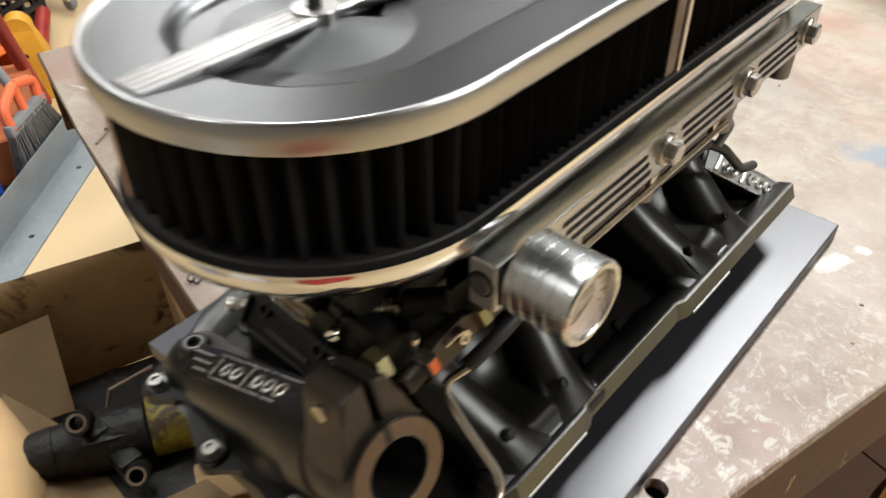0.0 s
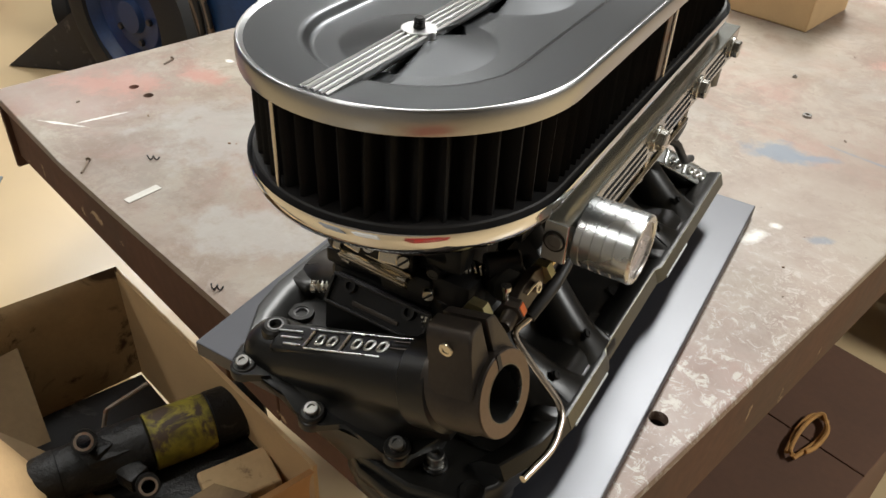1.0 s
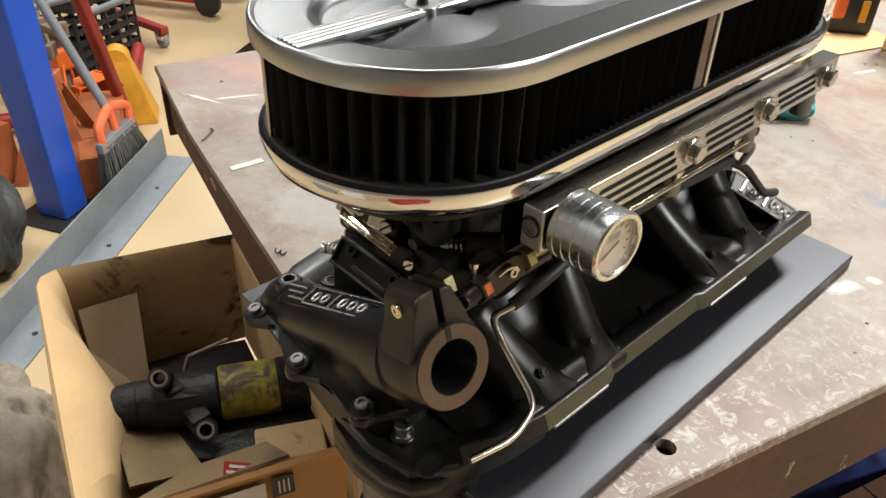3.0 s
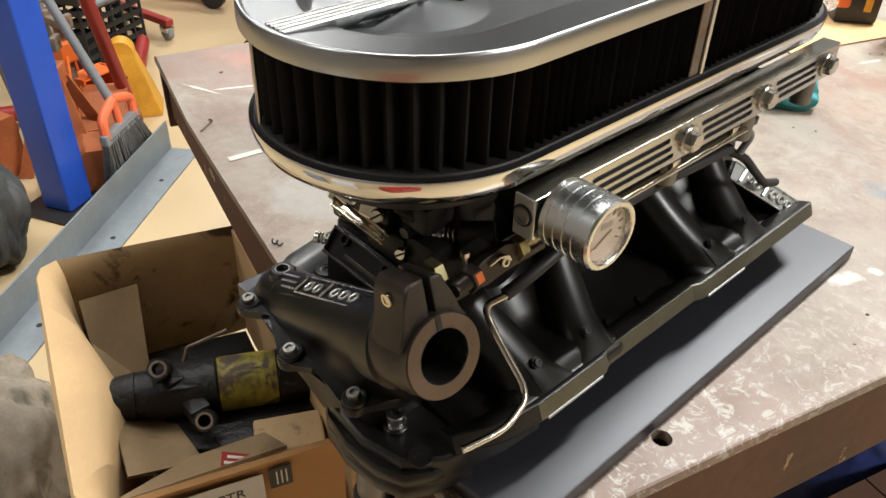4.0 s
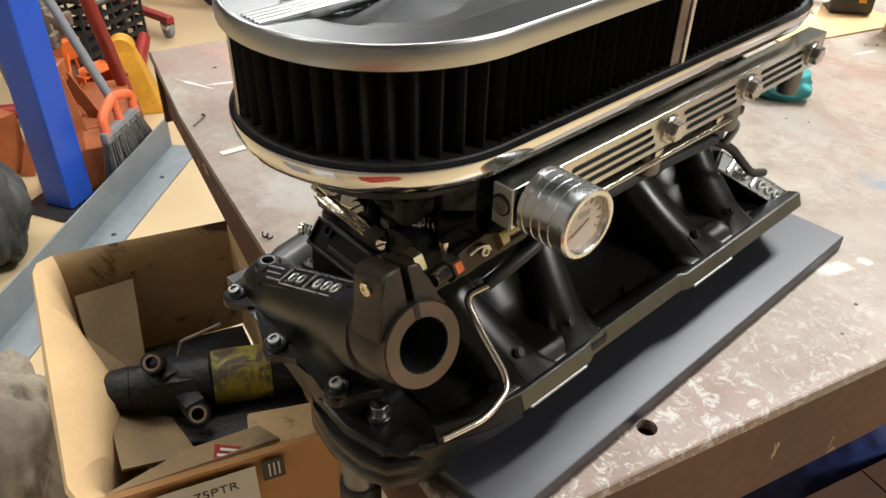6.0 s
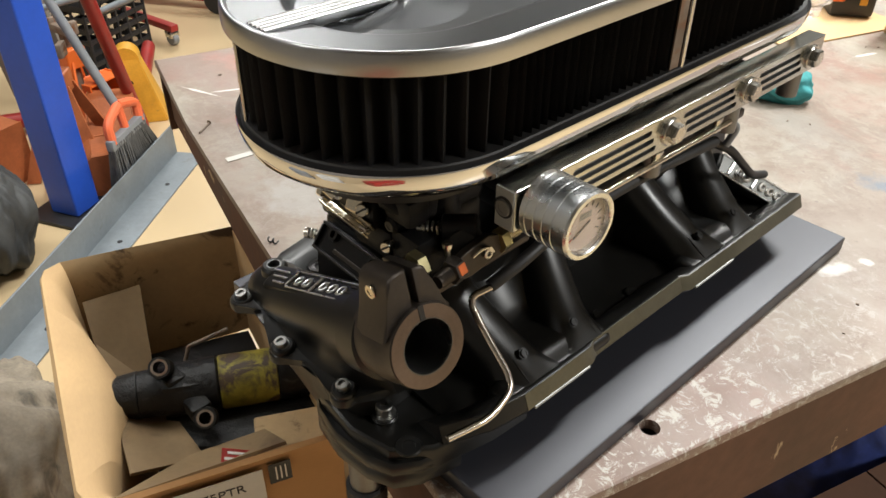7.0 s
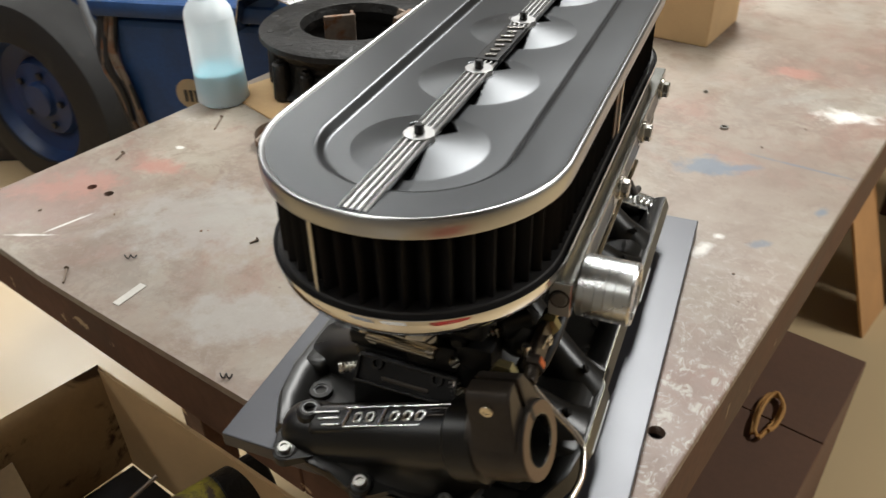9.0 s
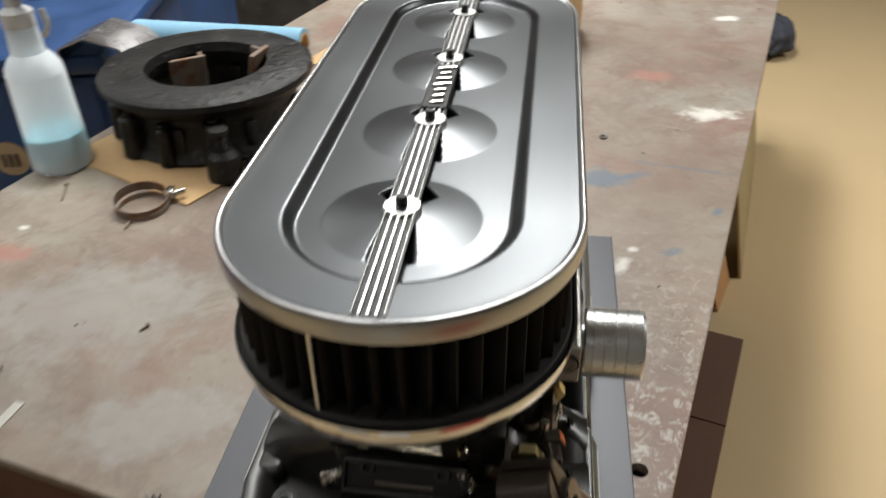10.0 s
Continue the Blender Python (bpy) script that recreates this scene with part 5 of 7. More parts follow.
    hexbolt("jam_nut", t, at((0.0912, 0.0030, 1.0715)), (0.0, 1, 0.10), 0.0080, 0.0080, M["zinc_yellow"], label="yellow zinc jam nut")
    bm = bmesh.new()
    rod(bm, at((0.0912, 0.006, 1.0720)), at((0.0960, 0.080, 1.0760)), 0.0031, n=10)
    part("throttle_rod", bm, M["brass"], t, "thin plated throttle rod")
    nf = along(at((0.0905, -0.0290, 1.0680)), (0.15, -1, 0.0))
    bm = bmesh.new()
    lathe(bm, [(0, 0), (0.0080, 0), (0.0084, 0.0006), (0.0084, 0.0078), (0.0078, 0.0086), (0, 0.0086)], nf, 6)
    nut = part("marked_nut", bm, M["machined_black"], t, "dark hex nut with one orange painted facet")
    best = max(range(6), key=lambda k: (nf.to_3x3() @ Vector((math.cos(radians(30 + 60 * k)), math.sin(radians(30 + 60 * k)), 0))).dot(Vector((0.80, -0.2, 0.45))))
    bm = bmesh.new()
    block(bm, (0.00725, 0, 0.0042), (0.0012, 0.0066, 0.0062), 0.0004, m=nf @ pose(0, 0, 0, 0, 0, 30 + 60 * best))
    part("paint_mark", bm, M["orange_paint"], nut, "orange paint mark")
    bm = bmesh.new()
    prof = [(0, 0)]
    for i in range(7):
        prof += [(0.0050, 0.0006 + i * 0.0016), (0.0044, 0.0014 + i * 0.0016)]
    prof += [(0.0040, 0.0125), (0, 0.0125)]
    lathe(bm, prof, nf @ Matrix.Translation((0, 0, 0.0080)), 16)
    part("threaded_stub", bm, M["machined_black"], t, "dark threaded stub", 25)
    bm = bmesh.new()
    rod(bm, at((0.0860, -0.0340, 1.072)), at((0.0860, -0.0345, 1.0860)), 0.0020, n=10)
    lathe(bm, [(0, 0), (0.0032, 0), (0.0032, 0.003), (0, 0.003)], along(at((0.0860, -0.0345, 1.0830)), (0, 0, 1)), 12)
    part("pin", bm, M["steel"], t)
    # lower rail that carries the linkage
    bm = bmesh.new()
    block(bm, (0, 0, 0), (0.010, 0.085, 0.006), 0.0015, m=Matrix.Translation(at((0.0830, -0.0060, 1.0560))) @ pose(0, 0, 0, 6, 0, -4))
    part("link_bar", bm, M["machined_black"], t)


front_details()
for k in (1, 2, 3):
    t = carbs[k]
    for dx, dy, dz, s in ((0.052, -0.02, 0.020, (0.026, 0.020, 0.022)), (0.058, 0.015, 0.032, (0.018, 0.024, 0.018))):
        bm = bmesh.new()
        block(bm, (dx, dy, dz), s, 0.004)
        part("side_boss", bm, M["black_matt"], t)
    hexbolt("jet_screw", t, Vector((0.066, -0.018, 0.024)), (1, -0.2, 0.2), 0.0045, 0.004, M["alloy_dark"])

# ---- boxes beside and under the bench ----
def panel(bm, a, b, z0, z1, th, inward):
    """An upright sheet from a to b."""
    a, b = Vector((*a, 0)), Vector((*b, 0))
    n = Vector((*inward, 0)).normalized() * th
    lo = [a, b, b + n, a + n]
    loft(bm, [[(v.x, v.y, z0) for v in lo], [(v.x, v.y, z1) for v in lo]])


def parts_box():
    """An open box whose far side is straight and whose near side bulges."""
    t = thing("open_cardboard_box", 0, 0, 0, "open soiled cardboard box holding an old starter motor", "box")
    z0, z1, th = 0.505, 0.700, 0.005
    rim = [(-0.556, 0.137), (-0.600, 0.020), (-0.638, -0.090), (-0.634, -0.112), (-0.616, -0.124), (-0.560, -0.140), (-0.400, -0.186), (-0.240, -0.228), (-0.215, -0.226), (-0.204, -0.205), (-0.1535, -0.061), (-0.125, 0.020)]
    LEAN = (0.004, 0.006, 0.016, 0.045, 0.062, 0.068, 0.068, 0.068, 0.040, 0.012, 0.008, 0.008)
    runs = [("left_panel", 0, 2), ("corner_fold", 2, 5), ("front_panel", 5, 7), ("corner_fold", 7, 9), ("right_panel", 9, 11)]
    cx, cy = -0.37, -0.06
    for nm, i0, i1 in runs:
        bm = bmesh.new()
        pts = rim[i0:i1 + 1]
        outer, inner = [], []
        for x, y in pts:
            dx, dy = cx - x, cy - y
            q = math.hypot(dx, dy)
            outer.append((x, y))
            inner.append((x + dx / q * th, y + dy / q * th))
        loop = outer + inner[::-1]
        lean = [LEAN[i] for i in range(i0, i1 + 1)]
        lean = lean + lean[::-1]
        rows = []
        for z, k in ((z0, 1.08), (0.60, 1.04), (0.645, 1.0), (0.664, 0.95), (0.678, 0.82), (0.688, 0.60), (0.695, 0.32), (z1, 0.0)):
            row = []
            for n, (x, y) in enumerate(loop):
                q = math.hypot(cx - x, cy - y)
                row.append((x + (cx - x) / q * k * lean[n], y + (cy - y) / q * k * lean[n], z + (0.004 if n >= len(outer) else 0)))
            rows.append(row)
        loft(bm, rows)
        part(nm, bm, M["card_orange"] if i0 == 9 else M["card_dirty"] if i0 == 0 else M["card"], t, "cardboard side with dark oil stains" if i0 == 0 else "")
    bm = bmesh.new()
    panel(bm, (-0.556, 0.137), (-0.130, 0.030), z0, z1 - 0.002, th, (-0.24, -0.97))
    part("back_panel", bm, M["card"], t)
    # folded-in flaps, their colour darkened for the shade inside the box
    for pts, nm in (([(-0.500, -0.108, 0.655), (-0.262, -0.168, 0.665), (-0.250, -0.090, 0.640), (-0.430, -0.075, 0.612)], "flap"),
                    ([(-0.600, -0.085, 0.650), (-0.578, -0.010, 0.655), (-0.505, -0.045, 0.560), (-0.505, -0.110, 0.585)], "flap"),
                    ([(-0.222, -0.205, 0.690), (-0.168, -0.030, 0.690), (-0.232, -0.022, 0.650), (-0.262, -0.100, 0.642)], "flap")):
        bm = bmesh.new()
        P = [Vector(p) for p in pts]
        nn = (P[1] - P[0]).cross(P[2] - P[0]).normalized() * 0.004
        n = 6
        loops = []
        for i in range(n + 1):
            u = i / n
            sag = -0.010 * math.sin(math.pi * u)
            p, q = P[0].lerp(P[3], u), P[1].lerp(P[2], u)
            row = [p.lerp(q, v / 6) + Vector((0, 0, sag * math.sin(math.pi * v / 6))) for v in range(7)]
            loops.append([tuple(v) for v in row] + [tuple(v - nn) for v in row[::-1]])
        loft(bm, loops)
        part(nm, bm, M["card_shaded"], t, "bent inner flap")
    bm = bmesh.new()
    loft(bm, [[(x * 0.94 + cx * 0.06, y * 0.94 + cy * 0.06, z) for x, y in rim] for z in (z0, z0 + 0.005)])
    part("bottom_panel", bm, M["dark"], t, "dark box bottom")
    # labels on the near flap
    f = Matrix.Translation((-0.192, -0.078, 0.6762)) @ pose(0, 0, 0, 22, 24, 62)
    bm = bmesh.new()
    block(bm, (0, 0, 0), (0.034, 0.024, 0.001), m=f)
    lab = part("warning_label", bm, M["red_paint"], t, "red and black printed label")
    for i, w in enumerate((0.024, 0.028, 0.022)):
        bm = bmesh.new()
        block(bm, (0, -0.006 + i * 0.0065, 0.0009), (w, 0.0030, 0.0006), m=f)
        part("print_bar", bm, M["paper"] if i else M["dark_plastic"], lab)
    # paper label and dark label on the outer face
    e1 = Vector((0.331, 0.943, 0)).normalized()
    f = Matrix.Translation((-0.1790, -0.1300, 0.0)) @ Matrix((e1, Vector((0, 0, 1)), Vector((e1.y, -e1.x, 0)))).transposed().to_4x4()
    f = Matrix.Translation(Vector((e1.y, -e1.x, 0)) * 0.0012) @ f
    bm = bmesh.new()
    block(bm, (0.012, 0.655, 0.0006), (0.108, 0.062, 0.0008), m=f)
    lab = part("paper_label", bm, M["paper"], t, "white paper label with printed letters")
    cu = bpy.data.curves.new("letters", "FONT")
    cu.body, cu.size, cu.extrude = "75PTR", 0.017, 0.0002
    tmp = bpy.data.objects.new("letters", cu)
    scene.collection.objects.link(tmp)
    bpy.context.view_layer.update()
    me = bpy.data.meshes.new_from_object(tmp.evaluated_get(bpy.context.evaluated_depsgraph_get()))
    bpy.data.objects.remove(tmp)
    me.materials.clear()
    me.materials.append(M["dark_plastic"])
    ob = new("letters", me)
    ob.parent = lab
    ob.matrix_basis = f @ Matrix.Translation((0.000, 0.661, 0.0014))
    bm = bmesh.new()
    block(bm, (0.084, 0.674, 0.0006), (0.024, 0.030, 0.0008), m=f)
    lab2 = part("dark_label", bm, M["dark_plastic"], t, "small dark printed label")
    for i in range(3):
        bm = bmesh.new()
        block(bm, (0.080 + i * 0.005, 0.674, 0.0013), (0.0016, 0.020, 0.0004), m=f)
        part("print_bar", bm, M["paper"], lab2)
    return t


parts_box()
bm = bmesh.new()
block(bm, (0, 0, 0.25), (0.44, 0.24, 0.50), 0.004)
ob = tagged(link("closed_cardboard_box", bm, M["card"]), "closed brown cardboard box standing on the floor", "box")
ob.matrix_world = pose(-0.385, -0.050, 0, 0, 0, -14)


def starter():
    t = thing("starter_motor", 0, 0, 0, "greasy black old starter motor with a worn yellow band", "starter motor")
    a, b = Vector((-0.372, -0.112, 0.660)), Vector((-0.272, 0.092, 0.648))
    d = (b - a).normalized()
    bm = bmesh.new()
    rod(bm, a, a + d * 0.100, 0.028, 0.034, 28, 0.005)
    block(bm, (0, 0, 0), (0.05, 0.052, 0.060), 0.008, m=along(a + d * 0.06, d))
    part("nose_housing", bm, M["grease"], t)
    bm = bmesh.new()
    rod(bm, a + d * 0.098, a + d * 0.168, 0.0335, n=32, bevel=0.002)
    part("yellow_band", bm, surf("greasy_yellow", (0.30, 0.25, 0.03), 0.55, 0, 0.5, 25, 90, 0.3, stain=(30, 0.47, 0.58, (0.07, 0.045, 0.03))), t, "worn yellow painted band")
    bm = bmesh.new()
    rod(bm, a + d * 0.166, b, 0.034, n=32, bevel=0.003)
    part("motor_barrel", bm, M["grease"], t)
    bm = bmesh.new()
    lathe(bm, [(0, -0.034), (0.016, -0.031), (0.026, -0.018), (0.029, 0.004), (0, 0.004)], along(a, d), 28)
    part("nose_cone", bm, M["grease"], t)
    for c in (Vector((-0.347, -0.083, 0.705)), Vector((-0.276, -0.070, 0.668))):
        bm = bmesh.new()
        ax = (0.62, -0.35, 0.70)
        lathe(bm, [(0.0070, -0.022), (0.0125, -0.022), (0.0125, 0.008), (0.0070, 0.008)], along(c, ax), 28, close=True)
        mid = c.lerp(a + d * 0.06, 0.45)
        block(bm, tuple(mid - Vector((0, 0, 0.006))), (0.026, 0.026, 0.022), 0.004)
        ear = part("mounting_ear", bm, M["grease"], t)
        bm = bmesh.new()
        lathe(bm, [(0.0070, 0.0082), (0.0098, 0.0082), (0.0098, 0.0086), (0.0070, 0.0086)], along(c, ax), 28, close=True)
        part("ear_face", bm, M["rust"], ear, "worn bare metal ring")
    bm = bmesh.new()
    rod(bm, (-0.375, -0.035, 0.690), (-0.355, 0.010, 0.705), 0.0025, n=8)
    rod(bm, (-0.372, -0.050, 0.660), (-0.375, -0.035, 0.690), 0.0025, n=8)
    part("terminal_rod", bm, M["rust"], t)
    # packing block that carries it
    return t


starter()
bm = bmesh.new()
block(bm, (0, 0, 0), (0.20, 0.10, 0.115), 0.01)
ob = tagged(link("oily_rag", bm, M["grease"]), "black oily bundle under the starter motor", "rag")
ob.matrix_world = pose(-0.29, -0.02, 0.570, 0, 0, 50)
for c, s, r in (((-0.222, 0.004, 0.578), (0.080, 0.055, 0.125), 62),):
    bm = bmesh.new()
    block(bm, (0, 0, 0), s, 0.003)
    ob = tagged(link("small_carton", bm, M["card_dirty"]), "small plain brown carton inside the open box", "box", group="cartons in the open box")
    ob.matrix_world = pose(*c, 0, 0, r)


def lumpy_bag(name, c, s, material, label, seed, folds=0.0):
    """A slumped cloth bag with folds that run up its sides."""
    bm = bmesh.new()
    bmesh.ops.create_icosphere(bm, subdivisions=6 if folds else 5, radius=1)
    for v in bm.verts:
        p = v.co.copy()
        ang = math.atan2(p.y, p.x)
        k = 1 + 0.16 * noise.noise(p * 1.7 + Vector((seed, 0, 0))) + 0.07 * abs(noise.noise(Vector((p.x * 5, p.y * 5, p.z * 1.2 + seed))))
        if folds:
            bend = ang + 0.5 * noise.noise(p * 1.3 + Vector((0, seed, 0)))
            k += folds * (abs(math.sin(3.5 * bend + seed)) - 0.6) * (1 - 0.5 * abs(p.z)) + 0.35 * folds * noise.noise(Vector((9 * bend, p.z * 2.0, seed)))
        v.co = Vector((p.x * k * s[0], p.y * k * s[1], max(-0.96, p.z * k) * s[2]))
    ob = link(name, bm, material, sharp=180)
    zmin = min(v.co.z for v in ob.data.vertices)
    ob.location = (c[0], c[1], c[2] - zmin)
    return tagged(ob, label, "bag")


M["sack"] = surf("grey_brown_sack", (0.29, 0.245, 0.185), 0.85, 0, 0.3, 8, 140, 0.4, 0.05, stain=(10, 0.55, 0.7, (0.08, 0.07, 0.055)))
lumpy_bag("cloth_sack", (-0.92, -0.25, 0.0), (0.22, 0.16, 0.165), M["sack"], "slumped grey-brown cloth sack on the floor", 3.0, 0.16)
lumpy_bag("dark_bag", (-1.80, 0.00, 0.0), (0.15, 0.13, 0.165), surf("grey_cloth", (0.055, 0.057, 0.057), 0.6, 0, 0.35, 12, 140, 0.4), "dark grey folded cloth bundle on the floor", 8.0, 0.16)


# under the bench on the open side
def plain_box(name, c, s, rz, material, label, seams=True, group=""):
    t = thing(name, *c, label, "box", rz=rz, group=group)
    bm = bmesh.new()
    block(bm, (0, 0, s[2] / 2), s, 0.003)
    part("carton", bm, material, t)
    for sy in (-1, 1):
        bm = bmesh.new()
        block(bm, (0, sy * (s[1] / 4 + 0.0004), s[2] + 0.002), (s[0] * 0.995, s[1] / 2 - 0.002, 0.004), 0.001)
        part("top_flap", bm, material, t)
    if seams:
        bm = bmesh.new()
        block(bm, (0, 0, s[2] + 0.0046), (s[0] * 0.98, 0.045, 0.0008))
        part("tape", bm, M["card_green"], t, "strip of brown tape")
    return t


M["card_brown"] = surf("brown_carton", (0.125, 0.062, 0.036), 0.75, 0, 0.15, 7, 90, 0.2, 0.05)
M["card_green"] = surf("olive_carton", (0.42, 0.33, 0.17), 0.8, 0, 0.1, 6, 90, 0.2, 0.05)
plain_box("brown_carton", (0.331, 0.670, 0), (0.20, 0.50, 0.396), -17, M["card_brown"], "dark brown closed carton under the bench edge", False)


def leaning_sheet(name, x, y, along_deg, wide, tall, lean, thick, material, label):
    """A stiff sheet that stands on the floor and leans in under the bench; x, y is its near bottom corner."""
    t = thing(name, x, y, 0, label, "board", rz=-along_deg)
    m = pose(0, 0, 0, 0, -lean, 0)
    bm = bmesh.new()
    block(bm, (-thick / 2, wide / 2, tall / 2), (thick, wide, tall), 0.0015, m=m)
    face = part("sheet", bm, material, t)
    bm = bmesh.new()
    block(bm, (0.0004, wide / 2, tall - 0.030), (0.0012, wide * 0.94, 0.045), 0.0003, m=m)
    part("folded_edge", bm, material, face)
    low = min((t.matrix_world @ v.co).z for v in face.data.vertices)
    t.location.z -= low
    return t


leaning_sheet("tan_sheet", 0.612, 1.470, 20.5, 0.170, 0.70, 19, 0.008, M["card_orange"], "tan board leaning in under the bench edge")
leaning_sheet("olive_sheet", 0.706, 1.640, 13.5, 0.95, 0.72, 12, 0.008, M["card_green"], "olive tan board leaning in under the bench edge")
lumpy_bag("cloth_bundle", (1.16, 3.62, 0.0), (0.13, 0.18, 0.090), surf("navy_grey_cloth", (0.040, 0.044, 0.060), 0.8, 0, 0.4, 12, 140, 0.4), "dark navy cloth bundle on the floor", 6.0, 0.16)
lumpy_bag("blue_bag", (0.12, 0.86, 0.0), (0.15, 0.16, 0.24), surf("blue_woven_bag", (0.03, 0.05, 0.20), 0.6, 0, 0.5, 16, 60, 0.4), "crumpled dark blue bag under the bench", 5.0)


def rope_coil():
    bm = bmesh.new()
    rng = random.Random(4)
    for k in range(2):
        pts = []
        for i in range(22):
            ang = radians(-70 + 15.0 * i + 18 * k)
            wob = 1 + 0.10 * math.sin(3 * ang + k) + 0.05 * rng.random()
            pts.append((0.016 * math.cos(ang) * wob + 0.005 * k, 0.060 * math.sin(ang) * wob * (1 - 0.10 * k), 0.005 + 0.005 * k + 0.004 * math.sin(2 * ang + k) ** 2))
        pipe(bm, pts, 0.0036, 7, 2)
    ob = tagged(link("rope_coil", bm, M["rope"]), "short coil of tan rope lying on a carton", "rope")
    ob.matrix_world = pose(0.333, 0.668, 0.401, 0, 0, -14)


rope_coil()

# ---- things on the bench ----
def bottle():
    t = thing("spray_bottle", -0.602, 0.562, TOP, "translucent spray bottle half full of pale blue liquid", "bottle")
    r = 0.0415
    bm = bmesh.new()
    lathe(bm, [(0, 0.002), (r - 0.006, 0), (r, 0.006), (r - 0.004, 0.140), (r - 0.006, 0.150), (r - 0.012, 0.160), (0.022, 0.168), (0.0195, 0.205), (0.0175, 0.205), (0.0200, 0.168), (r - 0.014, 0.159), (r - 0.008, 0.149), (r - 0.006, 0.140), (r - 0.002, 0.008), (0, 0.004)], None, 40)
    b = part("bottle_body", bm, M["cloudy"], t)
    b.visible_shadow = False
    bm = bmesh.new()
    lathe(bm, [(0, 0.0045), (r - 0.006, 0.0045), (r - 0.0024, 0.009), (r - 0.0024, 0.054), (0, 0.054)], None, 36)
    part("liquid", bm, M["liquid"], t, "pale blue liquid")
    bm = bmesh.new()
    lathe(bm, [(0, 0.203), (0.0205, 0.203), (0.0205, 0.222), (0.010, 0.229), (0.010, 0.240), (0, 0.240)], None, 24)
    cap = part("spray_cap", bm, M["white_plastic"], t)
    bm = bmesh.new()
    block(bm, (0.014, 0, 0.250), (0.070, 0.020, 0.024), 0.005)
    part("spray_head", bm, surf("blue_plastic", (0.03, 0.10, 0.6), 0.4, 0, 0.05, 20, 200, 0.05), cap, "blue spray head")
    bm = bmesh.new()
    pipe(bm, [(0.036, 0, 0.226), (0.040, 0, 0.205), (0.030, 0, 0.190)], 0.004, 8)
    part("trigger", bm, M["white_plastic"], cap)
    return t


bottle()


def bell_housing():
    t = thing("clutch_housing", -0.425, 0.705, TOP + 0.004, "greasy black cast clutch housing lying on cardboard", "housing")
    bm = bmesh.new()
    lathe(bm, [(0.118, 0), (0.140, 0), (0.143, 0.006), (0.132, 0.020), (0.126, 0.050), (0.132, 0.070), (0.118, 0.070), (0.112, 0.040), (0.112, 0.008)], None, 64, close=True)
    part("lower_casting", bm, M["grease"], t)
    bm = bmesh.new()
    lathe(bm, [(0.086, 0.086), (0.090, 0.100), (0.150, 0.100), (0.156, 0.096), (0.157, 0.088), (0.150, 0.080), (0.136, 0.068), (0.110, 0.066), (0.092, 0.070)], None, 64, close=True)
    part("flange_ring", bm, M["grease"], t, "flat black ring flange")
    bm = bmesh.new()
    lathe(bm, [(0, 0.010), (0.111, 0.010), (0.111, 0.016), (0, 0.016)], None, 48)
    part("inner_floor", bm, M["rubber"], t)
    for x, y, rz, s in ((-0.040, 0.015, 35, (0.052, 0.006, 0.070)), (0.050, 0.035, 80, (0.050, 0.008, 0.075))):
        bm = bmesh.new()
        block(bm, (0, 0, 0.075), s, 0.002, m=pose(x, y, 0, 12, 0, rz))
        block(bm, (s[0] / 2 - 0.003, 0.012, 0.075), (0.006, 0.026, s[2] * 0.8), 0.002, m=pose(x, y, 0, 12, 0, rz))
        part("bracket", bm, M["rust"], t, "rusty folded steel bracket")
    for a, r in ((235, 0.017), (262, 0.013), (292, 0.020), (205, 0.014), (180, 0.018)):
        x, y = 0.138 * math.cos(radians(a)), 0.138 * math.sin(radians(a))
        bm = bmesh.new()
        rod(bm, (x, y, 0.0), (x, y, 0.045 + r), r, r * 0.8, 18, 0.003)
        lug = part("casting_lug", bm, M["grease"], t)
        hexbolt("lug_bolt", lug, (x, y, 0.045 + r), (0, 0, 1), 0.007, 0.006, M["grease"])
    for a in range(10, 370, 30):
        x, y = 0.138 * math.cos(radians(a)), 0.138 * math.sin(radians(a))
        bm = bmesh.new()
        rod(bm, (x, y, 0.0995), (x, y, 0.1006), 0.0055, n=14)
        part("flange_hole", bm, M["rubber"], t)
    for a in range(0, 360, 45):
        x, y = 0.120 * math.cos(radians(a)), 0.120 * math.sin(radians(a))
        bm = bmesh.new()
        block(bm, (0, 0, 0.030), (0.030, 0.018, 0.050), 0.006, m=pose(x, y, 0, 0, 0, a))
        part("rib", bm, M["grease"], t)
    return t


bell_housing()


def small_plug():
    t = thing("oil_filter_stub", -0.352, 0.545, TOP + 0.004, "small greasy cast fitting with a threaded stub", "fitting")
    bm = bmesh.new()
    lathe(bm, [(0, 0), (0.024, 0), (0.025, 0.004), (0.022, 0.034), (0.015, 0.042), (0, 0.042)], None, 28)
    part("fitting_body", bm, M["grease"], t)
    bm = bmesh.new()
    prof = [(0, 0.040), (0.009, 0.040)]
    for i in range(5):
        prof += [(0.009, 0.044 + i * 0.004), (0.0076, 0.046 + i * 0.004)]
    prof += [(0.013, 0.066), (0.013, 0.072), (0, 0.072)]
    lathe(bm, prof, None, 18)
    part("threaded_stub", bm, M["grease"], t)
    bm = bmesh.new()
    lathe(bm, [(0.030, 0.0), (0.036, 0.0), (0.036, 0.008), (0.030, 0.008)], Matrix.Translation((0.055, 0.030, 0.004)), 28, close=True)
    part("side_ring", bm, M["grease"], t)
    return t


small_plug()


def sheet(name, c, s, rz, material, label, cat):
    bm = bmesh.new()
    block(bm, (0, 0, s[2] / 2), s, 0.0008)
    ob = tagged(link(name, bm, material), label, cat)
    ob.matrix_world = pose(*c, 0, 0, rz)
    return ob


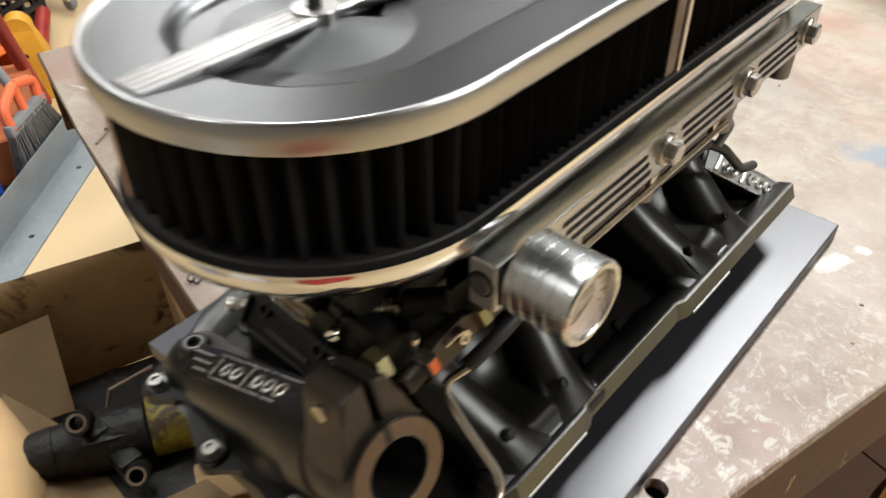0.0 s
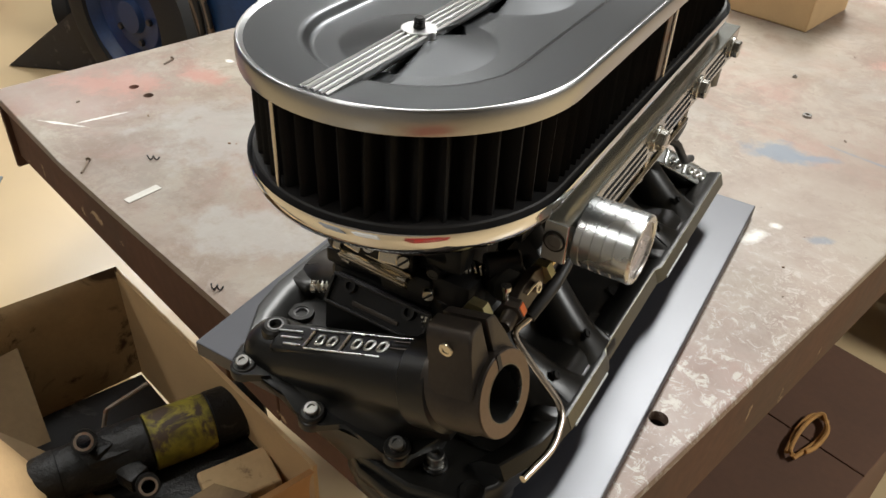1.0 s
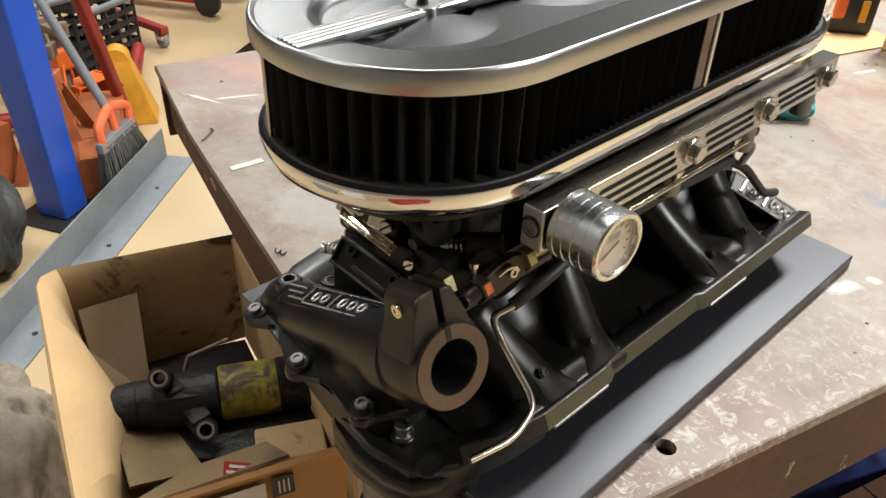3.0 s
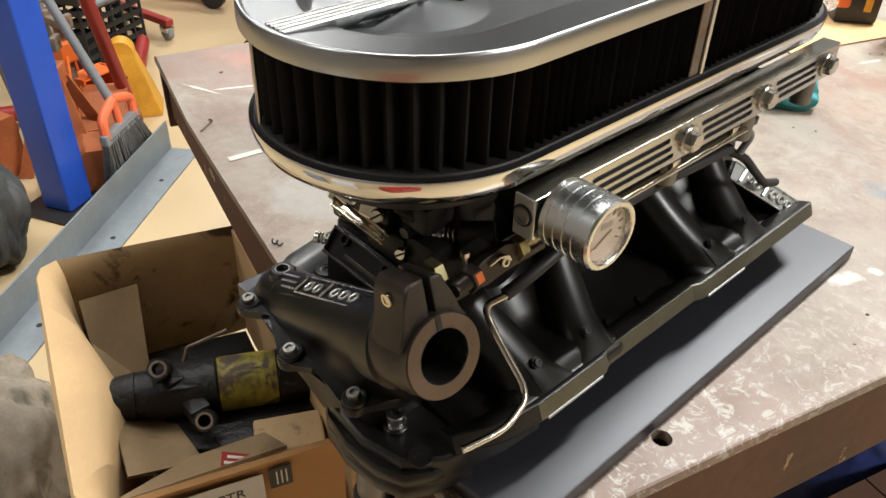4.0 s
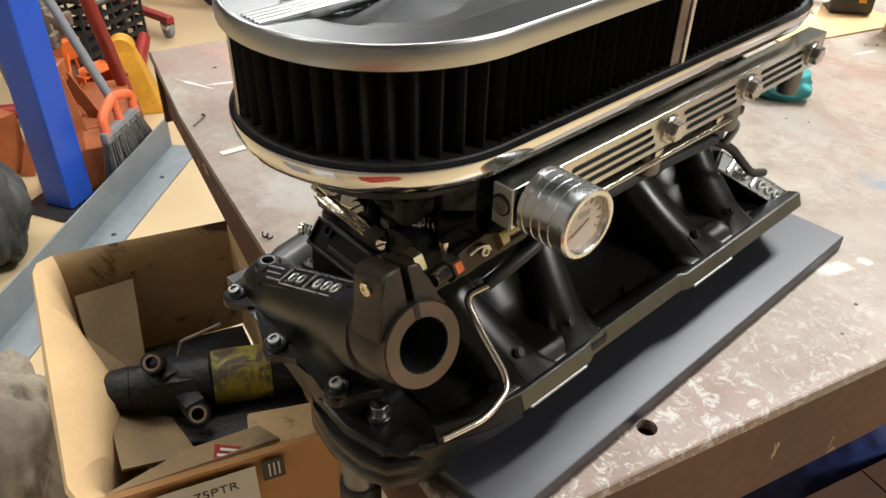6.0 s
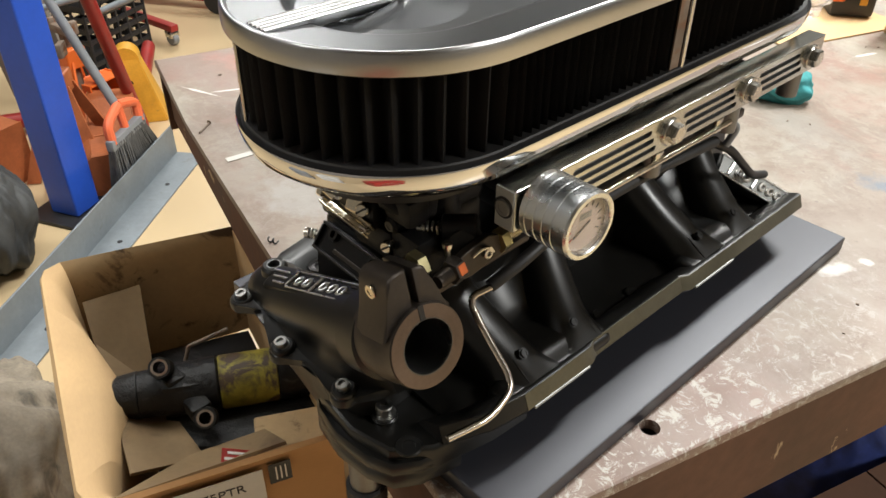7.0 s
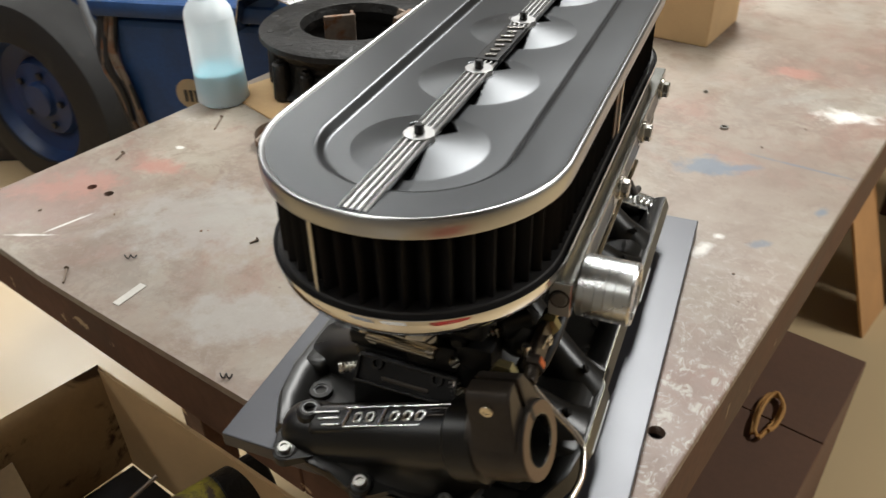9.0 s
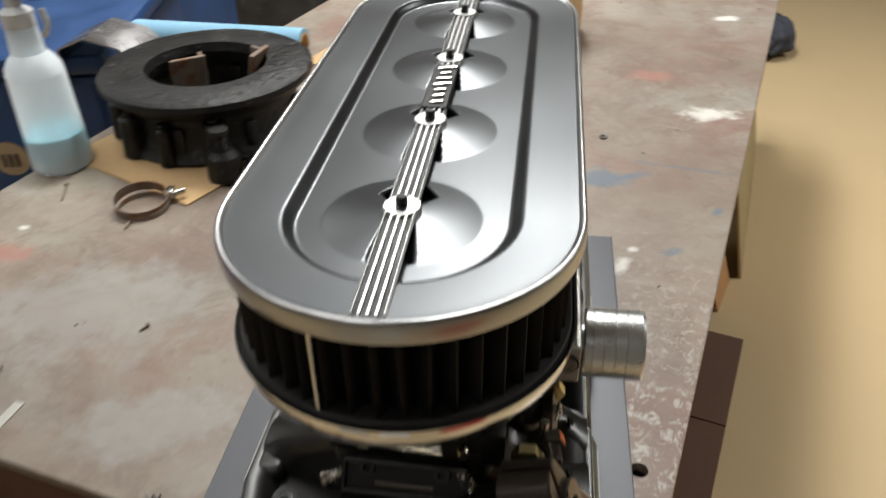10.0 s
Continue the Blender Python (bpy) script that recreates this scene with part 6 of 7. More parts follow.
sheet("cardboard_sheet", (-0.43, 0.660, TOP), (0.26, 0.30, 0.003), -26, M["card"], "flat sheet of cardboard under the housing", "sheet")
sheet("cardboard_sheet", (-0.2075, 1.060, TOP), (0.24, 0.26, 0.003), -19, M["card"], "flat sheet of cardboard on the bench", "sheet")


def hose_clamp():
    t = thing("hose_clamp", -0.437, 0.462, TOP, "rusty steel hose clamp lying on the bench", "clamp")
    bm = bmesh.new()
    lathe(bm, [(0.0335, 0.0), (0.0345, 0.0), (0.0345, 0.013), (0.0335, 0.013)], pose(0, 0, 0.003, 6, 4, 0), 48, close=True)
    part("band", bm, M["rust"], t)
    bm = bmesh.new()
    lathe(bm, [(0.031, 0.0), (0.032, 0.0), (0.032, 0.006), (0.031, 0.006)], pose(0.004, -0.004, 0.0008, 0, 0, 0), 48, close=True)
    part("inner_band", bm, M["rust"], t)
    bm = bmesh.new()
    block(bm, (0.034, 0.016, 0.011), (0.010, 0.016, 0.014), 0.002, m=pose(0, 0, 0, 0, 0, 8))
    rod(bm, (0.036, 0.018, 0.011), (0.050, 0.026, 0.013), 0.0042, n=12)
    part("screw_housing", bm, M["steel"], t, "bright screw housing")
    bm = bmesh.new()
    rod(bm, (0.0, -0.038, 0.002), (0.002, -0.055, 0.0018), 0.0015, n=8)
    part("band_tail", bm, M["rust"], t)
    return t


hose_clamp()


def paper_roll():
    t = thing("paper_roll", -0.36, 0.985, TOP, "pale blue paper roll on a cardboard core", "roll")
    f = along((0, 0, 0.031), (-1, 0.06, 0.0))
    bm = bmesh.new()
    lathe(bm, [(0.023, 0), (0.030, 0), (0.031, 0.001), (0.031, 0.330), (0.023, 0.330)], f, 40, close=True)
    part("paper", bm, surf("blue_paper", (0.22, 0.42, 0.58), 0.8, 0, 0.08, 8, 120, 0.15), t)
    bm = bmesh.new()
    lathe(bm, [(0.019, -0.001), (0.0228, -0.001), (0.0228, 0.331), (0.019, 0.331)], f, 36, close=True)
    part("core", bm, M["card"], t, "brown cardboard core")
    return t


paper_roll()


def foil_part():
    """The bright sheet-metal shroud behind the bottle."""
    t = thing("metal_shroud", -0.66, 0.860, TOP, "bent shiny sheet-metal shroud on the bench", "shroud")
    bm = bmesh.new()
    prof = [(-0.09, 0.01), (-0.07, 0.075), (-0.02, 0.095), (0.04, 0.080), (0.085, 0.035), (0.105, 0.004)]
    out = prof + [(x * 0.97, z - 0.002) for x, z in prof[::-1]]
    prism(bm, out, -0.05, 0.06, m=Matrix(((1, 0, 0, 0), (0, 0, 1, 0), (0, 1, 0, 0), (0, 0, 0, 1))))
    part("shell", bm, surf("scuffed_bright_steel", (0.5, 0.49, 0.5), 0.28, 1.0, 0.3, 9, 80, 0.2), t)
    return t


foil_part()


def far_box():
    t = thing("cardboard_box", 0.106, 1.045, TOP, "closed tan cardboard box standing on the bench", "box", rz=-13)
    bm = bmesh.new()
    block(bm, (-0.089, 0.085, 0.09), (0.178, 0.17, 0.18), 0.003)
    part("carton", bm, M["card"], t)
    bm = bmesh.new()
    block(bm, (-0.089, 0.085, 0.1806), (0.178, 0.045, 0.001))
    part("tape", bm, M["card_green"], t)
    return t


far_box()


def power_tool():
    t = thing("power_tool_battery", -0.150, 1.130, TOP + 0.003, "black and orange tool battery standing on cardboard", "battery", rz=38)
    bm = bmesh.new()
    block(bm, (0, 0, 0.035), (0.072, 0.060, 0.070), 0.008)
    part("case", bm, M["dark_plastic"], t)
    bm = bmesh.new()
    block(bm, (-0.026, -0.002, 0.050), (0.024, 0.062, 0.050), 0.006)
    part("orange_panel", bm, M["orange"], t)
    bm = bmesh.new()
    block(bm, (0.014, -0.0305, 0.040), (0.012, 0.003, 0.036), 0.001)
    part("yellow_badge", bm, M["yellow"], t)
    return t


power_tool()


def rag():
    bm = bmesh.new()
    bmesh.ops.create_icosphere(bm, subdivisions=5, radius=1)
    for v in bm.verts:
        p = v.co.copy()
        k = 1 + 0.30 * noise.noise(p * 1.6) + 0.10 * abs(noise.noise(Vector((p.x * 4, p.y * 4, p.z * 1.5))))
        v.co = Vector((p.x * k * 0.042, p.y * k * 0.026, max(-0.8, p.z * k) * 0.022))
    ob = link("teal_rag", bm, M["teal"], sharp=180)
    z = min(v.co.z for v in ob.data.vertices)
    ob.matrix_world = pose(-0.052, 0.722, TOP - z, 0, 0, 40)
    tagged(ob, "crumpled teal shop rag on the bench", "rag")


rag()


def plastic_bag():
    bm = bmesh.new()
    bmesh.ops.create_icosphere(bm, subdivisions=4, radius=1)
    for v in bm.verts:
        p = v.co.copy()
        k = 1 + 0.3 * noise.noise(p * 2.6 + Vector((9, 0, 0))) + 0.12 * noise.noise(p * 7)
        v.co = Vector((p.x * k * 0.030, p.y * k * 0.030, max(-0.9, p.z * k) * 0.050))
    ob = link("plastic_bag", bm, clear_material("thin_plastic", (0.9, 0.86, 0.84), 0.25, 0.8), sharp=60)
    z = min(v.co.z for v in ob.data.vertices)
    ob.matrix_world = pose(-0.188, 1.062, TOP + 0.003 - z, 0, 0, 10)
    ob.visible_shadow = False
    tagged(ob, "crumpled clear plastic bag on the cardboard sheet", "bag")


plastic_bag()


def small_bits():
    # white tape strip, washers, nails and crumbs of debris
    bm = bmesh.new()
    block(bm, (0, 0, 0.0005), (0.040, 0.010, 0.0008), m=pose(0, 0, 0, 0, 0, 0))
    ob = tagged(link("tape_strip", bm, surf("yellowed_tape", (0.46, 0.44, 0.40), 0.4, 0, 0.1, 60, 300, 0.05)), "short strip of white tape on the bench", "tape")
    ob.matrix_world = pose(-0.400, 0.090, TOP, 0, 0, 82)
    for x, y, r in ((0.169, 0.725, 0.0060), (0.128, 0.848, 0.0035)):
        bm = bmesh.new()
        lathe(bm, [(r * 0.5, 0), (r, 0), (r, 0.003), (r * 0.5, 0.003)], None, 20, close=True)
        ob = tagged(link("nut", bm, M["bolt"]), "small dull steel nut lying on the bench", "nut", group="nuts on the bench")
        ob.matrix_world = pose(x, y, TOP)
    for i, (x, y, rz, L) in enumerate(((-0.558, 0.482, 110, 0.040), (-0.493, 0.091, 125, 0.026), (-0.446, 0.146, 30, 0.014), (-0.224, 0.018, 20, 0.012), (-0.630, 0.343, 100, 0.018), (-0.327, 0.225, 60, 0.010))):
        bm = bmesh.new()
        if i in (2, 3):
            spring(bm, (-L / 2, 0, 0.003), (L / 2, 0, 0.003), 0.0024, 0.0008, 2)
            nm, lb = "coil_scrap", "small dark coil of wire on the bench"
        else:
            rod(bm, (-L / 2, 0, 0.0014), (L / 2, 0, 0.0018), 0.0013, n=8)
            lathe(bm, [(0, 0), (0.0028, 0), (0.0028, 0.001), (0, 0.001)], along((L / 2, 0, 0.0028), (1, 0, 0)), 10)
            nm, lb = "nail", "bent rusty nail lying on the bench"
        ob = tagged(link(nm, bm, M["dark_plastic"] if i in (2, 3) else M["rust"]), lb, "scrap", group="scraps on the bench")
        ob.matrix_world = pose(x, y, TOP, 0, 0, rz)
    rng = random.Random(11)
    bm = bmesh.new()
    for i in range(70):
        u, v = rng.uniform(-0.86, -0.03), rng.uniform(0.05, 1.8)
        p = BENCH @ Vector((u, v, TOP))
        if -0.18 < p.x < 0.17 and -0.05 < p.y < 0.44:
            continue
        s = rng.uniform(0.0008, 0.0024)
        block(bm, (0, 0, s * 0.3), (s, s * rng.uniform(1, 2.5), s * 0.6), m=Matrix.Translation(p) @ pose(0, 0, 0, 0, 0, rng.uniform(0, 360)))
    tagged(link("debris", bm, M["rust"]), "scattered crumbs of dirt on the bench", "debris", kind="stuff")


small_bits()

# ---- floor things by the blue post ----
def post():
    t = thing("steel_post", -1.950, 0.285, 0, "bright blue painted square steel post on a dark base plate", "post", rz=28)
    bm = bmesh.new()
    block(bm, (0, 0, CEIL / 2 + 0.006), (0.10, 0.10, CEIL - 0.014), 0.006)
    part("column", bm, M["paint_blue"], t)
    bm = bmesh.new()
    block(bm, (0, 0, 0.006), (0.22, 0.20, 0.012), 0.002)
    part("base_plate", bm, M["dark_plastic"], t)
    return t


post()


def angle_iron():
    t = thing("angle_iron", 0, 0, 0, "long galvanised steel angle lying on the floor", "steel angle")
    a, b = Vector((-1.12, -0.40, 0.0)), Vector((-2.045, 0.728, 0.0))
    d = (b - a).normalized()
    n = Vector((d.y, -d.x, 0))
    if n.x > 0:
        n = -n
    f = Matrix.Translation(a) @ Matrix((d, n, Vector((0, 0, 1)))).transposed().to_4x4()
    L = (b - a).length
    bm = bmesh.new()
    block(bm, (L / 2, 0.0, 0.003), (L, 0.105, 0.006), 0.001, m=f)
    part("flat_leg", bm, M["galv"], t)
    bm = bmesh.new()
    block(bm, (L / 2, 0.0525, 0.055), (L, 0.006, 0.110), 0.001, m=f)
    part("upright_leg", bm, M["galv"], t)
    for u in (0.35, 0.62, 0.85):
        bm = bmesh.new()
        rod(bm, f @ Vector((L * u, -0.01, 0.0061)), f @ Vector((L * u, -0.01, 0.0068)), 0.008, n=14)
        part("bolt_hole", bm, M["rubber"], t)
    return t


angle_iron()


def broom():
    t = thing("push_broom", 0, 0, 0, "grey bristle broom with orange head bracket", "broom")
    c0, c1 = Vector((-1.925, 0.410, 0.0)), Vector((-2.115, 0.655, 0.0))
    up = Vector((0.060, -0.010, 0.212))
    rng = random.Random(2)
    bm = bmesh.new()
    for i in range(620):
        u, w = rng.random(), rng.uniform(-0.022, 0.022)
        p = c0.lerp(c1, u) + Vector((w, w * 0.5, 0.004))
        q = c0.lerp(c1, 0.05 + 0.62 * u) + up + Vector((w * 0.6, w * 0.3, 0))
        rod(bm, p + Vector((rng.uniform(-0.012, 0.012), rng.uniform(-0.012, 0.012), 0)), q, 0.0030, 0.0022, 4)
    part("bristles", bm, M["bristle"], t, "grey splayed bristles")
    h0, h1 = c0.lerp(c1, 0.02) + up, c0.lerp(c1, 0.70) + up
    d = (h1 - h0).normalized()
    bm = bmesh.new()
    block(bm, (0, 0, 0), (0.026, 0.036, (h1 - h0).length), 0.006, m=along((h0 + h1) / 2, d))
    part("head_block", bm, M["grey_plastic"], t)
    mid = (h0 + h1) / 2
    top = mid + Vector((-0.02, 0.0, 0.085))
    bm = bmesh.new()
    pipe(bm, [h0 + d * 0.02, mid - d * 0.085 + Vector((-0.01, 0, 0.060)), top], 0.015, 10)
    pipe(bm, [h1 - d * 0.02, mid + d * 0.095 + Vector((-0.01, 0, 0.060)), top], 0.015, 10)
    pipe(bm, [mid, top], 0.013, 10)
    part("orange_bracket", bm, M["coral"], t, "coral orange plastic bracket")
    bm = bmesh.new()
    rod(bm, top - Vector((0, 0, 0.02)), top + Vector((-0.30, -0.24, 0.95)), 0.014, n=14)
    part("handle", bm, M["grey_plastic"], t)
    return t


broom()


def jack_stand(x, y, rz, material, label, h=0.42):
    t = thing("jack_stand", x, y, 0, label, "jack stand", rz=rz, group="jack stands")
    for sx in (-1, 1):
        for sy in (-1, 1):
            bm = bmesh.new()
            a, b = Vector((sx * 0.12, sy * 0.10, 0.004)), Vector((sx * 0.025, sy * 0.022, h * 0.78))
            loft(bm, [[tuple(p + Vector(q)) for q in ((-0.022, -0.004, 0), (0.022, -0.004, 0), (0.022, 0.004, 0), (-0.022, 0.004, 0))] for p in (a, b)])
            part("leg", bm, material, t)
    for s in (-1, 1):
        bm = bmesh.new()
        block(bm, (0, s * 0.072, h * 0.26), (0.19, 0.006, 0.05), 0.002)
        part("brace", bm, material, t)
    bm = bmesh.new()
    block(bm, (0, 0, h * 0.80), (0.085, 0.075, 0.07), 0.006)
    part("collar", bm, material, t)
    bm = bmesh.new()
    rod(bm, (0, 0, h * 0.5), (0, 0, h * 1.02), 0.02, n=16)
    block(bm, (0, 0, h * 1.04), (0.11, 0.05, 0.03), 0.006)
    block(bm, (0.045, 0, h * 1.08), (0.02, 0.05, 0.03), 0.004)
    block(bm, (-0.045, 0, h * 1.08), (0.02, 0.05, 0.03), 0.004)
    part("saddle_post", bm, M["rust"], t, "rusted ratchet post and saddle")
    return t


def plate_stand(x, y, rz, material, label):
    """A stand of folded plate: two tapered faces with holes, closed sides and a rounded head."""
    t = thing("jack_stand", x, y, 0, label, "jack stand", rz=rz, group="jack stands")
    h, wb, wt = 0.235, 0.105, 0.040
    lie = Matrix(((1, 0, 0, 0), (0, 0, 1, 0), (0, 1, 0, 0), (0, 0, 0, 1)))
    for s in (-1, 1):
        bm = bmesh.new()
        y0, y1 = s * 0.075, s * 0.035
        loft(bm, [[(-wb, y0 - 0.003, 0.002), (wb, y0 - 0.003, 0.002), (wb, y0 + 0.003, 0.002), (-wb, y0 + 0.003, 0.002)],
                  [(-wt, y1 - 0.003, h), (wt, y1 - 0.003, h), (wt, y1 + 0.003, h), (-wt, y1 + 0.003, h)]])
        face = part("face_plate", bm, material, t)
        for u, r in ((0.16, 0.016), (0.42, 0.013), (0.64, 0.011)):
            yy = (y0 + (y1 - y0) * u) + s * 0.0034
            bm = bmesh.new()
            rod(bm, (0, yy - s * 0.002, h * u), (0, yy, h * u), r, n=16)
            part("plate_hole", bm, M["rubber"], face, "dark punched hole")
        bm = bmesh.new()
        loft(bm, [[(s * wb - 0.003, -0.072, 0.002), (s * wb + 0.003, -0.072, 0.002), (s * wb + 0.003, 0.072, 0.002), (s * wb - 0.003, 0.072, 0.002)],
                  [(s * wt - 0.003, -0.032, h), (s * wt + 0.003, -0.032, h), (s * wt + 0.003, 0.032, h), (s * wt - 0.003, 0.032, h)]])
        part("side_plate", bm, material, t)
    bm = bmesh.new()
    prism(bm, [(0.046 * math.cos(radians(a)), 0.046 * math.sin(radians(a))) for a in range(0, 181, 15)] + [(-0.046, -0.02), (0.046, -0.02)], -0.038, 0.038, m=Matrix.Translation((0, 0, h)) @ lie, bevel=0.004)
    part("head", bm, material, t)
    return t


plate_stand(-2.460, 0.735, 62, M["yellow"], "yellow painted folded steel jack stand on the floor")
jack_stand(-2.20, 0.40, 50, M["terracotta"], "faded orange steel jack stand on the floor", 0.40)
jack_stand(-2.38, 0.52, 10, M["orange"], "bright orange steel jack stand on the floor", 0.40)


def ramp_block(x, y, rz, s, material, label):
    """A folded steel ramp with sloping top."""
    t = thing("car_ramp", x, y, 0, label, "ramp", rz=rz, group="steel ramps")
    for sy in (-1, 1):
        bm = bmesh.new()
        prism(bm, [(-s[0] / 2, 0), (s[0] / 2, 0), (s[0] / 2, s[2]), (s[0] * 0.1, s[2]), (-s[0] / 2, 0.03)], sy * s[1] / 2 - 0.003, sy * s[1] / 2 + 0.003, m=Matrix(((1, 0, 0, 0), (0, 0, 1, 0), (0, 1, 0, 0), (0, 0, 0, 1))))
        part("side_plate", bm, material, t)
    bm = bmesh.new()
    a = math.atan2(s[2] - 0.03, s[0] * 0.6)
    block(bm, (0, 0, 0), (s[0] * 0.62 / math.cos(a), s[1] - 0.01, 0.006), 0.001, m=pose(-s[0] * 0.2, 0, (s[2] + 0.03) / 2 - 0.004, 0, -math.degrees(a), 0))
    part("tread", bm, material, t)
    bm = bmesh.new()
    block(bm, (s[0] * 0.3, 0, s[2] - 0.006), (s[0] * 0.4, s[1] - 0.01, 0.006), 0.001)
    part("top_plate", bm, material, t)
    return t


ramp_block(-2.045, 0.375, 70, (0.25, 0.15, 0.15), M["terracotta"], "faded orange folded steel ramp on the floor")
ramp_block(-2.215, 0.545, 150, (0.22, 0.15, 0.20), M["terracotta"], "faded orange folded steel ramp on the floor")
ramp_block(-2.440, 0.570, 20, (0.20, 0.14, 0.22), M["orange"], "bright orange folded steel ramp on the floor")
ramp_block(-2.30, 0.10, 110, (0.30, 0.20, 0.20), M["terracotta"], "rusty orange folded steel ramp on the floor")


def hoist():
    """Red tubular hoist legs behind the stands."""
    t = thing("engine_hoist", 0, 0, 0, "red painted tubular engine hoist with chrome links", "hoist")
    for nm, a, b, r in (("upright", (-2.330, 0.690, 0.02), (-2.06, 0.51, 0.62), 0.022), ("upright", (-2.62, 0.08, 0.02), (-2.95, -0.10, 1.4), 0.026)):
        bm = bmesh.new()
        rod(bm, a, b, r, n=18)
        part(nm, bm, M["red_paint"], t)
    for a, b in (((-2.52, 0.66, 0.46), (-2.74, 0.25, 0.36)), ((-2.50, 0.68, 0.40), (-2.40, 0.90, 0.48))):
        bm = bmesh.new()
        rod(bm, a, b, 0.012, n=12)
        part("link_bar", bm, M["galv"], t, "dull steel link bar")
    bm = bmesh.new()
    rod(bm, (-2.45, 0.74, 0.05), (-2.95, 1.02, 0.06), 0.028, n=16)
    rod(bm, (-2.45, 0.74, 0.05), (-2.70, 0.05, 0.06), 0.028, n=16)
    part("base_leg", bm, M["red_paint"], t)
    return t


hoist()


def crate(x, y, z, rz, label):
    t = thing("plastic_crate", x, y, z, label, "crate", rz=rz, group="stacked crates")
    w, l, h = 0.36, 0.36, 0.27
    for cx, cy, rr, ln in ((0, -l / 2, 0, w), (0, l / 2, 0, w), (-w / 2, 0, 90, l), (w / 2, 0, 90, l)):
        for i in range(6):
            bm = bmesh.new()
            block(bm, (0, 0, 0), (ln, 0.008, 0.022), 0.002, m=pose(cx, cy, 0.02 + i * 0.046, 0, 0, rr))
            part("slat", bm, M["dark_plastic"], t)
        for i in range(7):
            bm = bmesh.new()
            block(bm, (-ln / 2 + ln * i / 6, 0, h / 2), (0.012, 0.010, h), 0.002, m=pose(cx, cy, 0, 0, 0, rr))
            part("stay", bm, M["dark_plastic"], t)
    bm = bmesh.new()
    block(bm, (0, 0, 0.006), (w, l, 0.010), 0.002)
    part("crate_floor", bm, M["dark_plastic"], t)
    return t


crate(-3.12, 0.83, 0, 28, "black slatted plastic crate on the floor")
crate(-3.14, 0.82, 0.275, 32, "black slatted plastic crate stacked on another crate")
plain_box("wooden_box", (-3.12, 0.80, 0.55), (0.42, 0.34, 0.20), 20, surf("reddish_wood", (0.30, 0.13, 0.07), 0.7, 0, 0.2, 5, 60, 0.2), "reddish-brown box standing on the crates", False)
# grey planks leaning behind the broom
for i in range(3):
    bm = bmesh.new()
    block(bm, (0, 0, 0.62), (0.09, 0.022, 1.24), 0.003)
    ob = tagged(link("wooden_plank", bm, M["wood"]), "weathered grey plank leaning against the clutter", "plank", group="leaning planks")
    ob.matrix_world = pose(-2.66 - 0.05 * i, 0.42 + 0.10 * i, 0.004, 0, -9 - 2 * i, 30)


def floor_jack():
    t = thing("floor_jack", -3.60, 1.52, 0, "red trolley floor jack with steel casters", "floor jack", rz=35)
    for sy in (-0.13, 0.13):
        bm = bmesh.new()
        prism(bm, [(-0.32, 0.05), (0.30, 0.05), (0.32, 0.13), (0.10, 0.19), (-0.30, 0.13)], sy - 0.006, sy + 0.006, m=Matrix(((1, 0, 0, 0), (0, 0, 1, 0), (0, 1, 0, 0), (0, 0, 0, 1))))
        part("side_frame", bm, M["red_paint"], t)
        for sx, r in ((-0.28, 0.05), (0.27, 0.065)):
            bm = bmesh.new()
            rod(bm, (sx, sy * 1.15 - 0.02, r), (sx, sy * 1.15 + 0.02, r), r, n=24, bevel=0.005)
            part("wheel", bm, M["dark_plastic"], t)
    bm = bmesh.new()
    block(bm, (0, 0, 0.14), (0.44, 0.09, 0.06), 0.01)
    part("lift_arm", bm, M["maroon"], t)
    bm = bmesh.new()
    rod(bm, (-0.28, 0, 0.12), (-0.75, 0.05, 0.75), 0.016, n=12)
    part("handle", bm, M["red_paint"], t)
    return t


floor_jack()


def creeper():
    t = thing("stool_base", -3.02, 1.18, 0, "red steel bar base with a chrome caster", "base", rz=10)
    bm = bmesh.new()
    block(bm, (-0.20, 0, 0.085), (0.42, 0.04, 0.03), 0.004)
    part("bar", bm, M["red_paint"], t)
    for x in (-0.02, -0.36):
        bm = bmesh.new()
        rod(bm, (x, -0.015, 0.034), (x, 0.015, 0.034), 0.032, n=20, bevel=0.004)
        wheel = part("caster", bm, M["grey_plastic"], t)
        bm = bmesh.new()
        block(bm, (x, 0, 0.055), (0.05, 0.045, 0.03), 0.004)
        part("fork", bm, M["steel"], wheel)
    return t


creeper()


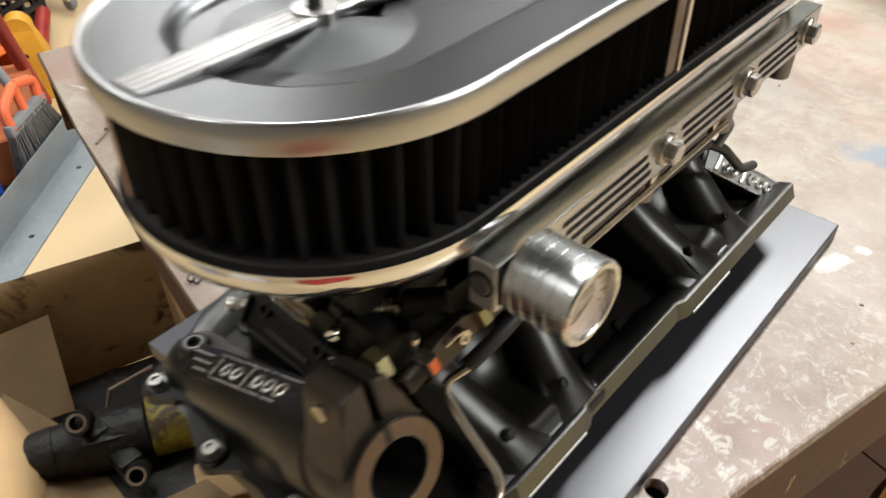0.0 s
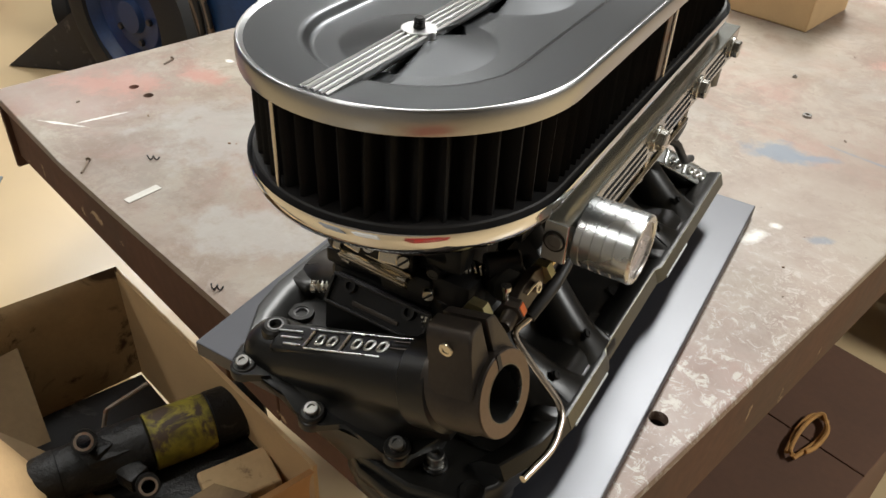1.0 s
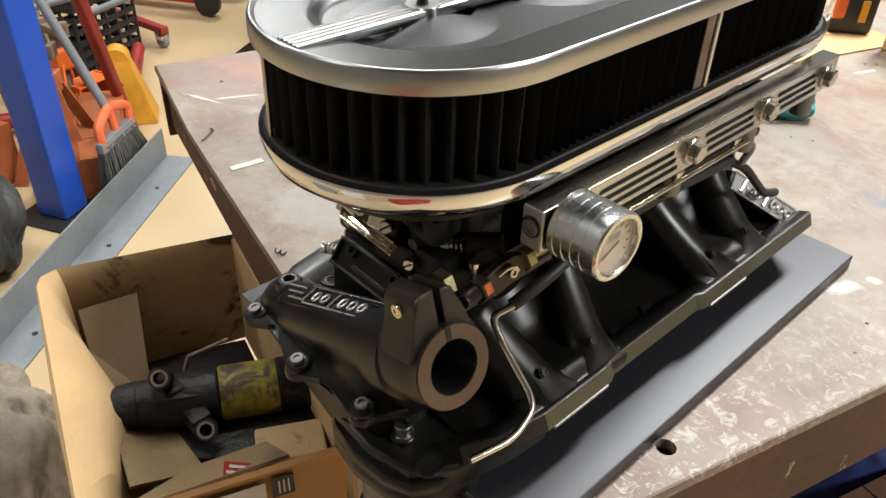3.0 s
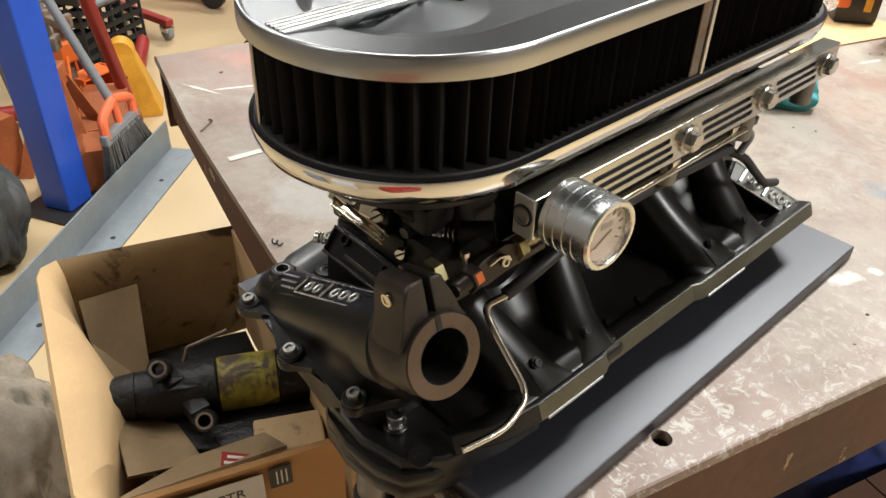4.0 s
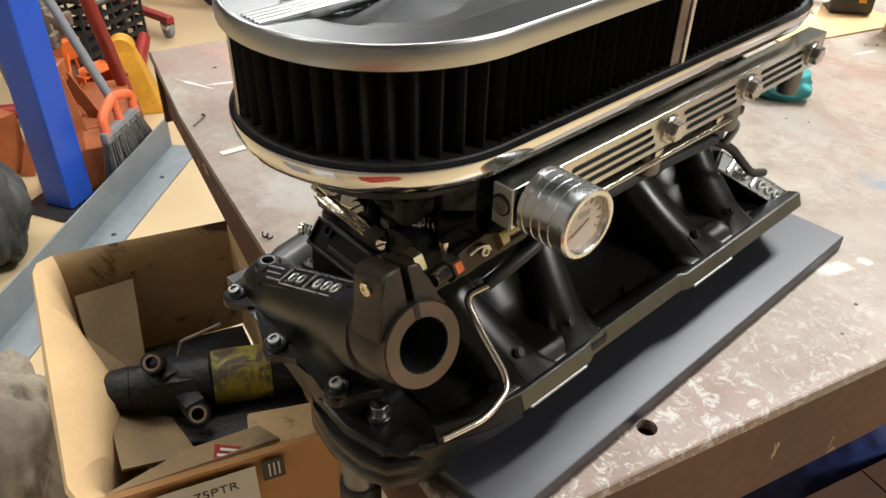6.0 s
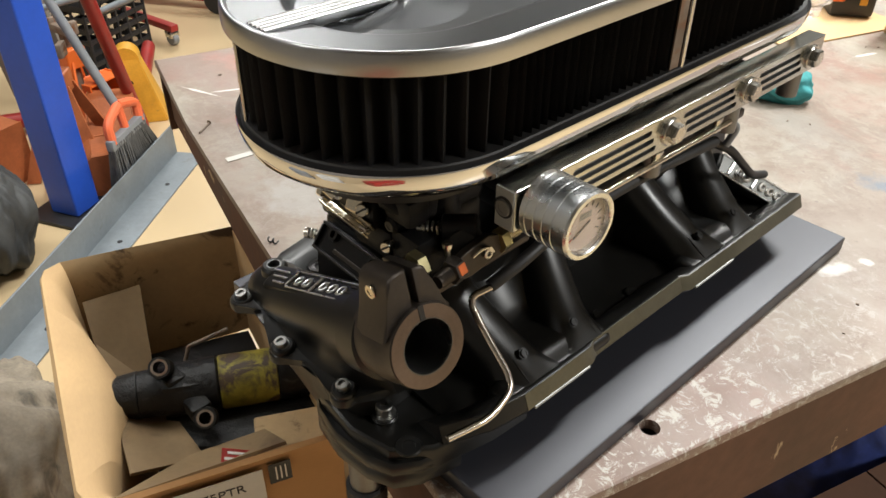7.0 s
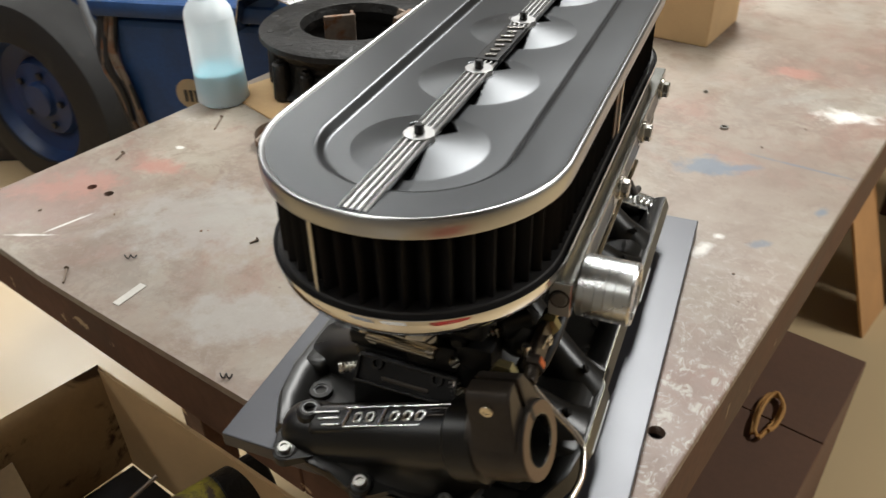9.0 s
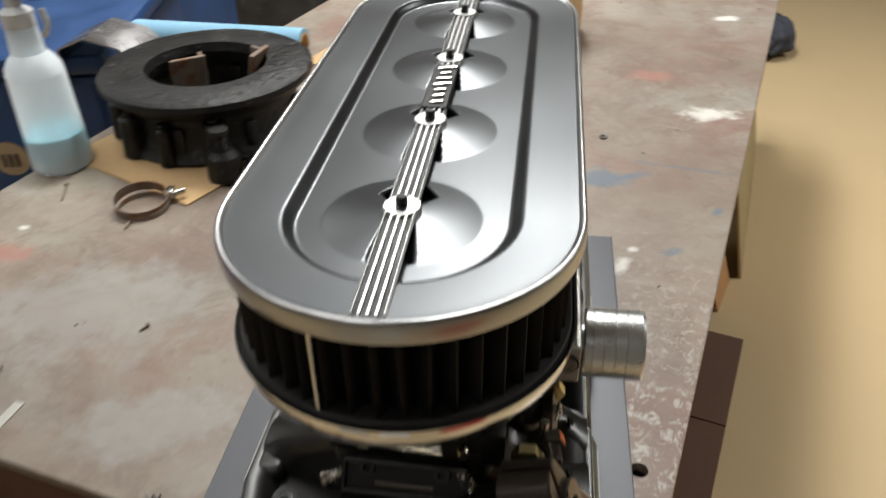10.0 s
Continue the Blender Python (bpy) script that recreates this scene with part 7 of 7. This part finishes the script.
# ---- the blue machine beyond the bench ----
def wheel_at(t, c, d, r, w, rim_material, name="wheel"):
    f = along(c, d)
    bm = bmesh.new()
    prof = [(r * 0.62, -w / 2), (r * 0.80, -w / 2), (r * 0.96, -w * 0.42), (r, -w * 0.25), (r, w * 0.25), (r * 0.96, w * 0.42), (r * 0.80, w / 2), (r * 0.62, w / 2)]
    lathe(bm, prof, f, 56, close=True)
    tyre = part("tyre", bm, M["tyre"], t)
    bm = bmesh.new()
    lathe(bm, [(r * 0.63, w * 0.44), (r * 0.60, w * 0.40), (r * 0.56, w * 0.22), (r * 0.40, w * 0.10), (r * 0.36, w * 0.22), (r * 0.18, w * 0.24), (r * 0.16, w * 0.34), (0, w * 0.34), (0, -w * 0.1), (r * 0.6, -w * 0.1), (r * 0.63, -w * 0.3)], f, 48)
    rim = part("rim", bm, rim_material, t, "dark blue steel rim")
    for i in range(5):
        a = 2 * math.pi * i / 5
        p = f @ Vector((r * 0.27 * math.cos(a), r * 0.27 * math.sin(a), w * 0.235))
        hexbolt("wheel_nut", rim, p, d, 0.012, 0.014, M["dark_plastic"])
    return tyre


def blue_machine():
    t = thing("blue_machine", 0, 0, 0, "blue wheeled garden machine with grimy panels beside the bench", "machine")
    f = pose(-0.70, 0.86, 0, 0, 0, 10)
    bm = bmesh.new()
    block(bm, (-0.18, 0.30, 0.66), (0.36, 0.60, 0.50), 0.015, m=f)
    part("side_panel", bm, M["blue_dark"], t, "grimy dark blue panel")
    bm = bmesh.new()
    block(bm, (-0.18, 0.30, 0.935), (0.40, 0.64, 0.035), 0.010, m=f)
    part("top_cover", bm, M["blue_dark"], t, "dull blue top cover")
    bm = bmesh.new()
    lathe(bm, [(0, 0), (0.034, 0), (0.034, 0.002), (0, 0.002)], f @ along((-0.20, -0.001, 0.755), (0, -1, 0)), 28)
    badge = part("round_badge", bm, surf("beige_badge", (0.40, 0.30, 0.18), 0.6, 0, 0.1, 20, 100, 0.1), t, "round beige badge with dark bars")
    for i in range(3):
        bm = bmesh.new()
        block(bm, (-0.212 + i * 0.012, -0.004, 0.752), (0.006, 0.002, 0.026), m=f)
        part("badge_bar", bm, M["dark_plastic"], badge)
    bm = bmesh.new()
    block(bm, (-0.30, 0.42, 0.30), (0.34, 0.34, 0.30), 0.02, m=f)
    part("chassis", bm, M["dark"], t)
    rng = random.Random(6)
    for i in range(9):
        bm = bmesh.new()
        k = rng.random() * 0.03
        pts = [(-0.345 - k, 0.0, 0.90), (-0.36 - k, -0.012 - k * 0.5, 0.82), (-0.335 - k * 1.5, -0.015, 0.74), (-0.34 - k, -0.005, 0.64), (-0.33, 0.01, 0.54)]
        pipe(bm, [f @ Vector((x + 0.02 * rng.random(), y, z + 0.03 * rng.random())) for x, y, z in pts], 0.003 + 0.004 * rng.random(), 8)
        part("cable", bm, M["dark"] if i % 3 else M["rust"], t)
    bm = bmesh.new()
    pts = [(-1.40, 1.06, 1.02), (-1.37, 1.05, 0.80), (-1.335, 1.04, 0.685), (-1.28, 1.03, 0.655), (-1.22, 1.03, 0.70), (-1.19, 1.05, 0.80)]
    pipe(bm, pts, 0.010, 10)
    part("grey_hose", bm, M["grey_plastic"], t, "looped grey hose")
    d = Vector((-0.09, -1.0, 0.0)).normalized()
    wheel_at(t, Vector((-2.00, 1.41, 0.345)), d, 0.345, 0.20, surf("dark_blue_rim", (0.008, 0.030, 0.10), 0.5, 0, 0.3, 8, 100, 0.1))
    bm = bmesh.new()
    rod(bm, Vector((-2.00, 1.41, 0.345)) - d * 0.05, Vector((-2.00, 1.41, 0.345)) - d * 0.7, 0.04, n=16)
    part("axle", bm, M["dark"], t)
    bm = bmesh.new()
    block(bm, (-1.55, 1.95, 0.62), (1.1, 0.7, 0.5), 0.04, m=Matrix.Identity(4))
    part("engine_cover", bm, M["blue_dark"], t)
    return t


blue_machine()


def maroon_machine():
    t = thing("maroon_machine", -2.55, 1.75, 0, "dark maroon machine with black tyres and skid", "machine", rz=25)
    bm = bmesh.new()
    block(bm, (0, 0.05, 0.42), (0.30, 0.40, 0.60), 0.03)
    part("body", bm, M["maroon"], t)
    bm = bmesh.new()
    prism(bm, [(-0.34, 0.0), (0.16, 0.0), (0.16, 0.20), (0.0, 0.26)], -0.10, 0.10, m=Matrix(((1, 0, 0, 0), (0, 0, 1, -0.26), (0, 1, 0, 0.004), (0, 0, 0, 1))))
    part("skid", bm, M["dark"], t, "black wedge-shaped skid")
    for sx in (-0.20, 0.20):
        bm = bmesh.new()
        lathe(bm, [(0, -0.05), (0.10, -0.05), (0.15, -0.03), (0.15, 0.03), (0.10, 0.05), (0, 0.05)], along((sx, 0.0, 0.15), (1, 0, 0)), 32)
        part("wheel", bm, M["tyre"], t)
    bm = bmesh.new()
    pipe(bm, [(-0.2, -0.1, 0.7), (-0.32, -0.16, 0.55), (-0.28, -0.2, 0.38), (-0.16, -0.16, 0.42)], 0.010, 8)
    part("cable", bm, M["rubber"], t)
    return t


maroon_machine()
plain_box("dark_cabinet", (-1.35, 3.3, 0), (1.6, 0.5, 1.1), 8, M["dark"], "dark grimy storage cabinet behind the machines", False)

# ---- housings of the assumed ceiling lights ----
M["diffuser"] = surf("white_steel_housing", (0.7, 0.7, 0.7), 0.5, 0, 0.05, 10, 100, 0.02)
for lx, ly, sx, sy, w in LAMPS:
    t = thing("assumed_fixture", lx, ly, CEIL - 0.08, "white steel housing of an unseen, assumed ceiling light", "light", group="ceiling lights")
    bm = bmesh.new()
    block(bm, (0, 0, 0.042), (sx + 0.04, sy + 0.04, 0.07), 0.005)
    part("housing", bm, M["diffuser"], t)


def red_glint_chest():
    """An unseen red chest, added to give the red glint in the chrome pan."""
    t = thing("red_glint_chest", 0.86, -0.98, 0, "unseen red chest added for the red reflection in the chrome pan", "tool chest", rz=4)
    bm = bmesh.new()
    block(bm, (0, 0, 0.20), (0.62, 0.30, 0.40), 0.012)
    part("body", bm, M["red_paint"], t)
    for i in range(3):
        bm = bmesh.new()
        block(bm, (0, 0.153, 0.08 + i * 0.115), (0.56, 0.008, 0.095), 0.003)
        drawer = part("drawer", bm, M["red_paint"], t)
        bm = bmesh.new()
        block(bm, (0, 0.162, 0.105 + i * 0.115), (0.40, 0.010, 0.012), 0.003)
        part("handle", bm, M["steel"], drawer)
    return t


red_glint_chest()

# two unseen boxes, added only to be mirrored in the chrome pan
plain_box("white_reflection_box", (0.02, -1.30, 0), (0.36, 0.30, 0.34), 12, surf("white_card", (0.62, 0.61, 0.58), 0.7, 0, 0.08, 8, 90, 0.1), "unseen white box added for pale reflections in the chrome")
plain_box("grey_reflection_box", (-0.52, -1.15, 0), (0.34, 0.26, 0.30), -10, M["grey_plastic"], "unseen grey box added for darker reflections in the chrome", False)
